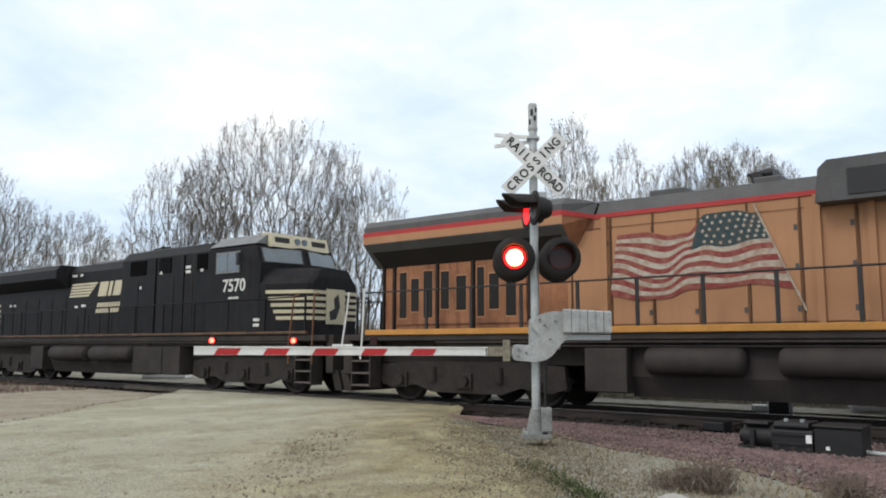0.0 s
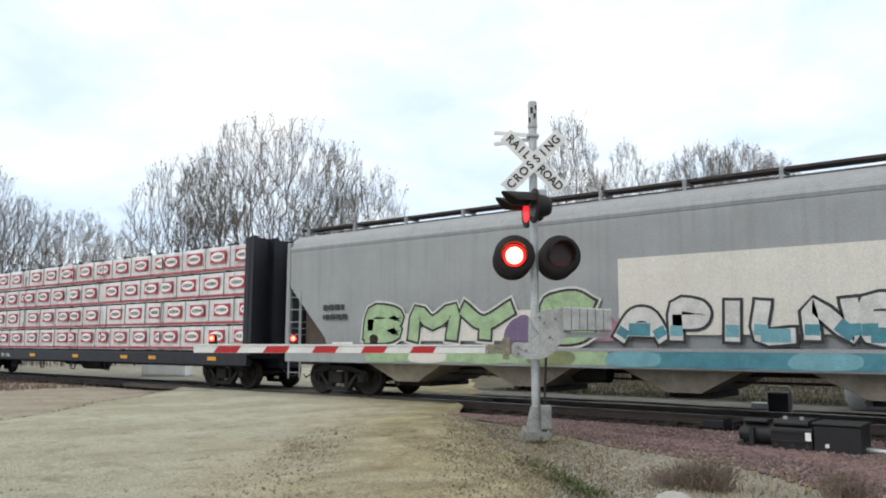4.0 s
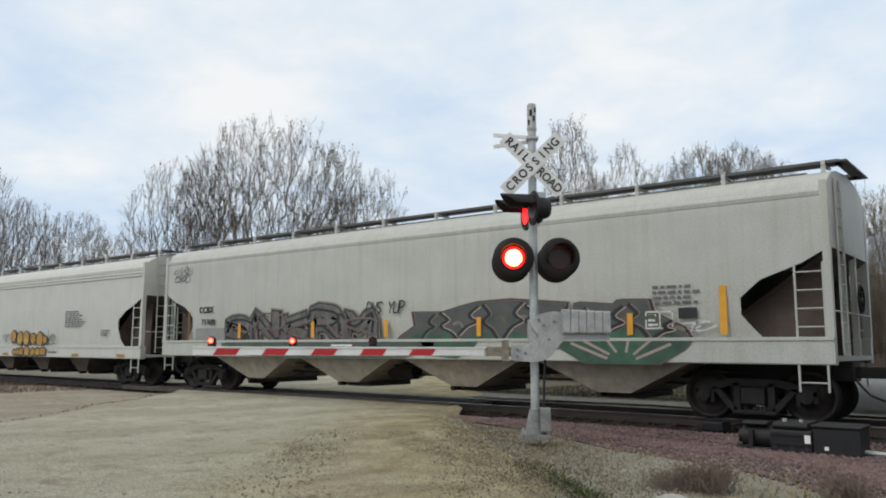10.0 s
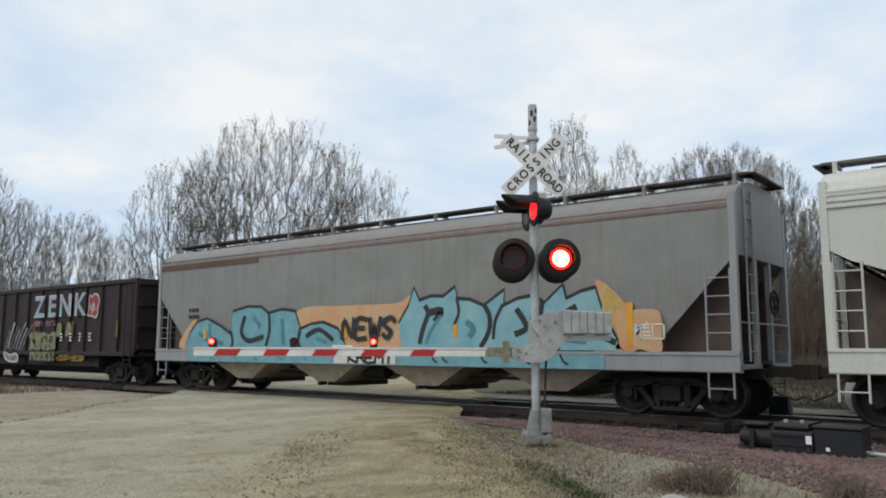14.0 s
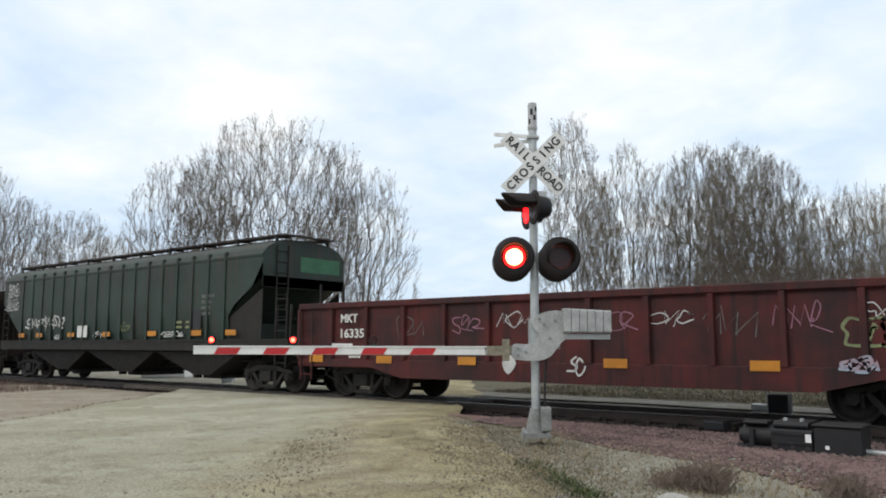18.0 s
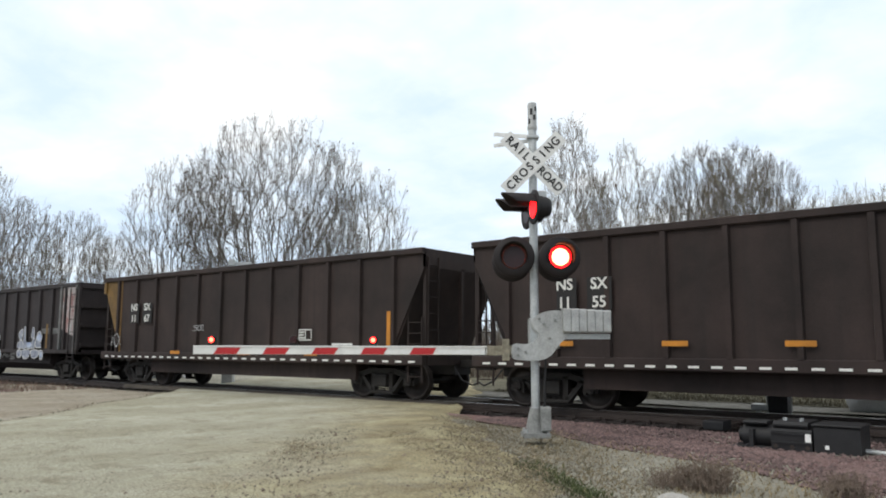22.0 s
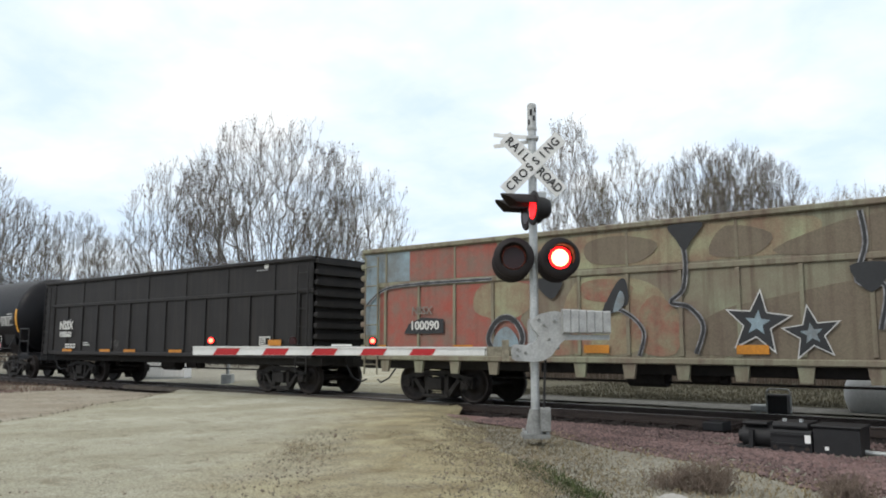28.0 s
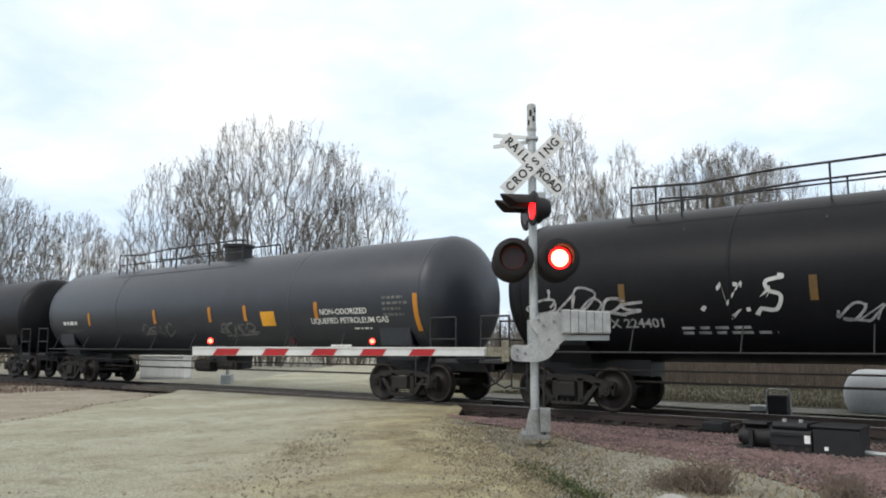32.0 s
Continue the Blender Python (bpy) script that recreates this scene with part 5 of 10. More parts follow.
def earth(name, cols, scale=0.5, fine=28.0, bump=0.9, stones=60.0, pebble=(0.45, 0.43, 0.38), worn=None, stretch=0.6):
    """Loose ground: three soil tones in patches, grit, and scattered pale pebbles."""
    m = bpy.data.materials.new(name)
    m.use_nodes = True
    nt = m.node_tree
    N, L = nt.nodes.new, nt.links.new
    b = nt.nodes["Principled BSDF"]
    b.inputs["Roughness"].default_value, b.inputs["Specular IOR Level"].default_value = 0.95, 0.15
    co = N("ShaderNodeTexCoord")
    mp = N("ShaderNodeMapping")
    mp.inputs["Rotation"].default_value = (0, 0, radians(-38))
    mp.inputs["Scale"].default_value = (1.0, stretch, 1.0)
    L(co.outputs["Object"], mp.inputs[0])

    def nz(sc, det, vec, rough=0.6):
        n = N("ShaderNodeTexNoise")
        n.inputs["Scale"].default_value, n.inputs["Detail"].default_value, n.inputs["Roughness"].default_value = sc, det, rough
        L(vec, n.inputs["Vector"])
        return n.outputs[0]

    def ramp(v, a, bb, c0, c1):
        r = N("ShaderNodeValToRGB")
        r.color_ramp.elements[0].position, r.color_ramp.elements[1].position = a, bb
        r.color_ramp.elements[0].color, r.color_ramp.elements[1].color = (*c0, 1), (*c1, 1)
        L(v, r.inputs[0])
        return r.outputs[0]

    def mix(f, a, bb, mode="MIX"):
        x = N("ShaderNodeMix")
        x.data_type, x.blend_type = "RGBA", mode
        if isinstance(f, float):
            x.inputs[0].default_value = f
        else:
            L(f, x.inputs[0])
        L(a, x.inputs[6])
        L(bb, x.inputs[7])
        return x.outputs[2]
    big = ramp(nz(scale, 6, mp.outputs[0]), 0.40, 0.62, cols[0], cols[1])
    if worn:
        # towards the road's grassy side the wheels leave yellower, browner soil
        dot = N("ShaderNodeVectorMath")
        dot.operation = "DOT_PRODUCT"
        dot.inputs[1].default_value = (0.785, 0.62, 0.0)
        L(co.outputs["Object"], dot.inputs[0])
        sh = N("ShaderNodeMath")
        sh.operation = "MULTIPLY_ADD"
        sh.inputs[1].default_value = 4.5
        L(nz(0.7, 5, co.outputs["Object"]), sh.inputs[0])
        L(dot.outputs["Value"], sh.inputs[2])
        mr = N("ShaderNodeMapRange")
        mr.inputs["From Min"].default_value, mr.inputs["From Max"].default_value = -0.9, 2.0
        L(sh.outputs[0], mr.inputs["Value"])
        big = mix(mr.outputs[0], big, ramp(nz(scale * 2.6, 7, mp.outputs[0], 0.65), 0.38, 0.60, worn[0], worn[1]))
    mid = ramp(nz(scale * 4.5, 7, co.outputs["Object"], 0.68), 0.52, 0.70, (0, 0, 0), (1, 1, 1))
    third = N("ShaderNodeRGB")
    third.outputs[0].default_value = (*cols[2], 1)
    c = mix(mid, big, third.outputs[0])
    grit = nz(fine, 5, co.outputs["Object"], 0.75)
    c = mix(0.75, c, ramp(grit, 0.3, 0.7, (0.14, 0.14, 0.14), (0.86, 0.86, 0.86)), "OVERLAY")
    vo = N("ShaderNodeTexVoronoi")
    vo.inputs["Scale"].default_value = stones
    L(co.outputs["Object"], vo.inputs["Vector"])
    peb = ramp(vo.outputs["Distance"], 0.10, 0.2, (1, 1, 1), (0, 0, 0))
    few = ramp(nz(9.0, 3, co.outputs["Object"]), 0.58, 0.66, (0, 0, 0), (1, 1, 1))
    pk = N("ShaderNodeRGB")
    pk.outputs[0].default_value = (*pebble, 1)
    c = mix(mix(1.0, peb, few, "MULTIPLY"), c, pk.outputs[0])
    L(c, b.inputs["Base Color"])
    bp = N("ShaderNodeBump")
    bp.inputs["Strength"].default_value, bp.inputs["Distance"].default_value = bump, 0.03
    L(grit, bp.inputs["Height"])
    L(bp.outputs[0], b.inputs["Normal"])
    return m


SOIL = earth("dry_soil_and_dead_grass", ((0.262, 0.25, 0.205), (0.32, 0.312, 0.26), (0.195, 0.18, 0.14)), scale=0.7, pebble=(0.36, 0.34, 0.30))
ROADG = earth("tan_gravel", ((0.335, 0.32, 0.237), (0.44, 0.43, 0.345), (0.25, 0.228, 0.163)), scale=0.55, pebble=(0.55, 0.53, 0.48), fine=36.0, worn=((0.235, 0.195, 0.115), (0.40, 0.36, 0.225)))
BED = earth("dark_ballast", ((0.025, 0.021, 0.02), (0.038, 0.03, 0.028), (0.017, 0.015, 0.014)), scale=1.2, stones=30.0, pebble=(0.09, 0.07, 0.065))
PINK = earth("pink_ballast", ((0.185, 0.118, 0.110), (0.235, 0.165, 0.155), (0.125, 0.09, 0.082)), scale=1.5, stones=26.0, pebble=(0.38, 0.30, 0.29))
APRON = earth("pinkish_gravel", ((0.295, 0.26, 0.20), (0.365, 0.335, 0.27), (0.225, 0.18, 0.145)), scale=0.8, stones=40.0, fine=34.0)


def build_ground():
    m = M()
    xs = sorted(set([-2500, -900, -400, -200, -120, -80, -60] + [-50 + i * 0.8 for i in range(82)] + [25, 40, 80, 200, 500, 2500]))
    ys = sorted(set([-2500, -500, -100, -40, -20, -10] + [-5 + i * 0.6 for i in range(66)] + [38, 45, 60, 80, 120, 200, 500, 2500]))
    vs = []
    for x in xs:
        for y in ys:
            z = -0.14
            if -50 <= x <= 15.6 and -5 <= y <= 34:
                z += lumpy(x, y)
            if abs(y - TRACK_Y) < 2.6:
                z = -0.42
            vs.append((x, y, z))
    n = len(ys)
    m.add(vs, [(i * n + j, (i + 1) * n + j, (i + 1) * n + j + 1, i * n + j + 1) for i in range(len(xs) - 1) for j in range(n - 1)], True)
    solid("ground", m, SOIL, "dry earthen ground with thin gravel and dead grass", "ground", kind="structure")


ROAD_DIR = Vector((-0.62, 0.785, 0))
ROAD_SIDE = Vector((0.785, 0.62, 0))


def build_road():
    """The gravel road runs away from the camera and over the track at a slant."""
    m = M()
    rows, cols = 130, 36
    vs = []
    for i in range(rows + 1):
        d = -8 + 78 * i / rows
        for j in range(cols + 1):
            t = -1 + 2 * j / cols
            left = -8.2 + 0.25 * noise.noise((d * 0.5, 3.0, 1.0))
            right = (1.36 - 0.095 * (d - 7.6) if d < 19.6 else 0.22 + 0.35 * min(4, d - 19.6)) + 0.3 * noise.noise((d * 0.4, 0.0, 1.0)) + 0.25 * noise.noise((d * 1.9, 2.0, 1.0)) + 0.15 * noise.noise((d * 6.0, 2.0, 4.0))
            w = left + (right - left) * (t + 1) / 2
            p = ROAD_DIR * d + ROAD_SIDE * w
            rut = -0.025 * math.exp(-((w + 1.6) / 0.35) ** 2) - 0.025 * math.exp(-((w - 0.3) / 0.35) ** 2)
            z = 0.0 + lumpy(p.x, p.y, 0.8) + rut - (0.17 if t > 0 else 0.09) * max(0, abs(t) - 0.82) / 0.18
            g = abs(p.y - TRACK_Y)
            if g < 2.6:
                z = z * max(0, (g - 1.6)) - 0.035
            vs.append((p.x, p.y, z))
    m.add(vs, [(i * (cols + 1) + j, i * (cols + 1) + j + 1, (i + 1) * (cols + 1) + j + 1, (i + 1) * (cols + 1) + j) for i in range(rows) for j in range(cols)], True)
    a = M()
    vs = []
    for i in range(41):
        d = 4 + 24 * i / 40
        for j in range(13):
            w = -8.05 - 8.5 * j / 12 + 0.2 * noise.noise((d * 0.9, j, 6.0))
            p = ROAD_DIR * d + ROAD_SIDE * w
            y = min(p.y, 13.35)
            vs.append((p.x, y, -0.085 + lumpy(p.x, y) - 0.05 * (j / 12) ** 2))
    a.add(vs, [(i * 13 + j + 1, i * 13 + j, (i + 1) * 13 + j, (i + 1) * 13 + j + 1) for i in range(40) for j in range(12)], True)
    solid("road_apron", a, APRON, "pinkish gravel apron between the road and the track", "ground", kind="structure")
    solid("road", m, ROADG, "pale tan gravel road with worn wheel tracks", "road", kind="structure")


def rail_prof(y):
    return [(y - 0.07, -0.17), (y + 0.07, -0.17), (y + 0.07, -0.155), (y + 0.012, -0.14), (y + 0.012, -0.045), (y + 0.036, -0.035), (y + 0.036, -0.005), (y + 0.028, 0.0), (y - 0.028, 0.0), (y - 0.036, -0.005), (y - 0.036, -0.035), (y - 0.012, -0.045), (y - 0.012, -0.14), (y - 0.07, -0.155)]


def pebbles(name, n, spot, size, material, seed, parent, flat=0.7):
    """Loose broken stones as one joined part."""
    rnd = random.Random(seed)
    vs, fs = [], []
    for _ in range(n):
        x, y, z = spot(rnd)
        r = size * rnd.uniform(0.5, 1.3)
        a = rnd.uniform(0, 6.28)
        ca, sa = math.cos(a), math.sin(a)
        o = len(vs)
        for px, py, pz in ((1, 0, 0), (0, 1, 0), (-1, 0, 0), (0, -1, 0), (0.2, 0.1, 1), (-0.1, 0, -1)):
            px, py, pz = px * r * rnd.uniform(0.6, 1.1), py * r * rnd.uniform(0.6, 1.1), pz * r * flat
            vs.append((x + px * ca - py * sa, y + px * sa + py * ca, z + pz))
        fs += [(o, o + 1, o + 4), (o + 1, o + 2, o + 4), (o + 2, o + 3, o + 4), (o + 3, o, o + 4), (o + 1, o, o + 5), (o + 2, o + 1, o + 5), (o + 3, o + 2, o + 5), (o, o + 3, o + 5)]
    m = M()
    m.add(vs, fs)
    ob = part(name, m, material, parent)
    ob["kind"] = "stuff"
    return ob


def shoulder_edge(x):
    """Near edge of the spilled ballast."""
    if x < -17:
        return 10.3
    stops = ((-17, 13.4), (-10.7, 13.6), (-7.5, 12.4), (-5.2, 10.9), (-3.2, 10.2), (-2.1, 9.2), (-1.4, 8.5), (3.0, 7.0))
    for (x0, y0), (x1, y1) in zip(stops, stops[1:]):
        if x <= x1:
            return y0 + (y1 - y0) * (x - x0) / (x1 - x0)
    return 7.0


def bed_edge(x):
    """How far the dark ballast reaches towards the road from the centre line."""
    return 1.4 + 0.8 * min(1, max(0, (x + 10.6) / 3.2))


def build_track():
    for s in (-1, 1):
        m = M()
        m.prism(rail_prof(TRACK_Y + s * 0.7535), -430, 430)
        ob = solid("rail", m, RAIL, "worn steel rail with a bright running surface", "rail", "running rails", "structure")
        t = M()
        t.box(-430, 430, TRACK_Y + s * 0.7535 - 0.024, TRACK_Y + s * 0.7535 + 0.024, 0.0, 0.003)
        part("running_surface", t, RAILTOP, ob)
    bed = M()
    rows, xs = [], [-430.0] + [-11.5 + 0.3 * k for k in range(60)] + [430.0]
    for x in xs:
        e = bed_edge(x) + (0.08 * noise.noise((x * 2.1, 0, 9)) if abs(x) < 20 else 0)
        rows += [(x, TRACK_Y - e - 0.5, -0.46), (x, TRACK_Y - e, -0.215), (x, TRACK_Y - e + 0.45, -0.2), (x, TRACK_Y + 1.7, -0.205), (x, TRACK_Y + 2.9, -0.46)]
    bed.add(rows, [(5 * i + j, 5 * i + 5 + j, 5 * i + 6 + j, 5 * i + 1 + j) for i in range(len(xs) - 1) for j in range(4)], True)
    b = solid("ballast_bed", bed, BED, "dark ballast under timber sleepers", "ballast", kind="structure")
    # pink stone spilled beside the track
    m = M()
    vs, n = [], 12
    xs = [-60 + 0.6 * i for i in range(160)]
    for x in xs:
        e = shoulder_edge(x) + 0.25 * noise.noise((x * 0.8, 0, 5)) + 0.12 * noise.noise((x * 3, 0, 5))
        for j in range(n + 1):
            y = e + (13.62 + 0.3 * noise.noise((x * 1.3, 4.0, 2.0)) - e) * j / n
            k = j / n
            z = -0.165 + 0.05 * math.sin(min(1, k * 1.6) * math.pi) + 0.02 * noise.noise((x * 2, y * 2, 1)) - (0.08 if k > 0.9 else 0) - (0.06 if j == 0 else 0)
            vs.append((x, y, z))
    m.add(vs, [(i * (n + 1) + j, (i + 1) * (n + 1) + j, (i + 1) * (n + 1) + j + 1, i * (n + 1) + j + 1) for i in range(len(xs) - 1) for j in range(n)], True)
    sh = solid("ballast_shoulder", m, PINK, "spilled pink crushed stone beside the track", "ballast", kind="structure")

    def spill(rnd):
        x = rnd.uniform(-9.2, 3.0) if rnd.random() < 0.85 else rnd.uniform(-40, -19)
        e = shoulder_edge(x)
        y = e - 0.45 + (14.1 - e) * rnd.random() ** 1.1
        return x, y, -0.125 + (0.0 if y < 13.5 else -0.05)
    pebbles("loose_ballast", 15000, spill, 0.036, STONE, 4, sh)
    dark = surf("dark_stones", (0.04, 0.032, 0.03), 0.9, var=0.4, scale=6, island=True)

    def between(rnd):
        x = rnd.uniform(-12, 4) if rnd.random() < 0.7 else rnd.uniform(-46, -30)
        return x, TRACK_Y + rnd.uniform(-bed_edge(x) - 0.12, 1.9), -0.19
    pebbles("oily_ballast", 5000, between, 0.045, dark, 5, b)
    tm = M()
    tm.box(-0.115, 0.115, -1.3, 1.3, -0.16, 0.0, 0.012)
    tie = tm.data("sleeper")
    tie.materials.append(TIE)
    pm = M()
    pm.box(-0.17, 0.17, -0.1, 0.1, 0.0, 0.02, 0.004)
    for a in (-0.13, 0.13):
        pm.box(a - 0.015, a + 0.015, -0.09, 0.09, 0.0, 0.045)
    plate = pm.data("tie_plate")
    plate.materials.append(RAIL)
    rnd = random.Random(2)
    far = M()
    for k in range(-780, 780):
        x = k * 0.55
        if -46 < x < 14:
            long = -5.2 < x < 0.6
            t = part("sleeper", tie, None, b, at=pose(x, TRACK_Y + rnd.uniform(-0.04, 0.04) - (0.5 if long else 0), -0.172, 0, 0, rnd.uniform(-0.8, 0.8)))
            for s in (-1, 1):
                part("tie_plate", plate, None, t, at=pose(0, s * 0.7535 + (0.5 if long else 0), 0.001, 0, 0, 90))
        else:
            far.box(x - 0.115, x + 0.115, TRACK_Y - 1.3, TRACK_Y + 1.3, -0.33, -0.172)
    part("sleepers_far", far, TIE, b)["kind"] = "stuff"
    # crossing planks beside the rails
    plank = surf("crossing_timber", (0.12, 0.105, 0.085), 0.85, var=0.4, bump=0.5, island="object")
    for y in (TRACK_Y - 1.05, TRACK_Y - 0.45, TRACK_Y - 0.15, TRACK_Y + 0.15, TRACK_Y + 0.45, TRACK_Y + 1.05):
        for x0, x1 in ((-25.5, -21.6), (-21.55, -17.6), (-17.55, -13.6), (-13.55, -11.3)):
            m = M()
            m.box(x0, x1, y - 0.14, y + 0.14, -0.14, -0.012 + rnd.uniform(-0.006, 0.004), 0.01)
            part("crossing_plank", m, plank, b)


def build_verge():
    """Ground beyond the track: a gravelly strip, then dark matted grass with shade put into its colour."""
    def sheet_at(name, y0, y1, material, label, z):
        m, n = M(), 24
        vs = []
        for j in range(7):
            y = y0 + (y1 - y0) * j / 6
            left = -13.2 - (y - 18.0) * 0.79
            for i in range(n + 1):
                k = i / n
                x = left + (30 - left) * k ** 1.5
                vs.append((x, y, z + 0.03 * noise.noise((x * 0.9, y * 0.9, 3.0))))
        m.add(vs, [(j * (n + 1) + i, j * (n + 1) + i + 1, (j + 1) * (n + 1) + i + 1, (j + 1) * (n + 1) + i) for j in range(6) for i in range(n)], True)
        solid(name, m, material, label, "ground", kind="structure")
    sheet_at("verge_strip", 18.4, 20.2, earth("grey_verge_gravel", ((0.17, 0.165, 0.145), (0.21, 0.205, 0.185), (0.12, 0.115, 0.095)), scale=1.0), "thin strip of grey gravel beyond the track", -0.09)
    # dark grass tones, deepened further for the shadow seen beneath the cars
    sheet_at("verge", 20.1, 52.0, earth("shaded_matted_grass", ((0.105, 0.10, 0.07), (0.14, 0.13, 0.095), (0.075, 0.07, 0.05)), scale=0.7, pebble=(0.14, 0.13, 0.09)), "dark matted grass beyond the track, with shade in its colour", -0.075)


build_ground()
build_verge()
build_road()
build_track()


# ---- vegetation ----
def tree_parts(seed, height, rx, tips=420, stems=6, zc=0.45, base=0.5, power=2.3, first=0.6, shoots=3, buds=0.12, thick=1.0, lean=0.0, bare=0.2):
    """Stems fan out of the ground; every further branch leaves the nearest wood and bends towards an open spot of the dome."""
    rnd = random.Random(seed)
    rz = height * (1 - zc)
    C = Vector((lean, 0, height * zc))
    off = Vector((seed * 3.7, seed * 1.3, 0))

    def reach(p):
        """How far out in the dome a place lies; 1 on its uneven skin."""
        v = p - C
        h = rz if v.z > 0 else height * zc * 1.05
        k = (math.hypot(v.x / rx, v.y / rx) ** power + abs(v.z / h) ** power) ** (1 / power)
        d = v.normalized()
        return k / (1.0 + 0.09 * noise.noise(d * 2.6 + off) + 0.05 * noise.noise(d * 7.0 + off))

    root = Vector((lean * 0.3, 0, -0.05 * height))

    def flow(p):
        """The way the wood runs at a place: outwards in a fan, bending up."""
        d = p - root
        d.x, d.y = d.x * 0.9, d.y * 0.9
        return d.normalized()

    cap = 14 * tips
    P = np.zeros((cap, 3))
    T = np.zeros((cap, 3))
    parent = [-1] * cap
    count = 0

    def node(p, t, up):
        nonlocal count
        P[count], T[count], parent[count] = p, t, up
        count += 1
        return count - 1

    def chain(i, q, step):
        """Wood from node i to q along a bend that leaves in the node's own direction."""
        p, t = Vector(P[i]), Vector(T[i])
        k = (q - p).length
        c = (p + t * k * 0.35).lerp(q - flow(q) * k * 0.55, 0.6)
        n = max(1, round(k / step))
        last = p
        for j in range(1, n + 1):
            u = j / n
            v = p * (1 - u) ** 2 + c * 2 * u * (1 - u) + q * u * u
            if j < n:
                v = v + Vector((rnd.gauss(0, 0.04), rnd.gauss(0, 0.04), rnd.gauss(0, 0.02))) * step
            i = node(v, (v - last).normalized(), i)
            last = v
        return i
    for k in range(stems):
        a = k * 2.39996 + rnd.uniform(-0.3, 0.3)
        u = math.sqrt((k + 0.5) / stems)
        x, y = math.cos(a) * u, math.sin(a) * u
        i = node(Vector((x * base, y * base, -0.2)), Vector((x * 0.25, y * 0.25, 1)).normalized(), -1)
        q = Vector((x * (base + rx * 0.62) + lean * 0.5, y * (base + rx * 0.62), height * first * rnd.uniform(0.85, 1.3) * (1.15 - 0.4 * u)))
        chain(i, q, 0.8)
    spots = []
    while len(spots) < tips:
        p = Vector((rnd.uniform(-1, 1) * rx * 1.1 + lean, rnd.uniform(-1, 1) * rx * 1.1, rnd.uniform(bare, 1.08) * height))
        k = reach(p)
        if k < 1.0 and rnd.random() < 0.25 + 0.75 * k ** 2:
            spots.append(p)
    spots.sort(key=lambda p: p.length + rnd.uniform(0, 2.0))
    ends = []
    for q in spots:
        v = np.array(q) - P[:count]
        k = np.sqrt((v * v).sum(1)) + 1e-6
        c = (v * T[:count]).sum(1) / k
        e = (v @ np.array(flow(q))) / k
        i = int(np.argmin(k * (1.0 + 1.1 * (1 - c) + 3.2 * (1 - e)) + np.where(v[:, 2] < 0.1, 6.0, 0.0)))
        if k[i] < 0.25:
            continue
        ends.append(chain(i, q, 0.75))
    # wood thickens towards the ground with all that it carries
    load = np.zeros(count)
    for i in range(count - 1, -1, -1):
        load[i] = max(load[i], 1.0)
        if parent[i] >= 0:
            load[parent[i]] += load[i]
    rad = 0.0125 * load ** 0.5 * thick
    wood, fine, heads = M(), M(), M()
    for i in range(count):
        j = parent[i]
        if j >= 0:
            r0 = min(rad[j], rad[i] * 1.25)
            wood.cyl(P[j], P[i], r0, rad[i], n=6 if r0 > 0.06 else (4 if r0 > 0.025 else 3), caps=False)
    twiggy = ends + [i for i in range(count) if load[i] < 6 and rnd.random() < 0.22]
    for i in twiggy:
        p, t = Vector(P[i]), Vector(T[i])
        for _ in range(shoots if load[i] < 1.5 else 2):
            d = (t * 0.5 + flow(p) * 0.6 + Vector((rnd.gauss(0, 0.3), rnd.gauss(0, 0.3), rnd.gauss(0.1, 0.2)))).normalized()
            q = p + d * rnd.uniform(0.45, 1.25)
            m = p.lerp(q, 0.55) + Vector((rnd.gauss(0, 0.04), rnd.gauss(0, 0.04), -0.03))
            fine.cyl(p, m, 0.011, 0.009, n=3, caps=False)
            fine.cyl(m, q, 0.009, 0.006, n=3, caps=False)
            w = m + (d + Vector((rnd.gauss(0, 0.6), rnd.gauss(0, 0.6), 0.2))).normalized() * rnd.uniform(0.25, 0.6)
            fine.cyl(m, w, 0.008, 0.006, n=3, caps=False)
            if rnd.random() < buds:
                r = rnd.uniform(0.025, 0.07)
                heads.add([(q.x + r, q.y, q.z), (q.x - r * 0.5, q.y + r, q.z), (q.x - r * 0.5, q.y - r, q.z), (q.x, q.y, q.z + r * 1.6), (q.x, q.y, q.z - r)], [(0, 1, 3), (1, 2, 3), (2, 0, 3), (1, 0, 4), (2, 1, 4), (0, 2, 4)])
    return wood, fine, heads


BUDS = surf("dark_seed_clusters", (0.17, 0.13, 0.10), 0.9, var=0.3)


def tree(seed, at, height, rx, label="tall bare grey-brown tree in early spring", twig=None, **kw):
    t = thing("tree", label, "tree", pose(at[0], at[1], -0.14), group="bare trees beyond the track")
    a, b, c = tree_parts(seed, height, rx, **kw)
    part("trunk", a, BARK, t)
    part("crown", b, twig or TWIG, t)
    if c.v:
        part("seed_head", c, BUDS, t)["kind"] = "stuff"
    return t


def bearing(deg, dist):
    """A spot on the ground at a bearing from the road's line and a distance."""
    a = radians(-38.317 + deg)
    return math.sin(a) * dist, math.cos(a) * dist


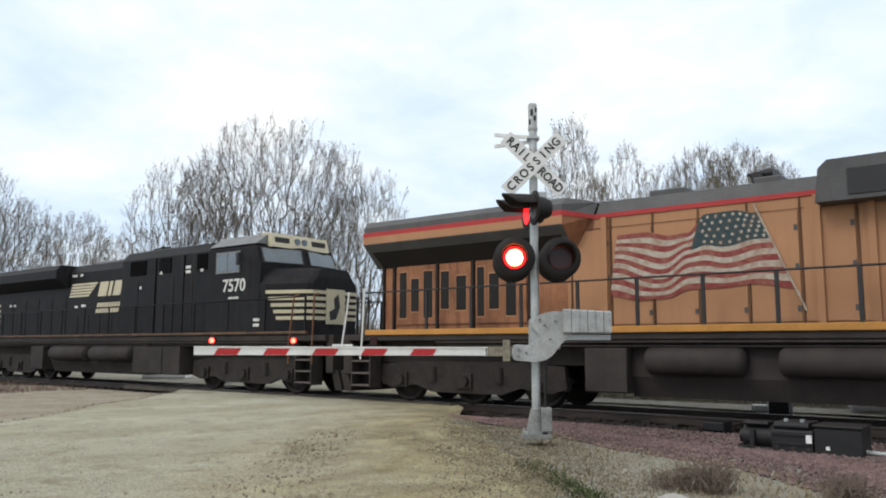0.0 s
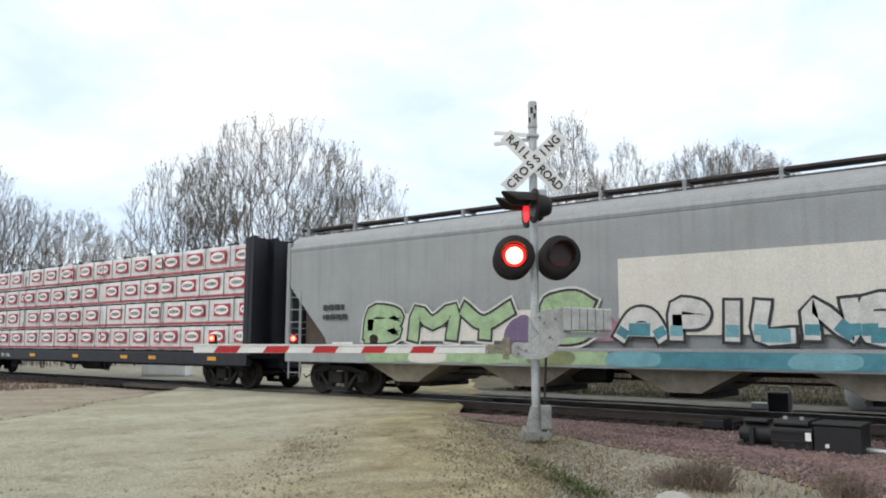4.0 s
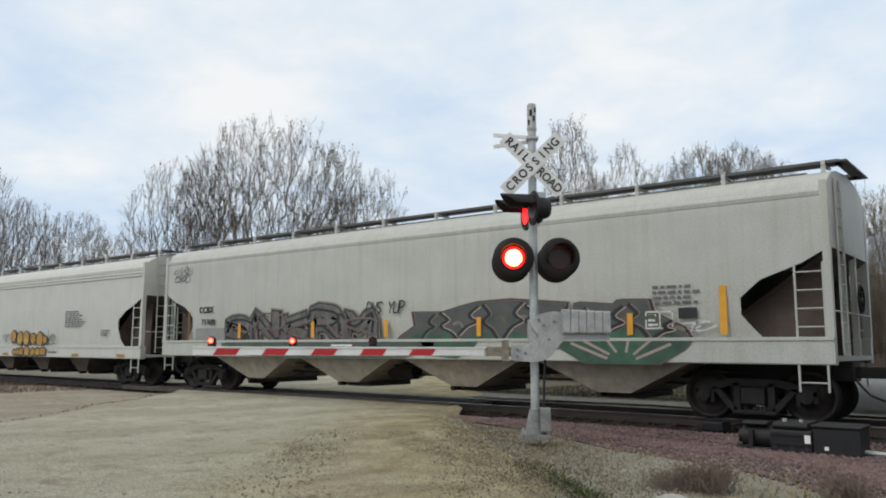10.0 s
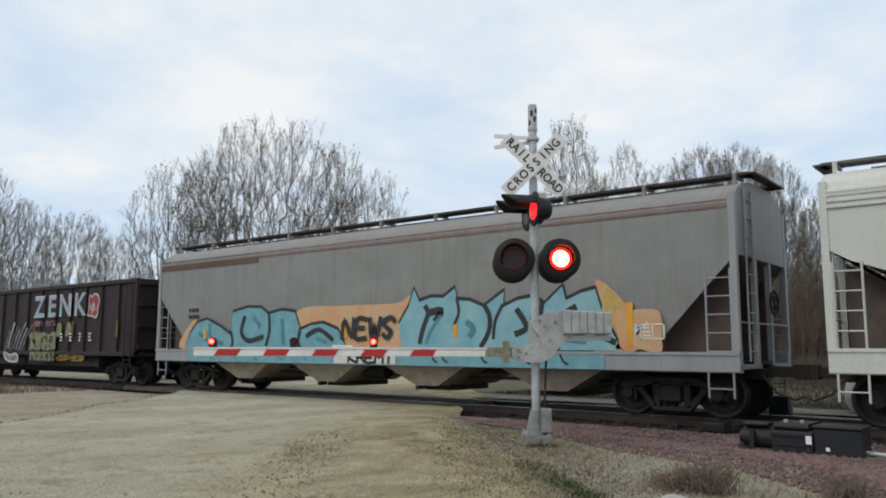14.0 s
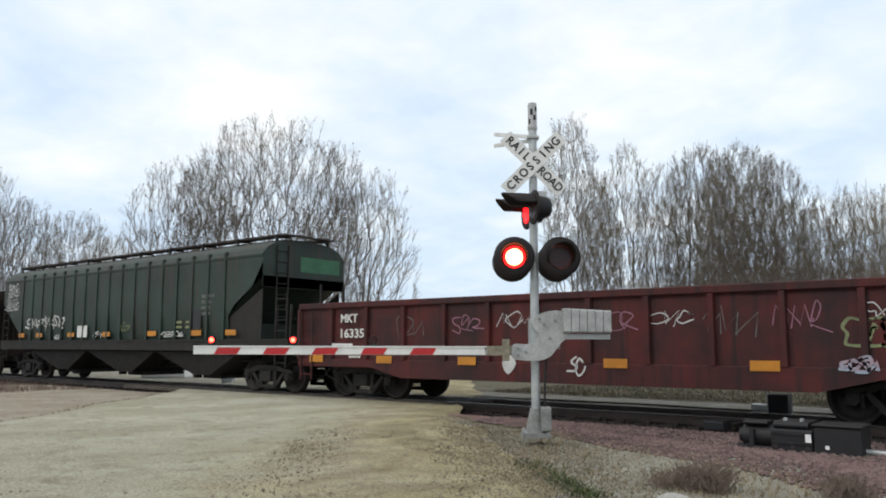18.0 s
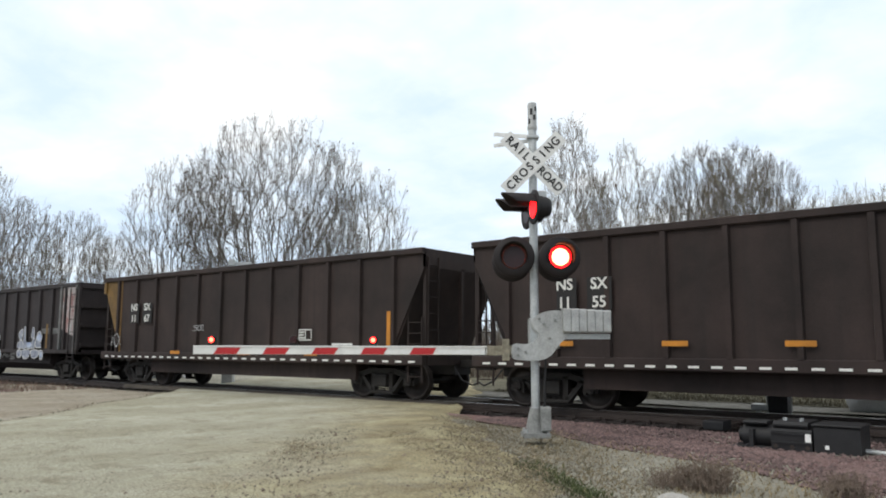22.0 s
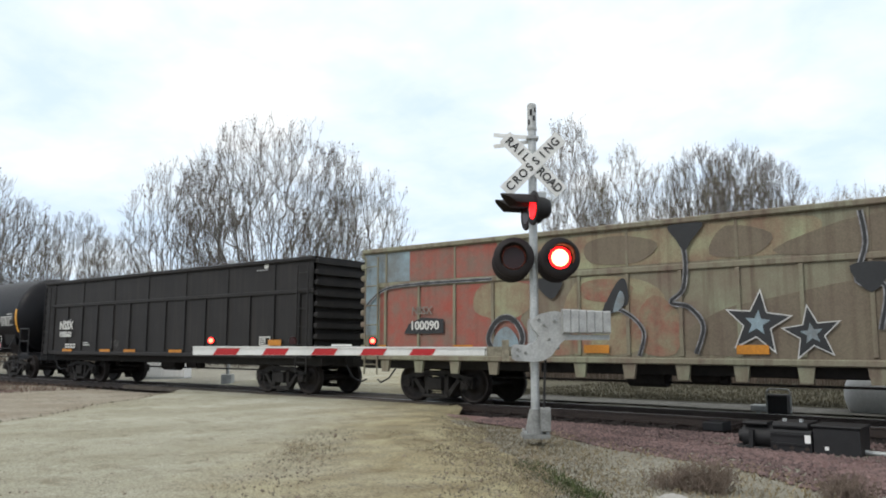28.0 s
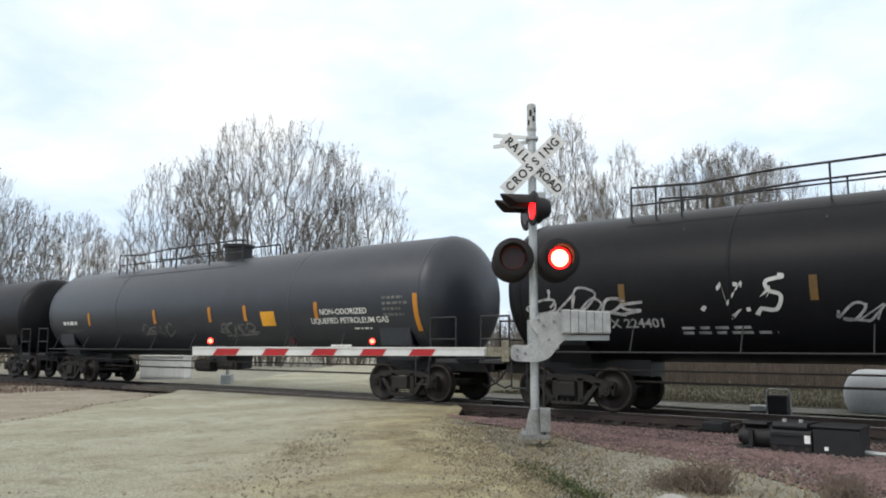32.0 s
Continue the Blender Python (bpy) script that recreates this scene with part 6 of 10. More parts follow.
def build_trees():
    many = "broad multi-stemmed bare tree with a domed crown"
    pale = surf("pale_bare_twigs", (0.265, 0.242, 0.207), 0.9, var=0.3, scale=0.6)
    tan = surf("budding_tan_twigs", (0.22, 0.185, 0.125), 0.9, var=0.35, scale=0.6)
    tree(6, bearing(-12.6, 62), 18.9, 7.0, many, stems=15, tips=1500, base=1.5, buds=0.5, zc=0.45)
    tree(2, bearing(-19.0, 61), 15.2, 3.7, many, stems=6, tips=480, base=0.8, buds=0.3, zc=0.5, lean=-0.4)
    tree(5, bearing(-16.6, 65), 17.0, 3.4, many, stems=5, tips=420, base=0.8, buds=0.3, zc=0.5)
    tree(3, bearing(-6.2, 60), 15.3, 4.0, many, stems=7, tips=620, base=0.6, buds=0.1, twig=pale, lean=0.5, zc=0.45, bare=0.12)
    tree(4, bearing(-8.2, 64), 17.4, 3.4, many, stems=4, tips=400, base=0.6, buds=0.4, zc=0.5)
    a = tree(11, bearing(9.4, 66), 21.0, 2.5, stems=3, tips=620, thick=0.7, zc=0.6, base=0.3, buds=0.35, twig=pale, power=2.0, bare=0.3)
    b = tree(12, bearing(21.3, 66), 17.2, 3.2, stems=4, tips=700, thick=0.8, zc=0.62, base=0.5, bare=0.35)
    c = tree(13, bearing(-28.63, 84), 15.0, 4.0, stems=6, tips=480, zc=0.5, base=0.5, buds=0.3)
    d = tree(14, bearing(13.4, 67), 18.2, 2.3, stems=3, tips=430, thick=0.75, zc=0.6, base=0.35, buds=0.3, twig=tan, power=2.0, bare=0.3)
    f = tree(15, bearing(26.8, 72), 14.5, 2.9, stems=4, tips=360, zc=0.55, base=0.5, twig=tan, buds=0.1)
    rnd = random.Random(7)
    spots = [(a, 11.2, 72, 0.84), (d, 11.4, 70, 0.86), (d, 15.75, 70, 0.93), (d, 17.2, 69, 0.92), (b, 18.6, 68, 1.03), (d, 20.0, 64, 0.86), (b, 23.2, 70, 0.98), (d, 22.3, 66, 0.82), (d, 19.2, 74, 0.93),
             (f, 25.1, 70, 0.93), (d, 25.6, 66, 0.66), (f, 28.8, 75, 1.03), (d, 27.6, 68, 0.71), (f, 31.2, 72, 1.0), (d, 30.2, 66, 0.72), (b, 33.5, 72, 0.86), (f, 24.0, 78, 0.98), (f, 30.0, 82, 1.08),
             (c, -31.4, 80, 1.12), (c, -25.3, 88, 0.98), (d, -27.0, 95, 0.84), (c, -22.9, 92, 0.88), (d, -24.2, 96, 0.80), (c, -34.5, 84, 1.15), (d, -21.2, 98, 0.68), (c, -30.0, 92, 1.0), (c, -18.0, 105, 0.72), (d, 7.2, 95, 0.7)]
    for kind, bb, dist, s in spots:
        x, y = bearing(bb, dist)
        copy_thing(kind, pose(x, y, -0.14, 0, 0, rnd.uniform(0, 360)) @ Matrix.Scale(s, 4))
    # thickets between the trunks
    rnd = random.Random(9)
    m = M()
    for _ in range(4600):
        u = rnd.random()
        if u < 0.72:
            bb = rnd.uniform(10, 38)
            h = rnd.uniform(2.0, 5.0 + 4.5 * min(1, max(0, (bb - 10) / 7)))
        elif u < 0.9:
            bb, h = rnd.uniform(-36, -14), rnd.uniform(1.2, 4.0)
        else:
            bb, h = rnd.uniform(-14, 9), rnd.uniform(0.8, 3.0)
        x, y = bearing(bb, rnd.uniform(56, 92))
        p = Vector((x, y, -0.2))
        dd = Vector((rnd.gauss(0, 0.25), rnd.gauss(0, 0.25), 1)).normalized()
        q = p + dd * h * 0.55
        m.cyl(p, q, 0.035, 0.022, n=3, caps=False)
        for _ in range(5):
            e = q + (dd + Vector((rnd.gauss(0, 0.4), rnd.gauss(0, 0.4), rnd.gauss(0, 0.2)))).normalized() * h * rnd.uniform(0.25, 0.5)
            m.cyl(q, e, 0.018, 0.007, n=3, caps=False)
            m.cyl(q.lerp(e, 0.5), q.lerp(e, 0.5) + Vector((rnd.gauss(0, 0.3), rnd.gauss(0, 0.3), rnd.uniform(0.1, 0.6))) * h * 0.2, 0.012, 0.006, n=3, caps=False)
    solid("thicket", m, surf("brown_brush", (0.17, 0.135, 0.105), 0.9, var=0.4, scale=0.5), "brown leafless brush between the tree trunks", "brush", kind="stuff")
    # far wooded skyline
    m = M()
    for _ in range(1500):
        bb = rnd.uniform(-48, 48)
        x, y = bearing(bb, rnd.uniform(150, 230))
        h = rnd.uniform(5, 11)
        p = Vector((x, y, -0.3))
        for _ in range(4):
            e = p + Vector((rnd.gauss(0, 0.25), rnd.gauss(0, 0.25), 1)) * h * rnd.uniform(0.6, 1)
            m.cyl(p, e, 0.16, 0.05, n=3, caps=False)
    solid("far_woods", m, TWIG, "distant bare woodland on the skyline", "woods", kind="stuff")


def blades(name, n, spot, h, material, seed, label, cat="grass", lean=0.35, w=0.012):
    rnd = random.Random(seed)
    vs, fs = [], []
    for _ in range(n):
        x, y, z = spot(rnd)
        hh = h * rnd.uniform(0.4, 1.2)
        a = rnd.uniform(0, 6.28)
        dx, dy = math.cos(a) * w, math.sin(a) * w
        lx, ly = rnd.gauss(0, lean) * hh, rnd.gauss(0, lean) * hh
        o = len(vs)
        vs += [(x - dx, y - dy, z), (x + dx, y + dy, z), (x + lx * 0.4 + dx * 0.7, y + ly * 0.4 + dy * 0.7, z + hh * 0.6), (x + lx * 0.4 - dx * 0.7, y + ly * 0.4 - dy * 0.7, z + hh * 0.6), (x + lx, y + ly, z + hh)]
        fs += [(o, o + 1, o + 2, o + 3), (o + 3, o + 2, o + 4)]
    m = M()
    m.add(vs, fs)
    return solid(name, m, material, label, cat, kind="stuff")


def build_plants():
    straw = surf("dry_straw", (0.33, 0.27, 0.15), 0.9, var=0.4, scale=2, island=True)
    weed = surf("green_weeds", (0.09, 0.12, 0.045), 0.9, var=0.4, scale=2, island=True)
    reed = surf("brown_reeds", (0.125, 0.10, 0.077), 0.9, var=0.4, scale=1, island=True)
    blades("reed_strip", 14000, lambda r: (r.uniform(-22, 4), r.uniform(28, 42), -0.16), 1.15, reed, 1, "tall dry reeds beyond the track", lean=0.12)
    blades("verge_grass", 22000, lambda r: (r.uniform(-14, 4), 20.2 + 9 * r.random() ** 1.4, -0.08), 0.09, surf("spring_grass", (0.112, 0.106, 0.07), 0.9, var=0.5, scale=1, island=True), 2, "short greenish verge grass beyond the track")
    blades("left_verge_grass", 3500, lambda r: (r.uniform(-44, -24.5), r.uniform(10.2, 13.3), -0.10), 0.13, surf("faded_dead_grass", (0.21, 0.15, 0.115), 0.9, var=0.4, scale=2, island=True), 3, "matted dead grass beside the track", lean=0.6)

    def strip(r):
        t = r.random()
        return -5.3 + 1.75 * t + r.gauss(0, 0.10), 8.35 - 1.55 * t + r.gauss(0, 0.10), -0.12
    blades("green_weeds", 900, strip, 0.065, weed, 4, "thin line of green weeds along the road edge", lean=0.6, w=0.007)

    def shoulder(r):
        x = r.uniform(-7.5, -1.0)
        return x, 6.8 + r.random() * (shoulder_edge(x) - 6.8), -0.14
    blades("shoulder_stubble", 4200, shoulder, 0.06, straw, 5, "sparse dead stubble on the road shoulder", lean=0.9, w=0.006)

    def onroad(r):
        while True:
            d, w = r.uniform(4.0, 13.0), r.uniform(-2.2, 1.8)
            p = ROAD_DIR * d + ROAD_SIDE * w
            if noise.noise((d * 0.55, w * 1.3, 3.0)) + 0.5 * noise.noise((d * 2.2, w * 2.9, 7.0)) > 0.02 + 0.3 * r.random() - 0.08 * w:
                return p.x, p.y, lumpy(p.x, p.y, 0.8) - 0.008
    blades("road_straw", 6000, onroad, 0.03, surf("flattened_dead_grass", (0.29, 0.245, 0.155), 0.95, var=0.4, scale=3, island=True), 6, "flattened straw on the gravel road", lean=2.6, w=0.005)
    def left_edge(r):
        d = 13.0 + 13.5 * r.random()
        p = ROAD_DIR * d + ROAD_SIDE * (-8.12 + 0.25 * noise.noise((d * 0.5, 3.0, 1.0)) + r.gauss(0, 0.11))
        return p.x, p.y, -0.085 + lumpy(p.x, p.y)
    blades("left_edge_weeds", 420, left_edge, 0.04, surf("olive_edge_weeds", (0.21, 0.19, 0.125), 0.9, var=0.4, scale=2, island=True), 21, "thin line of olive weeds along the far road edge", lean=1.0, w=0.012)
    # dry bush by the ballast
    for k, (x, y, h, n) in enumerate(((-2.95, 8.05, 0.36, 260), (-3.3, 8.0, 0.24, 130), (-1.75, 8.5, 0.30, 140))):
        rnd = random.Random(40 + k)
        b = M()
        for _ in range(n):
            p = Vector((rnd.gauss(0, 0.12), rnd.gauss(0, 0.12), 0))
            d = Vector((rnd.gauss(0, 0.55), rnd.gauss(0, 0.55), 1)).normalized()
            q = p + d * h * rnd.uniform(0.4, 1.0)
            b.cyl(p, q, 0.0035, 0.002, n=3, caps=False)
            for _ in range(3):
                e = p.lerp(q, rnd.uniform(0.4, 1)) 
                b.cyl(e, e + Vector((rnd.gauss(0, 0.5), rnd.gauss(0, 0.5), rnd.uniform(0.1, 0.8))) * h * 0.3, 0.003, 0.002, n=3, caps=False)
        solid("dry_bush", b, surf("reddish_dead_stems", (0.24, 0.185, 0.145), 0.9, var=0.4), "low reddish-brown dead bush", "bush", "dead bushes", at=pose(x, y, -0.15))
    # loose stones on the road and a pale boulder
    road = bpy.data.objects["road"]

    def grit(r):
        d, w = 4.0 + 9 * r.random() ** 1.3, r.uniform(-7.8, 1.0)
        p = ROAD_DIR * d + ROAD_SIDE * w
        return p.x, p.y, lumpy(p.x, p.y, 0.8) - 0.006
    pebbles("road_gravel", 5000, grit, 0.016, surf("road_stones", (0.36, 0.32, 0.24), 0.9, var=0.5, scale=8, island=True), 8, road)
    pebbles("scattered_stones", 420, grit, 0.022, surf("brown_road_stones", (0.29, 0.235, 0.185), 0.9, var=0.5, scale=8, island=True), 19, road)
    def edge(r):
        d = 3.5 + 12 * r.random()
        w = 1.36 - 0.095 * (d - 7.6) + r.gauss(0.15, 0.6)
        p = ROAD_DIR * d + ROAD_SIDE * w
        return p.x, p.y, (lumpy(p.x, p.y, 0.8) - 0.01 if w < 1.2 - 0.095 * (d - 7.6) else -0.13 + lumpy(p.x, p.y))
    def fringe(r):
        x, y, z = edge(r)
        return x, y, z - 0.004
    blades("edge_stubble", 4200, fringe, 0.045, surf("edge_dead_grass", (0.235, 0.21, 0.14), 0.95, var=0.45, scale=3, island=True), 16, "thin dead grass along the gravel road's edge", lean=1.3, w=0.006)
    pebbles("edge_gravel", 6500, edge, 0.012, surf("edge_stones", (0.27, 0.245, 0.18), 0.9, var=0.5, scale=8, island=True), 28, road)
    pebbles("dark_road_gravel", 5200, grit, 0.010, surf("dark_road_stones", (0.19, 0.17, 0.13), 0.9, var=0.5, scale=8, island=True), 18, road)
    m = bmesh.new()
    bmesh.ops.create_icosphere(m, subdivisions=3, radius=0.22)
    for v in m.verts:
        v.co *= 1 + 0.25 * noise.noise(v.co * 4)
        v.co.z *= 0.6
    me = bpy.data.meshes.new("boulder")
    m.to_mesh(me)
    m.free()
    solid("boulder", me, surf("pale_stone", (0.42, 0.41, 0.38), 0.9, var=0.3, scale=6), "pale grey boulder at the road edge", "rock", at=pose(-3.0, 7.35, -0.2))


build_trees()
build_plants()
# ---- the crossing signal ----
MAST = Vector((-6.24, 10.126, -0.02))
FACE = pose(MAST.x, MAST.y, MAST.z, 0, 0, 38.3)   # local x along the gate arm, -y towards the camera
HOT = glow("lit_red_lamp", (1.0, 0.30, 0.12), 9.0)
WARM = glow("lit_red_lens", (1.0, 0.008, 0.010), 3.5)
SMALL = glow("lit_small_lamp", (1.0, 0.09, 0.05), 7.0)
DISC = surf("signal_disc_black", (0.011, 0.0065, 0.007), 0.6, var=0.35, scale=6)
LENS = surf("dark_red_lens", (0.035, 0.006, 0.007), 0.3, var=0.2, spec=0.4)
HOUSE = surf("signal_black", (0.016, 0.015, 0.016), 0.6, var=0.3)


GALV = surf("dull_zinc", (0.45, 0.46, 0.455), 0.6, 0.15, var=0.35, scale=4, streak=0.3, dirt=(0.24, 0.23, 0.20))
CAST = surf("weathered_casting", (0.27, 0.275, 0.265), 0.7, 0.1, var=0.4, scale=5)


def lamp_disc(parent, at, r, group, core_mat=None):
    """A round lamp whose front face is lit and whose back face is dark; it turns on its upright axis to flash."""
    m = M()
    n = 24
    ring = [(r * math.cos(2 * math.pi * i / n), r * math.sin(2 * math.pi * i / n)) for i in range(n)]
    core = [(a * 0.76, b * 0.76) for a, b in ring]
    m.add([(a, -0.016, b) for a, b in core] + [(0, -0.02, 0)], [(i, (i + 1) % n, n) for i in range(n)])
    m.add([(a, -0.012, b) for a, b in ring] + [(a, -0.016, b) for a, b in core], [(i, (i + 1) % n, n + (i + 1) % n, n + i) for i in range(n)])
    m.add([(a, 0.012, b) for a, b in ring], [tuple(range(n))[::-1]])
    m.add([(a, -0.012, b) for a, b in ring] + [(a, 0.012, b) for a, b in ring], [(i, (i + 1) % n, n + (i + 1) % n, n + i) for i in range(n)])
    me = m.data("lamp")
    me.materials.append(LENS)
    me.materials.append(core_mat or HOT)
    me.materials.append(WARM)
    for p in me.polygons:
        if p.index < n:
            p.material_index = 1
        elif p.index < 2 * n:
            p.material_index = 2
    ob = new("lamp", me)
    ob.parent = parent
    ob.matrix_basis = at
    if group is not None:
        group.append((ob, at.copy()))
    return tagged(ob, "red flashing signal lamp")


def flasher(sig, at, group, rr=0.305, reach=0.30, open_at=-25, core=None):
    """Background disc, hood, housing and lamp of one flashing light; it faces -y."""
    m = M()
    m.lathe([(0.185, -0.02), (rr, -0.03), (rr + 0.006, -0.015), (rr, 0.0), (0.185, 0.0)], n=32)
    bg = part("background_disc", m, DISC, sig, at=at)
    m = M()
    n = 18
    vs, w = [], []
    for i in range(n + 1):
        a = math.radians(open_at + (180 - 2 * open_at) * i / n)
        d = reach * max(0.15, math.sin(a) * 0.5 + 0.5)
        vs += [(0.188 * math.cos(a), -0.02, 0.188 * math.sin(a)), (0.198 * math.cos(a), -0.02 - d, 0.198 * math.sin(a)), (0.206 * math.cos(a), -0.02 - d, 0.206 * math.sin(a)), (0.206 * math.cos(a), -0.02, 0.206 * math.sin(a))]
    for i in range(n):
        o = 4 * i
        w += [(o, o + 4, o + 5, o + 1), (o + 1, o + 5, o + 6, o + 2), (o + 2, o + 6, o + 7, o + 3)]
    m.add(vs, w, True)
    part("hood", m, DISC, bg)
    m = M()
    m.lathe([(0.0, 0.24), (0.13, 0.23), (0.16, 0.17), (0.185, 0.0), (0.18, -0.02)], n=24)
    part("housing", m, HOUSE, bg)
    lamp_disc(bg, pose(0, -0.016, 0), 0.168, group, core)


def crossing_signal():
    sig = thing("crossing_signal", "railroad crossing signal with crossbuck, flashers and lowered gate", "crossing signal", FACE)
    m = M()
    m.cyl((0, 0, 0.35), (0, 0, 4.72), 0.064, n=20)
    part("mast", m, STEEL, sig, "grey galvanised steel mast")
    m = M()
    m.lathe([(0.0, 5.10), (0.062, 5.10), (0.07, 5.07), (0.07, 4.74), (0.076, 4.72), (0.076, 4.68), (0.06, 4.66)], n=20, axis="z")
    bell = part("bell", m, GALV, sig, "grey cylindrical warning bell")
    for a, z0, z1 in ((250, 4.9, 5.0), (292, 4.82, 4.90), (225, 4.76, 4.84), (310, 4.96, 5.03)):
        m = M()
        x, y = 0.066 * math.cos(radians(a)), 0.066 * math.sin(radians(a))
        m.box(x - 0.018, x + 0.018, y - 0.012, y + 0.012, z0, z1, 0.004)
        part("sound_slot", m, HOUSE, bell)
    # base casting
    m = M()
    m.prism([(-0.2, -0.2), (0.2, -0.2), (0.2, 0.2), (-0.2, 0.2)], 0.0, 0.07, "z")
    m.cyl((0, 0, 0.07), (0, 0, 0.42), 0.16, 0.085, n=16)
    part("base_casting", m, CAST, sig)
    m = M()
    m.box(0.06, 0.2, -0.22, 0.02, 0.1, 0.45, 0.02)
    part("junction_box", m, CAST, sig)
    m = M()
    m.pipe([(0.1, -0.06, 1.3), (0.15, -0.08, 1.15), (0.13, -0.08, 0.8), (0.12, -0.1, 0.44)], 0.018)
    part("conduit", m, HOUSE, sig)
    for x, y in ((-0.16, -0.16), (0.16, -0.16), (-0.16, 0.16), (0.16, 0.16)):
        m = M()
        m.cyl((x, y, 0.05), (x, y, 0.12), 0.02, n=6)
        part("anchor_bolt", m, STEEL, sig)
    # crossbuck blades with lettering
    for ang, words in ((-45, ("RAIL", "ROAD")), (45, ("CROSSING",))):
        y = -0.10 if ang > 0 else -0.085
        mat = pose(0.0, y, 4.12) @ Matrix.Rotation(radians(-ang), 4, "Y")
        m = M()
        m.box(-0.61, 0.61, -0.006, 0.006, -0.114, 0.114, 0.0)
        bl = part("crossbuck_blade", m, WHITE, sig, "white reflective crossbuck blade", at=mat)
        if len(words) == 2:
            for wd, x in ((words[0], -0.505), (words[1], 0.17)):
                for k, ch in enumerate(wd):
                    write(bl, ch, x + 0.118 * k, -0.010, 0, 0.185, LETTER, wide=0.92)
        else:
            for k, ch in enumerate(words[0]):
                write(bl, ch, -0.49 + 0.139 * k, -0.010, 0, 0.185, LETTER, wide=0.92)
    m = M()
    m.box(-0.09, 0.09, -0.09, 0.09, 4.52, 4.57, 0.01)
    part("clamp", m, STEEL, sig)
    m = M()
    m.box(-0.07, 0.07, -0.09, 0.07, 4.1, 4.16, 0.01)
    part("clamp", m, STEEL, sig)
    # second crossbuck, seen edge-on, for the road's other approach
    for tilt, dz, dy in ((5, 0.0, -0.02), (-7, -0.05, 0.03)):
        m = M()
        m.box(-0.58, 0.02, -0.010, 0.010, -0.03, 0.03, 0.004)
        part("side_blade", m, WHITE, sig, at=pose(-0.02, dy, 4.56 + dz, 0, tilt, -4))
    # front flashers, and those of the other approach behind them
    for x, g in ((-0.315, LAMPS_A), (0.375, LAMPS_B)):
        flasher(sig, pose(x, -0.16, 2.665, 0, 0, -6 if x < 0 else 4), g)
        flasher(sig, pose(x + 0.01, 0.36, 2.645, 0, 0, 176 if x < 0 else 184), g)
        m = M()
        m.cyl((x, -0.1, 2.80), (x, 0.3, 2.80), 0.03, n=8)
        part("lamp_bracket", m, STEEL, sig)
    # flashers turned along the side road, above
    for x, y, g in ((0.0, -0.2, LAMPS_B), (-0.05, 0.32, LAMPS_A)):
        f = pose(x, y, 3.42, 0, 0, -79)
        flasher(sig, f, g, 0.26, 0.50, 14, WARM)
    m = M()
    m.cyl((0.03, -0.25, 3.55), (0.03, 0.35, 3.55), 0.028, n=10)
    m.box(-0.02, 0.2, -0.08, 0.08, 3.4, 3.7, 0.02)
    part("side_crossarm", m, STEEL, sig)
    # gate mechanism, counterweights and arm
    m = M()
    m.prism(blob([(-0.345, 1.36), (-0.35, 1.16), (-0.15, 1.125), (0.05, 1.125), (0.22, 1.20), (0.36, 1.38), (0.5, 1.50), (0.5, 1.60), (0.44, 1.74), (0.36, 1.86), (0.12, 1.84), (-0.06, 1.74), (-0.05, 1.62), (0.04, 1.50), (-0.04, 1.40), (-0.15, 1.365)], 3), -0.18, -0.10, "y")
    crank = part("gate_crank", m, GALV, sig, "grey cast gate crank arm")
    for x, z in ((-0.27, 1.30), (-0.27, 1.20), (-0.16, 1.25), (0.12, 1.66), (0.28, 1.72), (0.2, 1.45), (0.05, 1.74)):
        m = M()
        m.cyl((x, -0.18, z), (x, -0.205, z), 0.022, n=6)
        part("crank_bolt", m, CAST, crank)
    m = M()
    m.box(-0.08, 0.36, -0.1, 0.2, 1.3, 1.75, 0.03)
    part("gate_mechanism", m, STEEL, sig)
    for k in range(6):
        m = M()
        m.box(0.395 + 0.118 * k, 0.505 + 0.118 * k, -0.27 - 0.012 * (k % 2), -0.06, 1.535, 1.895 - 0.006 * k, 0.02)
        part("counterweight", m, GALV, sig)
    m = M()
    m.box(0.3, 1.1, -0.16, -0.1, 1.44, 1.52)
    part("weight_rail", m, STEEL, sig)
    m = M()
    m.box(-0.76, -0.34, -0.17, -0.13, 1.20, 1.34)
    m.box(-0.5, -0.4, -0.2, -0.1, 1.12, 1.44, 0.01)
    part("arm_adapter", m, surf("rusty_adapter", (0.3, 0.27, 0.2), 0.7, var=0.5, scale=12), sig)
    x0, x1, z0, z1 = -5.08, -0.73, 1.205, 1.335
    m = M()
    m.box(x0, x1, -0.17, -0.14, z0, z1, 0.006)
    arm = part("gate_arm", m, WHITE, sig, "white gate arm with red diagonal stripes")
    for k in range(5):
        a = x0 + 0.30 + k * 0.725
        m = M()
        m.prism([(a, z0 + 0.004), (a + 0.34, z0 + 0.004), (a + 0.40, z1 - 0.03), (a + 0.06, z1 - 0.03)], -0.176, -0.171, "y")
        part("red_stripe", m, RED, arm)
    m = M()
    m.box(x0, x1, -0.185, -0.13, z1 - 0.02, z1, 0.0)
    part("arm_edge", m, WHITE, arm)
    m = M()
    m.box(x0 + 2.05, x0 + 2.35, -0.175, -0.13, z1 + 0.005, z1 + 0.035)
    part("arm_splice", m, WHITE, arm)
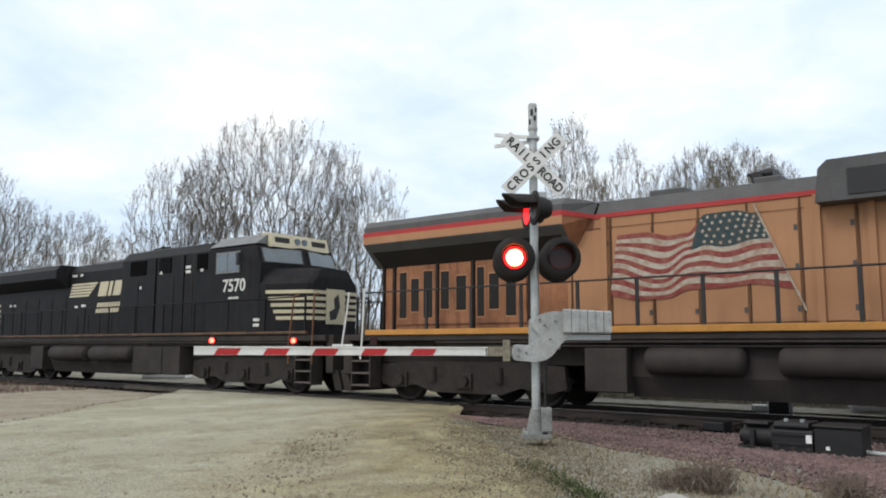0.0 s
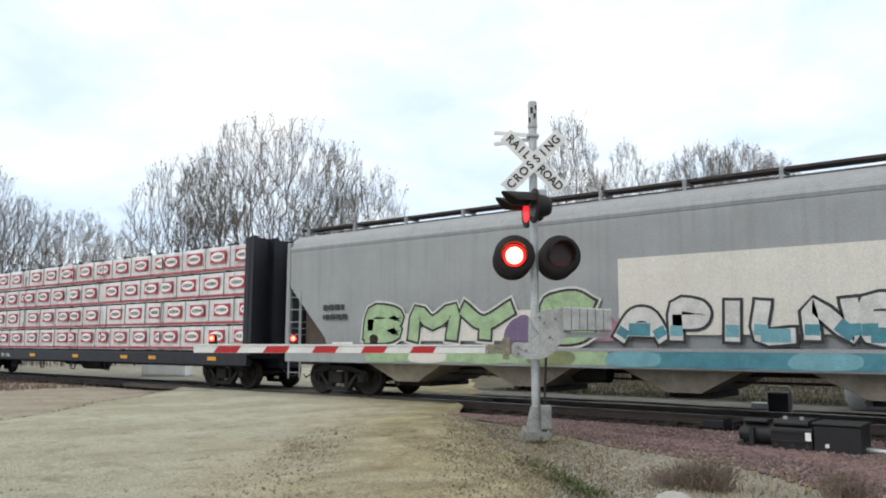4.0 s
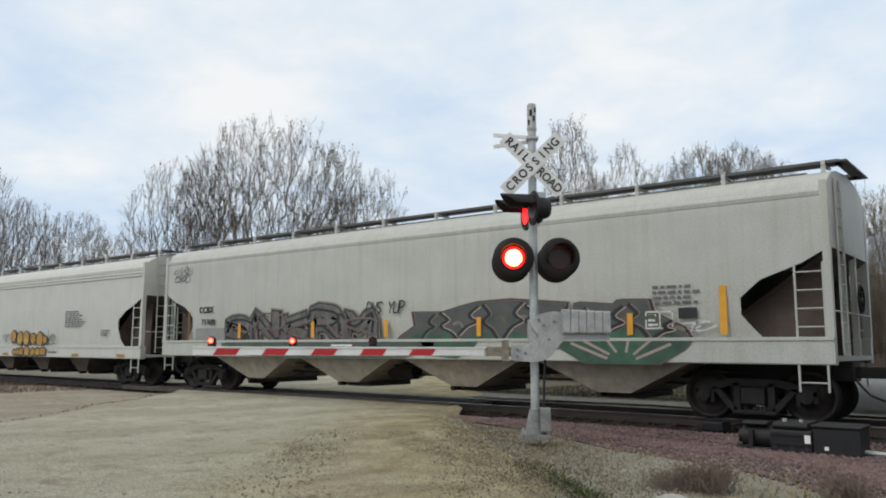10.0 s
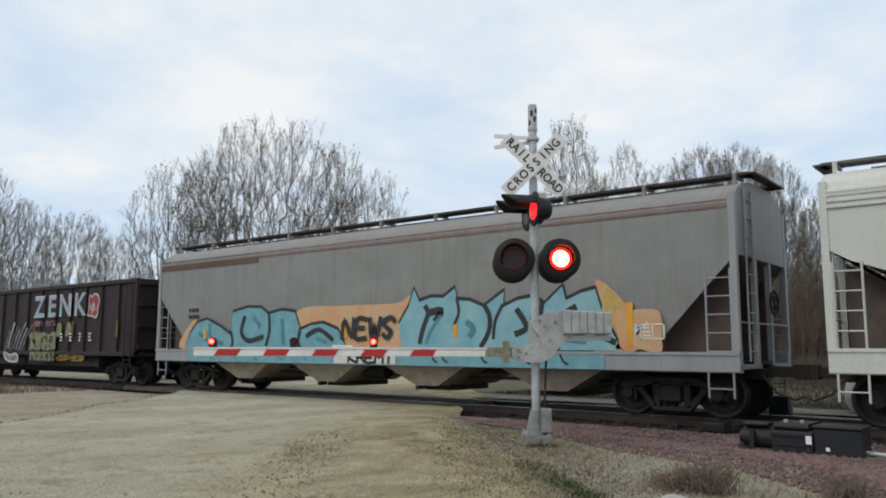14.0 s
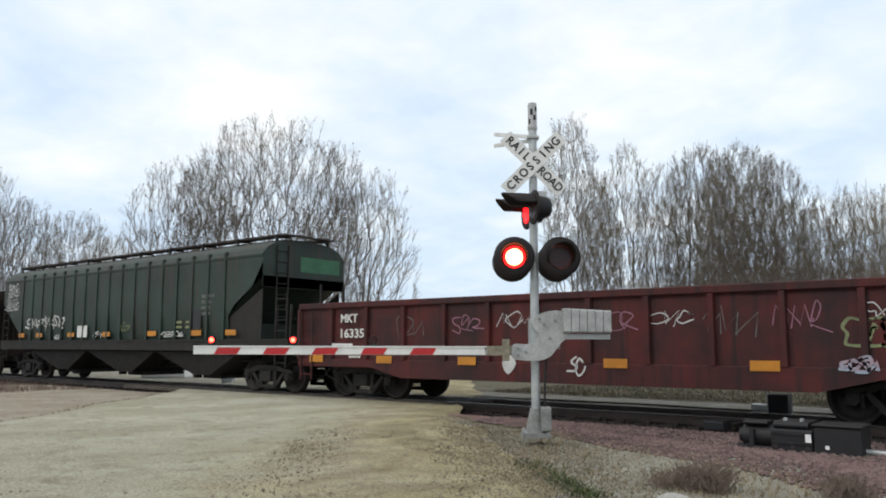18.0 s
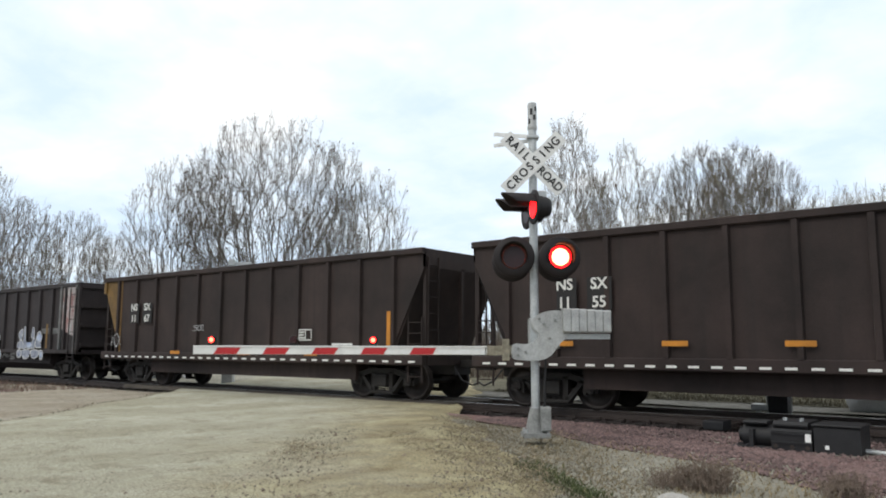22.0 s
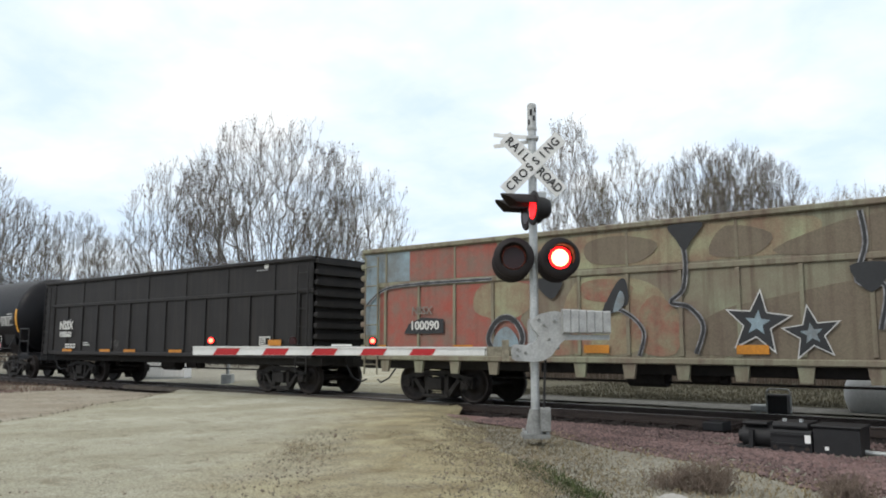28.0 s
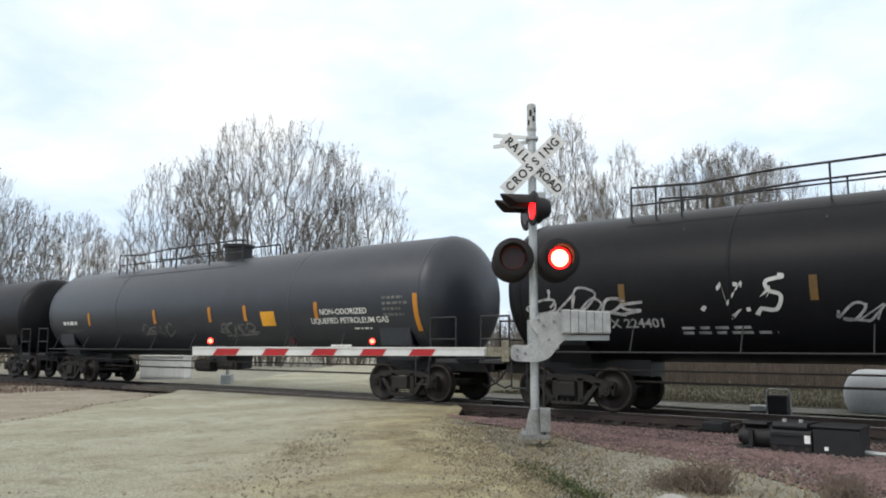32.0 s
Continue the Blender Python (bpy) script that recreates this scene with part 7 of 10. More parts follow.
    for x, g in ((x0 + 0.26, None), (x0 + 1.47, LAMPS_A), (x0 + 2.66, LAMPS_B)):
        m = M()
        m.box(x - 0.05, x + 0.05, -0.14, -0.03, z1, z1 + 0.06, 0.01)
        m.lathe([(0.06, -0.01), (0.065, 0.0), (0.05, 0.08), (0.0, 0.09)], n=14, at=(x, -0.12, z1 + 0.085))
        h = part("arm_lamp", m, HOUSE, arm)
        lamp_disc(h, pose(x, -0.155, z1 + 0.085), 0.045, g, SMALL)
    return sig


crossing_signal()



def wayside():
    """Switch machine, gas tank, relay box, and the signal of the opposite approach."""
    mat = surf("switch_black", (0.014, 0.014, 0.0155), 0.6, var=0.4, scale=6)
    sm = thing("switch_machine", "black electric switch machine beside the rail", "switch machine", pose(-2.93, 12.15, -0.17))
    m = M(); m.box(-0.42, 0.12, -0.42, 0.3, 0.0, 0.34, 0.03); part("gear_case", m, mat, sm)
    m = M(); m.box(-0.40, 0.06, -0.38, 0.28, 0.34, 0.44, 0.04); part("lid", m, mat, sm)
    m = M(); m.box(0.14, 0.72, -0.40, 0.24, 0.02, 0.40, 0.025); part("motor_case", m, mat, sm)
    m = M(); m.box(0.12, 0.74, -0.42, 0.26, 0.40, 0.43, 0.01); part("motor_lid", m, mat, sm)
    m = M(); m.cyl((-0.86, -0.12, 0.2), (-0.42, -0.12, 0.2), 0.17, n=16); part("clutch_housing", m, mat, sm)
    m = M(); m.cyl((-0.93, -0.12, 0.2), (-0.86, -0.12, 0.2), 0.1, n=12); part("end_cap", m, mat, sm)
    m = M(); m.box(-0.98, -0.42, -0.36, 0.2, 0.0, 0.07, 0.02); m.box(-0.74, -0.68, -0.36, 0.2, 0.04, 0.30); part("end_bracket", m, mat, sm)
    m = M(); m.box(-0.84, -0.50, -0.30, 0.06, 0.37, 0.42, 0.02); part("hand_throw_cover", m, mat, sm)
    for x in (-0.36, -0.14, 0.06):
        m = M(); m.cyl((x, -0.43, 0.1), (x, -0.40, 0.1), 0.03, n=8); part("cover_bolt", m, RAIL, sm)
    for z in (0.14, 0.27):
        m = M(); m.box(-0.42, 0.12, -0.445, -0.42, z, z + 0.025); part("case_rib", m, mat, sm)
    m = M(); m.pipe([(-0.66, -0.2, 0.12), (-0.85, -0.42, 0.04), (-0.6, -0.58, 0.01), (0.1, -0.56, 0.01), (0.5, -0.48, 0.02)], 0.025); part("cable", m, mat, sm)
    m = M(); m.box(0.04, 0.115, -0.452, -0.446, 0.18, 0.29); part("tag_plate", m, WHITE, sm, "small white tag")
    m = M(); m.box(0.28, 0.33, -0.408, -0.40, 0.10, 0.15); part("tag_plate", m, WHITE, sm)
    for x in (-0.7, -0.1, 0.5):
        m = M(); m.box(x - 0.13, x + 0.13, -0.55, 2.6, -0.18, -0.01, 0.01); part("head_block", m, TIE, sm)
    for x in (-0.32, 0.18):
        m = M(); m.pipe([(x, 0.3, 0.08), (x, 2.9, 0.06)], 0.022); part("throw_rod", m, RAIL, sm)
    m = M(); m.pipe([(0.72, -0.1, 0.08), (1.6, -0.2, 0.05), (3.4, -0.1, 0.05)], 0.035); part("conduit", m, STEEL, sm, "pale steel conduit")
    for x in (-0.28, -0.06):
        m = M(); m.cyl((x, -0.18, 0.44), (x, -0.18, 0.48), 0.03, n=8); part("padlock", m, STEEL, sm)
    # point heater hardware in the track
    pb = thing("point_detector", "dark switch point rods between the rails", "switch rods", pose(-4.2, 14.2, -0.14))
    for x in (-0.6, 0.0, 0.55):
        m = M(); m.box(x - 0.03, x + 0.03, -0.2, 1.3, 0.03, 0.07); part("rod", m, RAIL, pb)
    m = M(); m.box(-0.9, -0.55, -0.35, 0.1, 0.0, 0.16, 0.02); part("detector_box", m, mat, pb)
    # heater unit with its hoop beyond the far rail
    hs = thing("heater_stand", "dark switch heater unit with a steel hoop", "heater", pose(-4.97, 18.2, -0.14))
    m = M(); m.box(-0.22, 0.2, -0.16, 0.16, 0.0, 0.44, 0.03); part("housing", m, mat, hs)
    m = M(); m.pipe([(-0.22, -0.17, 0.0), (-0.22, -0.17, 0.5), (-0.16, -0.17, 0.56), (0.22, -0.17, 0.56), (0.28, -0.17, 0.48), (0.28, -0.17, 0.0)], 0.02); part("hoop", m, STEEL, hs)
    m = M(); m.box(-0.58, -0.24, -0.15, 0.15, 0.06, 0.2, 0.02); part("junction_box", m, STEEL, hs)
    m = M(); m.box(-0.5, -0.42, -0.06, 0.06, 0.0, 0.06); part("foot", m, STEEL, hs)
    # gas tank for the switch heater
    gt = thing("gas_tank", "pale grey horizontal gas tank on steel legs", "gas tank", pose(-1.55, 19.6, -0.18))
    m = M()
    prof = [(0.0, -2.4)] + [(0.56 * math.sin(math.pi / 2 * k / 6), -2.4 + 0.42 * (1 - math.cos(math.pi / 2 * k / 6))) for k in range(1, 7)]
    m.lathe(prof + [(r, -x) for r, x in prof[::-1]], n=28, axis="x", at=(0, 0, 0.47))
    part("tank_shell", m, surf("pale_grey_tank", (0.55, 0.57, 0.58), 0.45, var=0.15, streak=0.12), gt)
    for x in (-1.5, 1.5):
        m = M(); m.box(x - 0.1, x + 0.1, -0.4, 0.4, 0.0, 0.2, 0.02); part("tank_leg", m, STEEL, gt)
    m = M(); m.cyl((0, 0, 1.0), (0, 0, 1.2), 0.16, n=14); part("valve_dome", m, STEEL, gt)
    # relay box
    rb = thing("relay_box", "low white steel equipment box by the road", "equipment box", pose(-32.3, 20.5, -0.14, 0, 0, 38))
    m = M(); m.box(-0.98, 0.98, -0.5, 0.5, 0.06, 1.0, 0.02); part("cabinet", m, WHITE, rb)
    m = M(); m.box(-1.05, 1.05, -0.58, 0.58, 1.0, 1.07, 0.01); part("lid", m, WHITE, rb)
    for x in (-0.49, 0.49):
        m = M(); m.box(x - 0.45, x + 0.45, -0.515, -0.5, 0.12, 0.94); d = part("door", m, WHITE, rb)
        h = M(); h.box(x + 0.36, x + 0.4, -0.54, -0.515, 0.45, 0.6); part("handle", h, STEEL, d)
    m = M(); m.box(-1.0, 1.0, -0.52, 0.52, -0.1, 0.06); part("plinth", m, STEEL, rb)
    # the other approach's signal, seen from behind
    fs = thing("far_crossing_signal", "far crossing signal with crossbuck seen from behind", "crossing signal", pose(-25.3, 18.7, -0.14, 0, 0, 38))
    m = M(); m.cyl((0, 0, 0), (0, 0, 4.75), 0.065, n=12); part("mast", m, STEEL, fs)
    for a in (-45, 45):
        m = M(); m.box(-0.61, 0.61, 0.07, 0.085, -0.114, 0.114); part("crossbuck_blade", m, WHITE, fs, at=pose(0.1, 0.01 * a / 45, 3.9) @ Matrix.Rotation(radians(a), 4, "Y"))
    m = M(); m.box(-0.15, 0.75, -0.02, 0.02, 4.58, 4.7, 0.01); m.box(-0.12, 0.12, -0.1, 0.1, 4.55, 4.8, 0.02); part("bell_bracket", m, STEEL, fs)
    for x in (-0.36, 0.36):
        m = M(); m.lathe([(0.0, -0.2), (0.13, -0.2), (0.16, -0.05), (0.3, 0.0), (0.3, 0.02), (0.0, 0.03)], n=24, at=(x, 0, 2.6)); part("flasher_back", m, HOUSE, fs)
    m = M(); m.cyl((-0.36, 0, 2.8), (0.36, 0, 2.8), 0.03, n=8); part("lamp_crossarm", m, STEEL, fs)
    m = M(); m.box(-0.2, 0.2, -0.2, 0.2, 0.0, 0.4, 0.04); part("base_casting", m, STEEL, fs)


wayside()


# ---- the train ----
HG = surf("hopper_pale_grey", (0.345, 0.345, 0.295), 0.5, var=0.10, streak=0.2, dirt=(0.25, 0.21, 0.15))
HP = surf("hopper_light_grey", (0.47, 0.48, 0.44), 0.5, var=0.10, streak=0.25, dirt=(0.28, 0.24, 0.18))
HW = surf("hopper_white", (0.55, 0.56, 0.515), 0.5, var=0.08, streak=0.15, dirt=(0.3, 0.26, 0.19))
HB = surf("hopper_blue_grey", (0.285, 0.30, 0.31), 0.55, var=0.12, streak=0.22, dirt=(0.14, 0.12, 0.10))
HC = surf("hopper_warm_grey", (0.225, 0.23, 0.225), 0.55, var=0.15, streak=0.25, dirt=(0.13, 0.10, 0.08))
ORUST = surf("outlet_red_rust", (0.22, 0.06, 0.045), 0.75, var=0.4)
WALK = surf("roofwalk_grating", (0.13, 0.13, 0.125), 0.7, 0.2, var=0.4)
DWALK = surf("roofwalk_rusty", (0.055, 0.042, 0.036), 0.8, var=0.4)
RUST = surf("rusty_brown", (0.042, 0.027, 0.0235), 0.8, var=0.7, scale=0.5, streak=0.6, dirt=(0.016, 0.012, 0.011))
COAL = surf("weathered_black", (0.026, 0.0195, 0.02), 0.7, var=0.4, streak=0.3, dirt=(0.038, 0.026, 0.024))
BLK = surf("sooty_black", (0.015, 0.0135, 0.0135), 0.7, var=0.4, streak=0.3, dirt=(0.045, 0.036, 0.03))
OXIDE = surf("oxide_red", (0.085, 0.0125, 0.011), 0.75, scale=1.1, col2=(0.026, 0.009, 0.0095), streak=0.9, dirt=(0.014, 0.0085, 0.0085), mottle=0.5)
GREEN = surf("dark_green", (0.026, 0.048, 0.037), 0.6, var=0.5, scale=0.7, streak=0.7, dirt=(0.052, 0.028, 0.024))
TANKB = surf("tank_black", (0.0098, 0.0102, 0.0125), 0.42, var=0.3, streak=0.12, dirt=(0.02, 0.018, 0.017), spec=0.15)
# black tank paint with the sky's bluish sheen mixed into its base colour
TANKL = surf("tank_sky_sheen_black", (0.026, 0.031, 0.041), 0.42, var=0.25, streak=0.15, dirt=(0.04, 0.04, 0.044), spec=0.5)
OCHRE = surf("ochre_end_paint", (0.20, 0.115, 0.03), 0.7, var=0.5, streak=0.5, dirt=(0.07, 0.04, 0.025))
ORANGE = surf("orange_reflector", (0.55, 0.22, 0.02), 0.55, var=0.35)
PATCH = surf("white_patch", (0.60, 0.58, 0.53), 0.5, var=0.08, streak=0.1, dirt=(0.35, 0.3, 0.25))
G_MINT = surf("mint_spray", (0.33, 0.46, 0.27), 0.6, var=0.35, scale=4)
G_CYAN = surf("cyan_spray", (0.16, 0.36, 0.42), 0.6, var=0.25, scale=3)
G_TEAL = surf("teal_spray", (0.07, 0.24, 0.30), 0.6, var=0.35, scale=3)
G_WHITE = surf("white_spray", (0.58, 0.58, 0.56), 0.6, var=0.25, scale=4)
G_BLUEW = surf("blue_white_spray", (0.50, 0.55, 0.62), 0.6, scale=3, col2=(0.14, 0.22, 0.42))
G_BLACK = surf("black_spray", (0.025, 0.027, 0.03), 0.6, var=0.3)
G_GREY = surf("grey_spray", (0.17, 0.165, 0.155), 0.6, scale=4, col2=(0.075, 0.078, 0.078))
G_GREEN = surf("green_spray", (0.06, 0.24, 0.13), 0.6, var=0.3, scale=3)
G_YEL = surf("mustard_spray", (0.46, 0.28, 0.05), 0.6, var=0.25, scale=4)
G_ORG = surf("peach_spray", (0.55, 0.27, 0.12), 0.6, scale=2, col2=(0.5, 0.36, 0.22))
G_PINK = surf("pink_spray", (0.34, 0.16, 0.22), 0.6, var=0.3, scale=4)
G_LIME = surf("dull_lime_spray", (0.22, 0.25, 0.12), 0.6, var=0.4, scale=4)
G_RED = surf("red_spray", (0.30, 0.055, 0.05), 0.6, var=0.3, scale=4)
G_FADE = surf("faded_white_spray", (0.42, 0.42, 0.42), 0.65, scale=6, col2=(0.12, 0.12, 0.125), mottle=0.46)
G_LBLUE = surf("light_blue_spray", (0.25, 0.42, 0.52), 0.6, scale=2.0, col2=(0.40, 0.10, 0.09), mottle=0.40)


def framed_plate(car, x, z, w, h, y, material=None):
    """A boxed stencil: thin frame with bars inside."""
    m = M()
    for a, b, c, d in ((x, x + w, z, z + 0.03), (x, x + w, z + h - 0.03, z + h), (x, x + 0.03, z, z + h), (x + w - 0.03, x + w, z, z + h), (x + w * 0.5, x + w * 0.55, z, z + h)):
        m.box(a, b, y - 0.003, y, c, d)
    part("stencil_frame", m, material or LWHITE, car)
    bars(car, x + 0.06, z + 0.04, w * 0.4, h - 0.08, 3, material or LWHITE, y, int(abs(x) * 10))


def sheet(car, x0, x1, z0, z1, material, y, name="paint_patch", label=""):
    m = M()
    m.box(x0, x1, y - 0.002, y + 0.002, z0, z1)
    return part(name, m, material, car, label)


S = -1.612   # painted face of a hopper's side
T = -1.645   # painted face of its side sill

up_loco(8.6, -13.7)
ns_loco(-14.1, -37.4)

# blue-grey hopper with a white patch
car, half = hopper("blue-grey covered hopper with white patch and graffiti", -38.5, -56.9, HB, HB, DWALK, ze=4.1, sill=1.25, low=0.85, bay_mat=BAY)
sheet(car, 0.64, 6.53, 1.5, 3.0, PATCH, S, label="square of fresh white paint")
sheet(car, -6.2, -0.9, 1.4, 2.05, PATCH, S + 0.002)
G_VIOLET = surf("violet_spray", (0.17, 0.12, 0.22), 0.6, var=0.3)
paint(car, blob([(-2.0, 1.42), (-1.95, 1.75), (-1.6, 1.95), (-1.3, 1.85), (-1.05, 1.7), (-1.0, 1.42)], 4), G_VIOLET, S - 0.002, "graffiti_cloud")
paint(car, blob([(0.1, 1.42), (0.15, 1.75), (0.4, 1.9), (0.62, 1.7), (0.6, 1.42)], 4), G_PINK, S - 0.002, "graffiti_cloud")
paint(car, blob([(6.35, 0.95), (6.4, 1.75), (6.7, 1.9), (7.0, 1.6), (7.05, 1.0)], 4), G_TEAL, T - 0.002, "graffiti_cloud")
brush_word(car, "BMY", -6.2, -1.85, 1.36, 2.24, G_MINT, S - 0.010, 0.30, line=G_BLACK, halo=G_WHITE, seed=21, slant=0.08)
brush_word(car, "C", -1.15, 0.1, 1.34, 2.38, G_MINT, S - 0.016, 0.34, line=G_BLACK, halo=G_WHITE, seed=22)
brush_word(car, "A", 0.5, 1.66, 1.34, 2.04, G_WHITE, S - 0.012, 0.26, line=G_BLACK, low=G_TEAL, seed=23)
brush_word(car, "PIL", 1.66, 3.95, 1.34, 2.14, G_WHITE, S - 0.018, 0.26, line=G_BLACK, low=G_CYAN, seed=24, slant=0.04)
brush_word(car, "NES", 4.0, 6.6, 1.34, 2.12, G_WHITE, S - 0.024, 0.26, line=G_BLACK, low=G_TEAL, seed=25)
sheet(car, -6.0, 0.4, 0.92, 1.2, G_MINT, T, "sill_paint")
sheet(car, 0.6, 7.1, 0.9, 1.2, G_TEAL, T, "sill_paint")
for k, x in enumerate((-5.6, -4.2, -2.6, -0.9, 0.9, 2.6, 4.3, 5.8)):
    paint(car, blob([(x - 0.5, 0.92), (x - 0.45, 1.16), (x + 0.1, 1.2), (x + 0.55, 1.14), (x + 0.45, 0.92)], 3), (G_MINT, PATCH, G_MINT, G_LIME, G_CYAN, G_TEAL, G_CYAN, G_MINT)[k], T - 0.003, "sill_paint")
tag(car, 6.9, 7.6, 1.85, 2.15, 4, G_BLACK, S - 0.01, 28, 0.03)
framed_plate(car, 7.2, 1.38, 0.75, 0.35, S - 0.014)
bars(car, -7.75, 1.9, 0.9, 0.5, 2, LETTER, S, 5, "reporting_mark")
reflectors(car, [7.75], 1.3, 0.85, 0.13, S - 0.01)
m = M(); m.pipe([(8.0, -1.64, 0.7), (8.0, -1.64, 1.4), (8.2, -1.64, 1.4), (8.2, -1.64, 0.7), (8.0, -1.64, 0.7)], 0.03); part("jacking_link", m, HB, car)

lumber_car(-58.6, -81.7)

# pale hopper with its reporting mark
car, half = hopper("pale grey covered hopper with small graffiti", -83.6, -102.17, HG, HG, WALK, ze=4.16, rounded=True, bay_mat=BAY, gate_mat=ORUST)
sheet(car, -8.02, -6.77, 2.1, 2.95, surf("repainted_patch", (0.43, 0.43, 0.385), 0.5, var=0.1, streak=0.1, dirt=(0.3, 0.27, 0.22)), S + 0.002)
write(car, "TILX", -7.54, S - 0.004, 2.70, 0.34, LETTER, "reporting_mark", 0.9)
write(car, "586494", -7.42, S - 0.004, 2.31, 0.34, LETTER, "car_number", 0.88)
bars(car, -8.0, 1.7, 0.9, 0.25, 2, LETTER, S, 1)
tag(car, -7.0, -6.4, 1.6, 2.0, 5, G_BLACK, S - 0.004, 31, 0.03)
framed_plate(car, -6.35, 2.25, 0.26, 0.35, S, LETTER)
bars(car, 6.1, 2.75, 0.9, 0.3, 3, G_GREY, S, 2)
bars(car, 6.2, 2.05, 1.2, 0.55, 5, G_GREY, S, 3)
bars(car, 6.6, 3.55, 1.6, 0.12, 2, G_GREY, S, 13)
bars(car, -1.9, 1.72, 0.35, 0.3, 3, LWHITE, S, 6)
tag(car, 6.2, 7.45, 1.55, 2.05, 5, G_GREEN, S - 0.004, 32, 0.09)
tag(car, 6.4, 7.4, 1.55, 1.95, 5, G_GREEN, S - 0.006, 33, 0.07)
tag(car, 3.5, 5.6, 1.2, 2.0, 7, G_RED, S - 0.03, 34, 0.02)
tag(car, 2.4, 3.6, 1.85, 2.1, 4, G_RED, S - 0.004, 35, 0.015)
reflectors(car, [-8.35, -5.43, -2.84, -0.21, 2.41, 5.1], 1.75, 0.36, 0.11, S, surf("faded_reflector", (0.45, 0.26, 0.06), 0.6, var=0.3))
reflectors(car, [7.68], 1.55, 0.9, 0.13, S)
bars(car, 5.3, 1.12, 2.6, 0.22, 2, G_GREY, T, 7)

# light grey hopper under dark graffiti
car, half = hopper("light grey covered hopper with dark graffiti", -103.64, -123.2, HP, HP, WALK, ze=4.16, rounded=True, bay_mat=BAY)
write(car, "CCBX", -7.54, S - 0.004, 2.40, 0.27, LETTER, "reporting_mark", 0.98)
write(car, "71908", -7.43, S - 0.004, 2.03, 0.25, LETTER, "car_number", 1.1)
sheet(car, -8.04, -6.2, 1.5, 1.86, surf("grey_primer_patch", (0.27, 0.275, 0.265), 0.6, var=0.2, scale=3), S, label="square of grey primer")
reflectors(car, [-8.4], 1.5, 0.86, 0.1, S - 0.01, OCHRE)
G_OLIVE = surf("dull_green_grey_spray", (0.11, 0.125, 0.085), 0.6, var=0.3, scale=4)
G_MAUVE = surf("dull_mauve_spray", (0.17, 0.125, 0.12), 0.6, var=0.3, scale=4)
G_BLUSH = surf("pale_pink_spray", (0.40, 0.315, 0.28), 0.6, var=0.2)
G_DARK = surf("charcoal_spray", (0.06, 0.058, 0.056), 0.6, scale=3, col2=(0.15, 0.135, 0.12))
G_TAUPE = surf("taupe_spray", (0.21, 0.18, 0.155), 0.6, var=0.25, scale=4)
paint(car, blob([(-6.2, 1.47), (-6.0, 1.12), (-4.0, 1.02), (-2.0, 1.02), (0.2, 1.04), (0.9, 1.2), (0.8, 1.47)], 4), surf("pine_green_spray", (0.045, 0.08, 0.06), 0.6, scale=2.5, col2=(0.09, 0.10, 0.085)), T - 0.002, "graffiti_ground")
brush_word(car, "SNKRM", -6.6, -0.5, 1.42, 2.36, G_GREY, S - 0.012, 0.34, line=G_BLACK, halo=G_TAUPE, low=G_DARK, tops=(0.8, 1.0, 0.85, 1.02, 0.9), seed=41, edge=0.035)
brush_word(car, "SNKRM", -6.45, -0.65, 1.46, 2.26, G_BLACK, S - 0.026, 0.06, tops=(0.8, 1.0, 0.85, 1.02, 0.9), seed=42)
brush_word(car, "MRKNS", -6.2, -0.4, 1.44, 2.2, G_MAUVE, S - 0.034, 0.05, tops=(0.7, 1.0, 0.8, 1.0, 0.8), seed=47)
brush_word(car, "DVS YUP", -0.85, 0.42, 2.12, 2.42, G_BLACK, S - 0.012, 0.035, seed=43, slant=0.05)
skyline = [(0.1, 1.44), (0.3, 1.6), (0.7, 1.81), (0.63, 2.15), (1.56, 2.13), (2.09, 2.25), (2.55, 2.33), (3.42, 2.36), (4.87, 2.24), (4.82, 2.06), (5.0, 1.95), (5.06, 2.24), (5.91, 2.17), (6.0, 2.26), (6.63, 2.24), (6.7, 1.98), (7.28, 1.7), (7.46, 1.44)]
paint(car, grow_outline(skyline, 0.035), G_BLUSH, S - 0.004, "graffiti_halo")
paint(car, skyline, G_BLACK, S - 0.007, "graffiti_outline")
paint(car, grow_outline(skyline, -0.055), G_MAUVE, S - 0.010, "graffiti_rim")
paint(car, grow_outline(skyline, -0.10), surf("slate_teal_spray", (0.055, 0.075, 0.072), 0.6, scale=2.5, col2=(0.10, 0.095, 0.09)), S - 0.013, "graffiti_letter")
G_MOSS = surf("dim_green_spray", (0.05, 0.135, 0.085), 0.6, scale=2.2, col2=(0.035, 0.07, 0.05))
rnd = random.Random(44)
foot = [(0.35, 1.46)] + [(0.6 + 0.42 * k, 1.52 + (0.16 if k % 2 else 0.02) + rnd.uniform(-0.03, 0.05)) for k in range(16)] + [(7.3, 1.46)]
paint(car, foot, G_MOSS, S - 0.016, "graffiti_ground")
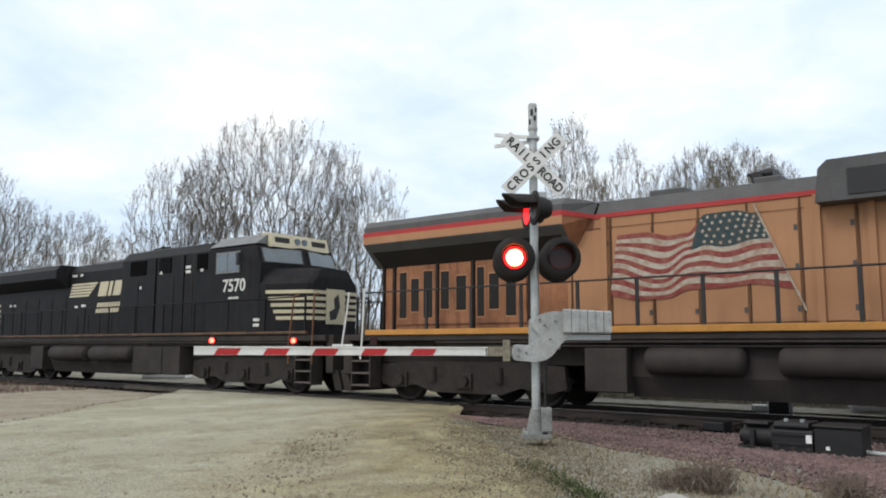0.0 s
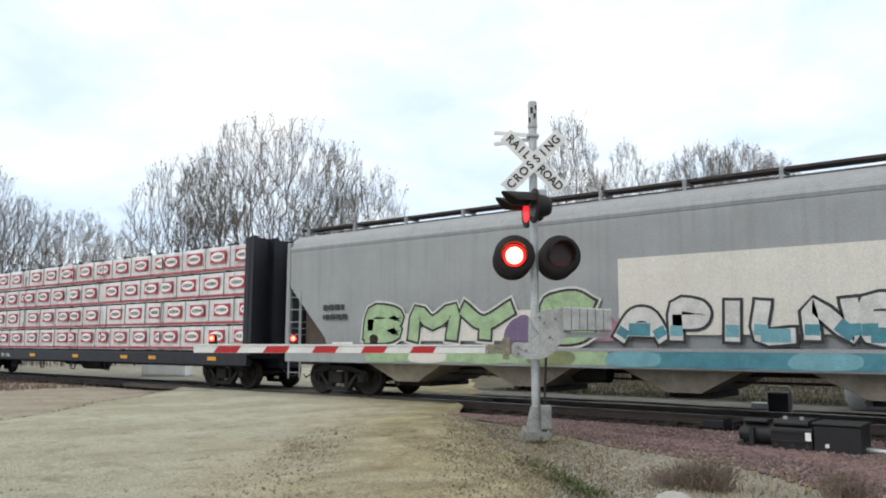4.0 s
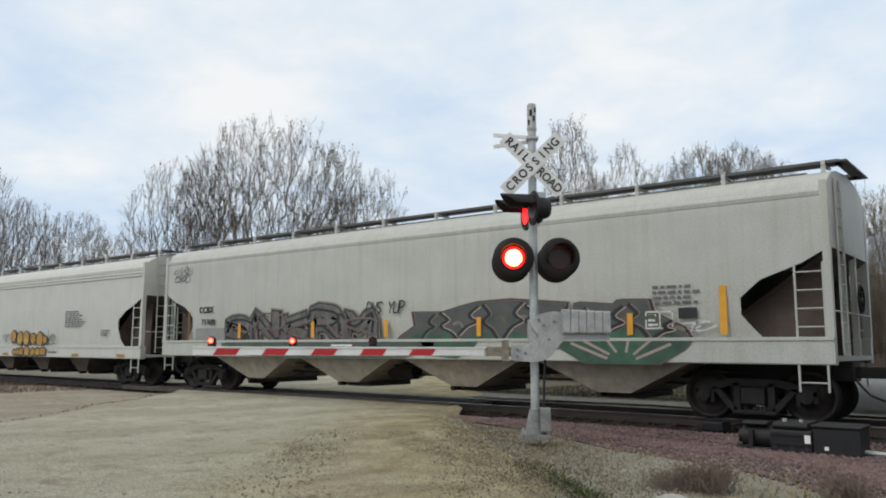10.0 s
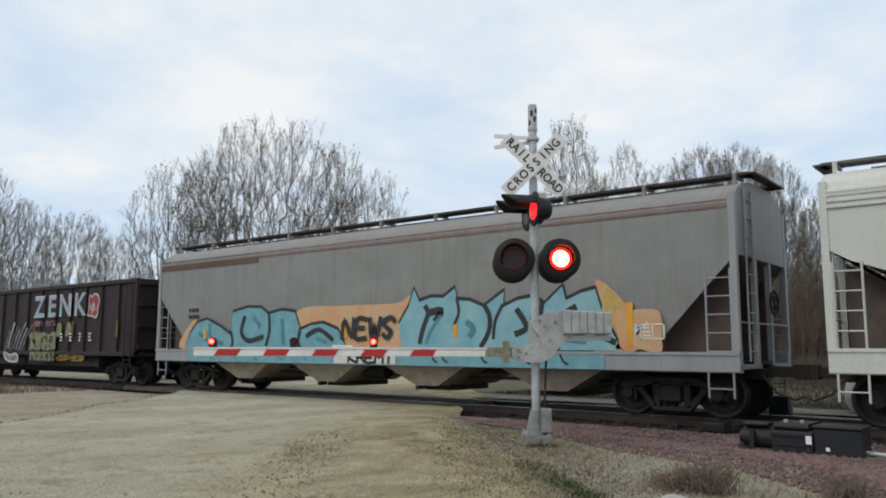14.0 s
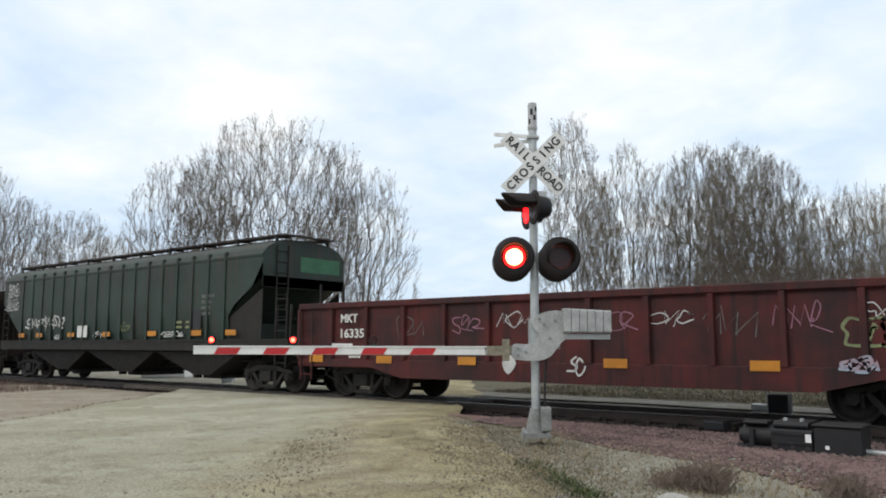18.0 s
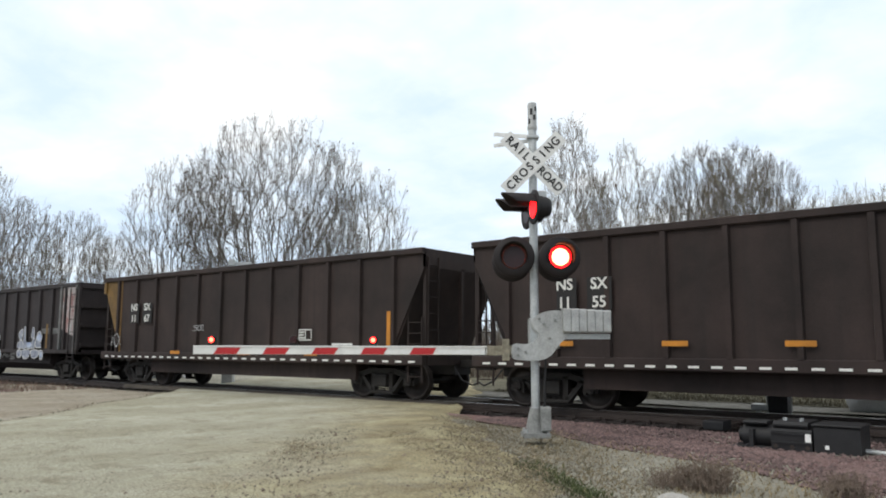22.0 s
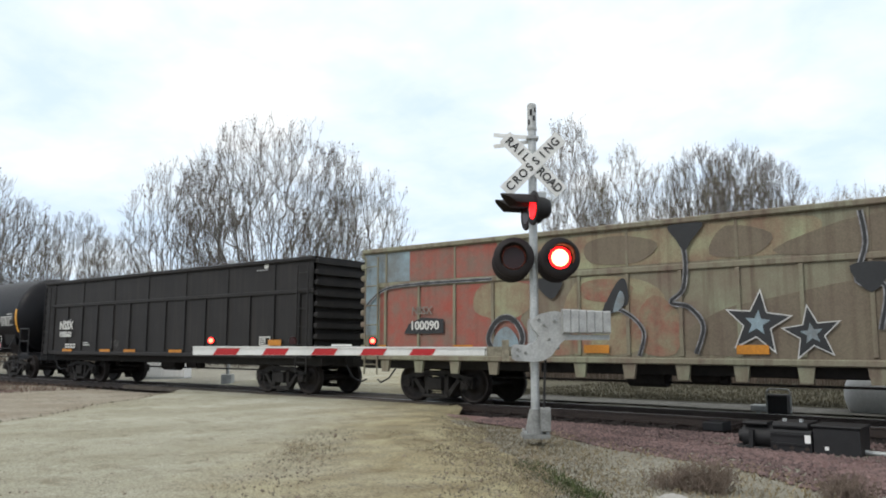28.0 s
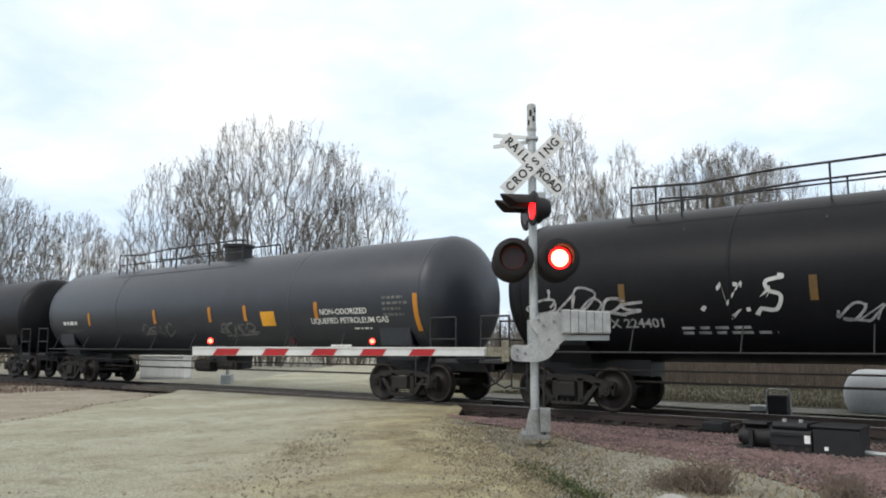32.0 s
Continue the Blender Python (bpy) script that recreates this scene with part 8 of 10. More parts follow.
for k, (x, z0, z1, lean) in enumerate(((1.15, 1.5, 2.05, 0.2), (1.75, 1.48, 2.1, -0.25), (2.3, 1.55, 2.2, 0.3), (2.9, 1.48, 2.25, -0.2), (3.5, 1.5, 2.25, 0.25), (4.1, 1.52, 2.2, -0.3), (4.65, 1.5, 2.1, 0.15), (5.35, 1.5, 2.1, -0.15), (5.8, 1.48, 2.1, 0.25), (6.35, 1.5, 2.15, -0.2), (6.85, 1.48, 1.8, 0.2))):
    for mat, w, dx in ((G_BLACK, 0.09, 0.0), (G_BLUSH if k % 3 else G_TAUPE, 0.028, 0.07)):
        m = M()
        h = z1 - z0
        stroke(m, [(x + dx - lean, z0), (x + dx - lean * 0.2, z0 + 0.3 * h), (x + dx + lean * 0.9, z0 + 0.5 * h), (x + dx + lean * 0.1, z0 + 0.72 * h), (x + dx + lean, z1)], w, S - 0.019 - 0.0008 * k - (0.0004 if dx else 0))
        part("graffiti_stroke", m, mat, car)
    m = M()
    stroke(m, [(x + 0.12, z0 + 0.55 * h), (x + 0.3, z0 + 0.62 * h), (x + 0.42, z0 + 0.45 * h)], 0.07, S - 0.018)
    part("graffiti_stroke", m, (G_OLIVE, G_TAUPE, G_MAUVE)[k % 3], car)
fan = [(4.35, 1.46), (7.42, 1.46), (7.25, 1.28), (6.75, 1.0), (5.2, 1.0), (4.9, 1.16)]
paint(car, grow_outline(fan, 0.03), G_MAUVE, T - 0.002, "graffiti_outline")
paint(car, fan, G_MOSS, T - 0.004, "graffiti_ground")
paint(car, [(0.9, 1.46), (2.6, 1.46), (2.4, 1.22), (2.0, 1.06), (1.2, 1.12)], G_MOSS, T - 0.002, "graffiti_ground")
for xa, za, xb, zb in ((5.75, 1.18, 5.2, 1.44), (5.9, 1.22, 5.7, 1.46), (6.1, 1.22, 6.15, 1.46), (6.25, 1.18, 6.6, 1.45), (6.3, 1.1, 7.0, 1.38), (5.7, 1.1, 4.9, 1.4)):
    m = M()
    stroke(m, [(xa, za), (xb, zb)], 0.055, T - 0.007)
    part("graffiti_stroke", m, G_BLUSH, car)
tag(car, -9.3, -8.35, 3.52, 3.78, 5, G_GREY, S - 0.004, 44, 0.025)
tag(car, -9.2, -8.5, 3.3, 3.5, 4, G_GREY, S - 0.004, 46, 0.025)
framed_plate(car, 6.5, 1.66, 0.55, 0.34, S - 0.012)
bars(car, 6.65, 2.1, 0.95, 0.4, 4, G_GREY, S, 9)
sheet(car, 7.15, 7.5, 1.85, 2.05, G_BLACK, S)
tag(car, 7.0, 7.7, 1.6, 1.8, 3, G_WHITE, S - 0.004, 45, 0.03)
reflectors(car, [-5.85, -2.76, -0.16, 2.62, 6.2], 1.55, 0.42, 0.12, S - 0.045)
reflectors(car, [7.98], 1.55, 0.88, 0.13, S)
bars(car, -0.2, 1.15, 5.0, 0.14, 1, G_GREY, T, 10)

# white hopper
# bay brown is darkened to carry the shade under the car
car, half = hopper("white covered hopper with mustard bubble graffiti", -124.48, -144.05, HW, HW, WALK, ze=4.13, sill=1.32, low=0.9, bay_mat=surf("bay_shaded_brown", (0.15, 0.12, 0.095), 0.8, var=0.5, scale=2), bays=5, bay_w=0.66, bay_off=-0.75, cut=1.55, rounded=True)
for z in (3.64, 3.74, 3.84):
    for s in (-1, 1):
        m = M(); m.box(-half + 0.1, half - 0.1, *sorted((s * 1.575, s * (1.64 - (z - 3.64) * 0.1))), z, z + 0.05, 0.01); part("eave_rib", m, HW, car)
for k, ch in enumerate("DOWX"):
    write(car, ch, -8.0 + 0.3 * k, S - 0.006, 2.60, 0.30, LETTER, "reporting_mark", 0.95)
for k, ch in enumerate("69958"):
    write(car, ch, -8.0 + 0.225 * k, S - 0.006, 2.24, 0.30, LETTER, "car_number", 0.95)
bars(car, -8.1, 1.55, 0.8, 0.25, 2, G_GREY, S, 11)
framed_plate(car, -6.3, 2.32, 0.26, 0.26, S, LETTER)
# bulging letters: centre, half-width, half-height, each with its dark rim and a paler lower part
G_RIM = surf("umber_spray", (0.05, 0.03, 0.025), 0.6, var=0.3)
G_STRAW = surf("straw_spray", (0.50, 0.36, 0.10), 0.6, var=0.25, scale=4)
G_GOLD = surf("amber_spray", (0.38, 0.185, 0.03), 0.6, scale=2.2, col2=(0.42, 0.26, 0.06))
for k, (cx, cz, rx, rz, y) in enumerate(((0.37, 1.69, 0.25, 0.28, S), (0.95, 1.62, 0.28, 0.3, S), (1.5, 1.62, 0.3, 0.3, S), (2.08, 1.60, 0.26, 0.24, S), (2.65, 1.58, 0.29, 0.30, S), (3.08, 1.56, 0.19, 0.19, S),
                                         (0.62, 1.08, 0.2, 0.14, T), (0.92, 1.09, 0.16, 0.17, T), (1.23, 1.11, 0.22, 0.20, T), (1.71, 1.11, 0.26, 0.22, T), (2.2, 1.09, 0.23, 0.18, T), (2.62, 1.10, 0.26, 0.18, T), (3.06, 1.12, 0.27, 0.19, T))):
    rnd = random.Random(510 + k)
    o = [(cx + rx * math.cos(a * math.pi / 10) * (1 + 0.06 * rnd.uniform(-1, 1)), cz + rz * math.sin(a * math.pi / 10) * (1 + 0.06 * rnd.uniform(-1, 1))) for a in range(20)]
    paint(car, o, G_RIM, y - 0.006 - 0.0022 * k, "graffiti_outline")
    paint(car, grow_outline(o, -0.05), G_GOLD, y - 0.0068 - 0.0022 * k, "graffiti_letter")
    if k in (1, 2, 8, 9, 11):
        paint(car, [(cx + (x - cx) * 0.7, cz - rz * 0.35 + (z - cz) * 0.35) for x, z in o], G_STRAW, y - 0.0074 - 0.0022 * k, "graffiti_fill")
    if k in (3, 8, 12):
        m = M(); stroke(m, [(cx - rx * 0.5, cz + rz * 0.2), (cx - rx * 0.1, cz + rz * 0.45), (cx + rx * 0.3, cz + rz * 0.1), (cx, cz - rz * 0.3)], 0.025, y - 0.0078 - 0.0022 * k); part("graffiti_stroke", m, G_RIM, car)
for ox, oz, sc, signs in ((-0.6, 1.56, 0.62, ([(0.0, 0.35), (0.1, 0.0), (0.22, 0.38)], [(0.5, 0.3), (0.36, 0.32), (0.32, 0.1), (0.5, 0.06)], [(0.6, 0.0), (0.62, 0.36), (0.8, 0.3), (0.64, 0.2)], [(0.85, 0.36), (1.0, 0.38)], [(0.35, -0.1), (0.7, -0.08)])),
                          (3.32, 1.45, 0.62, ([(0.0, 0.75), (0.04, 0.15), (0.14, 0.2)], [(0.25, 0.15), (0.2, 0.4), (0.38, 0.42), (0.4, 0.16), (0.25, 0.15)], [(0.5, 0.55), (0.55, 0.05)], [(0.42, 0.45), (0.7, 0.48)], [(0.95, 0.4), (0.76, 0.36), (0.9, 0.2), (0.74, 0.1)], [(0.25, -0.06), (0.5, -0.14), (0.6, -0.02), (0.95, -0.1)]))):
    m = M()
    for sg in signs:
        stroke(m, [(ox + x * sc, oz + z * sc) for x, z in sg], 0.03, S - 0.012)
    part("graffiti_tag", m, G_BLACK, car)
bars(car, 4.55, 2.0, 1.45, 0.62, 8, G_GREY, S, 14)
bars(car, 7.15, 1.65, 0.6, 0.25, 3, G_GREY, S, 15)
bars(car, 3.45, 1.03, 0.9, 0.13, 1, G_GREY, T, 16)
reflectors(car, [-8.2, -6.0, -3.1, -0.2, 2.7, 5.5, 8.6], 0.95, 0.1, 0.5, T, surf("amber_sill_marker", (0.42, 0.25, 0.05), 0.6, var=0.3))

# warm grey hopper with cyan lettering
car, half = hopper("grey covered hopper with large cyan graffiti", -145.48, -163.9, HC, HB, DWALK, ze=4.16, sill=1.25, low=0.88, bay_mat=BAY)
sheet(car, -half + 0.05, -4.2, 3.72, 4.02, surf("rust_band", (0.14, 0.075, 0.055), 0.7, var=0.4, streak=0.4), S - 0.0)
sheet(car, -4.2, half - 0.1, 3.86, 4.02, surf("rust_wash", (0.22, 0.13, 0.11), 0.7, var=0.4, scale=3), S - 0.0)
for o in ([(6.3, 1.3), (6.4, 2.55), (6.62, 2.6), (7.09, 2.15), (7.38, 1.74), (7.36, 1.3)], [(-2.5, 1.3), (-2.45, 2.3), (-0.79, 2.38), (1.05, 2.38), (1.6, 2.5), (1.5, 1.3)], [(-7.9, 1.3), (-7.7, 1.75), (-7.1, 2.15), (-6.8, 1.3)]):
    paint(car, blob(o, 5), G_ORG, S - 0.002, "graffiti_halo")
paint(car, blob([(6.75, 1.3), (6.62, 2.2), (6.7, 2.5), (7.0, 2.1), (7.12, 1.3)], 4), G_STRAW, S - 0.004, "graffiti_halo")
# two runs of letters: black edge, cyan body, dark slits between the letters
right_run = [(1.28, 1.27), (1.18, 1.95), (1.5, 2.38), (1.65, 2.78), (1.82, 2.47), (2.2, 2.56), (2.55, 2.54), (2.89, 2.75), (2.94, 2.47), (3.3, 2.44), (3.69, 2.29), (4.24, 2.62), (4.2, 2.27), (4.6, 2.42), (4.99, 2.46), (5.25, 2.3), (5.69, 2.66), (5.77, 2.37), (6.1, 2.5), (6.44, 2.57), (6.57, 2.16), (6.53, 1.94), (6.8, 1.7), (7.01, 1.27)]
left_run = [(-7.65, 1.27), (-7.4, 1.8), (-7.05, 2.12), (-6.55, 2.22), (-5.9, 2.0), (-5.4, 1.76), (-5.29, 2.4), (-4.6, 2.52), (-3.99, 2.49), (-3.68, 2.31), (-3.1, 2.4), (-2.56, 2.34), (-2.32, 1.86), (-1.9, 1.98), (-1.45, 2.02), (-0.88, 1.84), (-0.53, 1.27)]
G_AQUA = surf("pale_aqua_spray", (0.24, 0.42, 0.45), 0.6, scale=2.0, col2=(0.14, 0.33, 0.40), mottle=0.5)
for run, y in ((left_run, S - 0.006), (right_run, S - 0.010)):
    paint(car, run, G_BLACK, y, "graffiti_outline")
    paint(car, [(x * 0.994 + (0.02 if run is right_run else -0.025), max(1.27, z - 0.085)) for x, z in run], G_AQUA if run is right_run else G_CYAN, y - 0.003, "graffiti_letter")
for k, (pts, w, mat) in enumerate((([(2.0, 2.3), (2.1, 2.1), (1.95, 1.75), (1.85, 1.4)], 0.10, G_BLACK), ([(2.12, 2.12), (2.5, 2.16), (2.3, 1.9)], 0.13, G_BLACK), ([(2.5, 2.05), (2.2, 1.72), (2.05, 1.4)], 0.07, G_TEAL), ([(2.94, 2.45), (3.0, 2.1), (2.85, 1.8)], 0.06, G_BLACK), ([(3.69, 2.28), (3.85, 2.0), (3.82, 1.65), (3.6, 1.32)], 0.09, G_BLACK), ([(3.2, 1.9), (3.4, 1.75), (3.3, 1.55)], 0.11, G_TEAL), ([(4.2, 2.25), (4.0, 1.9), (3.95, 1.5)], 0.06, G_BLACK), ([(4.55, 2.15), (4.8, 1.75), (4.5, 1.6)], 0.10, G_BLACK), ([(4.95, 2.0), (4.9, 1.7), (4.98, 1.4)], 0.08, G_TEAL), ([(5.2, 2.28), (5.14, 1.8), (5.35, 1.35)], 0.09, G_BLACK), ([(6.0, 2.15), (5.7, 1.98), (6.05, 1.86), (6.15, 1.65), (5.9, 1.58)], 0.10, G_BLACK), ([(5.55, 1.7), (5.7, 1.5), (6.2, 1.42)], 0.06, G_TEAL), ([(6.5, 1.95), (6.4, 1.65), (6.85, 1.42)], 0.09, G_BLACK),
                                    ([(-6.4, 2.02), (-6.3, 1.6), (-5.7, 1.42)], 0.10, G_TEAL), ([(-6.9, 1.75), (-6.5, 1.55)], 0.10, G_TEAL), ([(-5.36, 1.8), (-5.25, 1.5), (-5.3, 1.3)], 0.07, G_BLACK), ([(-4.7, 2.2), (-4.85, 1.75), (-4.5, 1.5), (-3.85, 1.62)], 0.10, G_BLACK), ([(-4.3, 2.15), (-4.0, 1.9)], 0.09, G_TEAL), ([(-3.66, 2.3), (-3.6, 1.8), (-3.75, 1.35)], 0.07, G_BLACK), ([(-3.1, 2.1), (-3.05, 1.75), (-3.0, 1.4)], 0.09, G_TEAL), ([(-2.32, 1.85), (-2.4, 1.5), (-2.3, 1.3)], 0.07, G_BLACK), ([(-2.1, 1.6), (-1.6, 1.78), (-1.05, 1.5)], 0.09, G_BLACK), ([(-1.7, 1.55), (-1.3, 1.45)], 0.08, G_TEAL))):
    m = M(); stroke(m, pts, w * 1.35, S - 0.016 - 0.0004 * k); part("graffiti_stroke", m, mat, car)
sheet(car, -7.4, 6.6, 0.9, 1.24, G_CYAN, T, "sill_paint")
for k, x in enumerate((-6.3, -5.2, -4.3, -3.2, -2.2, 2.2, 2.5, 3.6, 4.7, 5.6)):
    m = M(); stroke(m, [(x, 1.22), (x + 0.08, 1.05), (x + 0.2, 0.98)], 0.05, T - 0.004); part("graffiti_stroke", m, G_TEAL if k < 5 else G_BLACK, car)
sheet(car, -1.0, 1.1, 0.92, 1.22, PATCH, T - 0.003, "sill_paint")
brush_word(car, "NEWS", -0.75, 1.1, 1.5, 2.08, G_BLACK, S - 0.034, 0.12, seed=65, slant=0.06)
brush_word(car, "KREMI", -0.5, 1.05, 0.92, 1.21, G_BLACK, T - 0.006, 0.07, seed=66)
piece(car, 6.9, 7.7, 1.28, 2.0, 1, G_ORG, G_ORG, S - 0.01, 66, inner=G_WHITE)
framed_plate(car, 7.35, 1.48, 0.5, 0.3, S - 0.02)
bars(car, -7.5, 2.15, 0.6, 0.4, 2, LETTER, S, 17, "reporting_mark")
reflectors(car, [7.15], 1.35, 0.85, 0.14, S - 0.02)
reflectors(car, [-6.6, -0.6, 2.9], 1.55, 0.3, 0.12, S - 0.02)

# coal car with block letters
car, half, W = gondola("black coal car with large painted block letters", -165.3, -180.07, COAL, 3.62, 1.0, ribs=13, name="coal_car", sill_h=0.15)
B = -W - 0.097
m = M(); m.prism([(-1.25, 1.0), (-1.3, 0.62), (-0.9, 0.36), (0.9, 0.36), (1.3, 0.62), (1.25, 1.0)], -4.6, 4.6); part("tub", m, COAL, car)
for k, (ch, x) in enumerate((("Z", 0.5), ("E", 1.52), ("N", 2.57), ("K", 3.65))):
    sheet(car, x - 0.42, x + 0.42, 2.42, 3.2, COAL, B + 0.01, "letter_ground")
    write(car, ch, x, B - 0.002, 2.81, 1.16, G_WHITE, "painted_letter", 1.12)
    write(car, ch, x, B - 0.010, 2.81, 1.04, G_LBLUE, "letter_fill", 1.10)
piece(car, 4.35, 4.95, 2.4, 3.15, 1, G_RED, G_WHITE, B - 0.006, 71, inner=G_WHITE)
tag(car, 0.05, 0.8, 2.12, 2.32, 3, G_PINK, B, 72, 0.06)
tag(car, 1.1, 1.85, 2.12, 2.32, 4, G_PINK, B, 73, 0.06)
piece(car, -0.1, 1.9, 1.2, 1.85, 3, G_LIME, G_BLACK, B, 74, inner=G_BLACK)
piece(car, -0.05, 1.9, 0.8, 1.12, 5, G_LIME, G_BLACK, B - 0.002, 75)
for x in (1.98, 2.7):
    paint(car, blob([(x, 1.75), (x + 0.2, 1.7), (x + 0.4, 1.9), (x + 0.35, 2.15), (x + 0.1, 2.2)], 5), G_LIME, B)
write(car, "NSSX", -4.68, B, 2.27, 0.29, LWHITE, "reporting_mark")
write(car, "9052", -4.68, B, 1.95, 0.29, LWHITE, "car_number", 1.1)
tag(car, -3.8, -3.3, 1.75, 2.3, 3, G_LIME, B, 76, 0.05)
G_MIST = surf("thin_white_spray", (0.34, 0.34, 0.35), 0.7, scale=5, col2=(0.07, 0.07, 0.075))
for k, (x, z0, h, lean, w) in enumerate(((-2.3, 1.2, 0.75, 0.35, 0.07), (-2.05, 1.25, 1.05, 0.5, 0.12), (-1.8, 1.2, 0.95, 0.55, 0.05), (-1.55, 1.22, 0.8, 0.5, 0.11), (-1.3, 1.2, 1.1, 0.75, 0.06), (-1.0, 1.2, 0.85, 0.6, 0.12), (-0.75, 1.22, 0.95, 0.75, 0.05))):
    m = M()
    stroke(m, [(x, z0), (x + lean * 0.35, z0 + h * 0.45), (x + lean, z0 + h)], w, B - 0.001 * k)
    part("graffiti_stroke", m, G_FADE if k % 3 == 1 else G_MIST, car)
paint(car, blob([(-2.4, 1.12), (-2.3, 0.85), (-1.95, 0.72), (-1.2, 0.7), (-1.05, 0.9), (-1.3, 1.08), (-1.8, 1.02)], 5), G_WHITE, B, "graffiti_outline")
paint(car, blob([(-2.3, 1.08), (-2.2, 0.9), (-1.9, 0.78), (-1.25, 0.76), (-1.15, 0.88), (-1.35, 1.02), (-1.8, 0.96)], 5), G_MIST, B - 0.003, "graffiti_letter")
tag(car, -4.3, -3.2, 0.88, 1.1, 4, G_YEL, B, 79, 0.035)
tag(car, 2.1, 2.95, 0.82, 1.02, 5, G_YEL, B, 80, 0.035)
tag(car, 3.15, 4.1, 0.82, 1.04, 5, G_YEL, B, 81, 0.035)
m = M(); m.cyl((-2.0, -1.35, 0.78), (-1.2, -1.35, 0.78), 0.2, n=14); part("pale_tank", m, G_GREY, car)
for x in (2.3, 3.0, 3.7, 4.4):
    bars(car, x, 1.5, 0.2, 0.35, 3, LWHITE, B, int(x * 7))
reflectors(car, [-6.0, -2.95, 0.15, 3.2, 6.3], 1.65, 0.6, 0.12, B, OCHRE)

# low red gondola
car, half, W = gondola("low oxide-red gondola with scrawled tags", -181.3, -197.35, OXIDE, 2.42, 0.78, ribs=13, rib_d=0.1, sill_h=0.2, end_ribs=5, truck_in=1.9)
B = -W - 0.105
m = M(); m.prism([(-5.4, 0.8), (-4.4, 0.56), (4.8, 0.56), (5.8, 0.8)], -W - 0.08, -W + 0.05, "y"); part("fishbelly_sill", m, OXIDE, car)
write(car, "MKT", -6.12, B, 2.0, 0.30, LWHITE, "reporting_mark")
write(car, "16335", -6.02, B, 1.62, 0.31, LWHITE, "car_number", 1.15)
bars(car, -6.1, 1.0, 0.5, 0.2, 2, LWHITE, B, 18)
for k, x in enumerate((-4.6, -2.9, -1.6, -0.4, 0.75, 1.9, 3.0, 4.2, 5.5, 6.6)):
    tag(car, x, x + 0.8, 1.5 + 0.1 * (k % 3), 2.05, 3, (G_GREY, G_PINK, G_WHITE)[k % 3], B + 0.09, 90 + k, 0.022)
piece(car, 5.3, 6.9, 1.35, 1.75, 3, OXIDE, G_LIME, B + 0.09, 105, inner=G_LIME)
tag(car, 0.2, 0.5, 0.72, 1.1, 2, G_WHITE, B, 106, 0.05)
paint(car, blob([(-1.3, 0.72), (-1.1, 0.95), (-1.25, 1.15), (-1.45, 0.95)], 4), G_WHITE, B)
tag(car, 5.2, 5.7, 0.9, 1.15, 4, G_LBLUE, B, 107, 0.07)
reflectors(car, [-7.3, -4.9, -2.4, 1.2, 4.0, 6.9], 0.9, 0.18, 0.5, B, ORANGE)

# dark green ribbed hopper
car, half = hopper("dark green ribbed covered hopper with white tags", -197.75, -215.65, GREEN, GRIME, DWALK, bays=3, ze=4.12, sill=1.5, low=1.15, rib=16, rib_in=1.62, cut=1.55, inset=1.2, bay_mat=GRIME, posts=GRIME, slope_mat=GREEN, bare_end=True)
B = -1.69
for k in range(4):
    tag(car, -8.75 + 0.08 * k, -7.6 - 0.1 * (k % 2), 2.72 + 0.26 * k, 3.02 + 0.26 * k, 5, G_FADE if k == 1 else G_WHITE, -1.612 - 0.001 * k, 110 + 17 * k, 0.04)
tag(car, -6.8, -3.7, 1.95, 2.45, 7, G_WHITE, B + 0.08, 111, 0.07)
sheet(car, -2.65, -1.95, 1.6, 2.02, LWHITE, B + 0.07)
tag(car, -1.5, -0.8, 1.58, 1.85, 3, G_WHITE, B + 0.08, 112, 0.05)
tag(car, -4.4, -3.9, 1.55, 1.72, 4, G_WHITE, B + 0.08, 113, 0.03)
tag(car, 2.8, 3.95, 1.6, 1.78, 5, G_WHITE, B + 0.08, 114, 0.04)
tag(car, 0.3, 0.9, 1.75, 2.1, 2, G_LIME, B + 0.08, 115, 0.03)
for k in range(5):
    sheet(car, 3.6 + (k % 3) * 0.5, 3.9 + (k % 3) * 0.5, 1.85 + 0.15 * (k // 3), 1.93 + 0.15 * (k // 3), G_LIME, B + 0.075)
m = M(); m.box(4.5, 4.9, B + 0.07, B + 0.075, 1.8, 2.4); part("inspection_plate", m, BLACK, car)
reflectors(car, [-7.1, -5.6, -3.1, -0.6, 2.25, 4.7, 6.4], 1.62, 0.16, 0.5, B + 0.06, ORANGE)
bars(car, 4.9, 2.2, 0.7, 0.7, 4, G_GREY, B + 0.08, 19)
m = M(); m.add([(half - 1.196, -0.2, 3.5), (half - 1.196, 1.4, 3.5), (half - 1.196, 1.4, 3.95), (half - 1.196, -0.2, 3.95)], [(0, 1, 2, 3)]); part("end_paint", m, surf("bright_green_paint", (0.05, 0.17, 0.09), 0.6, var=0.4), car)


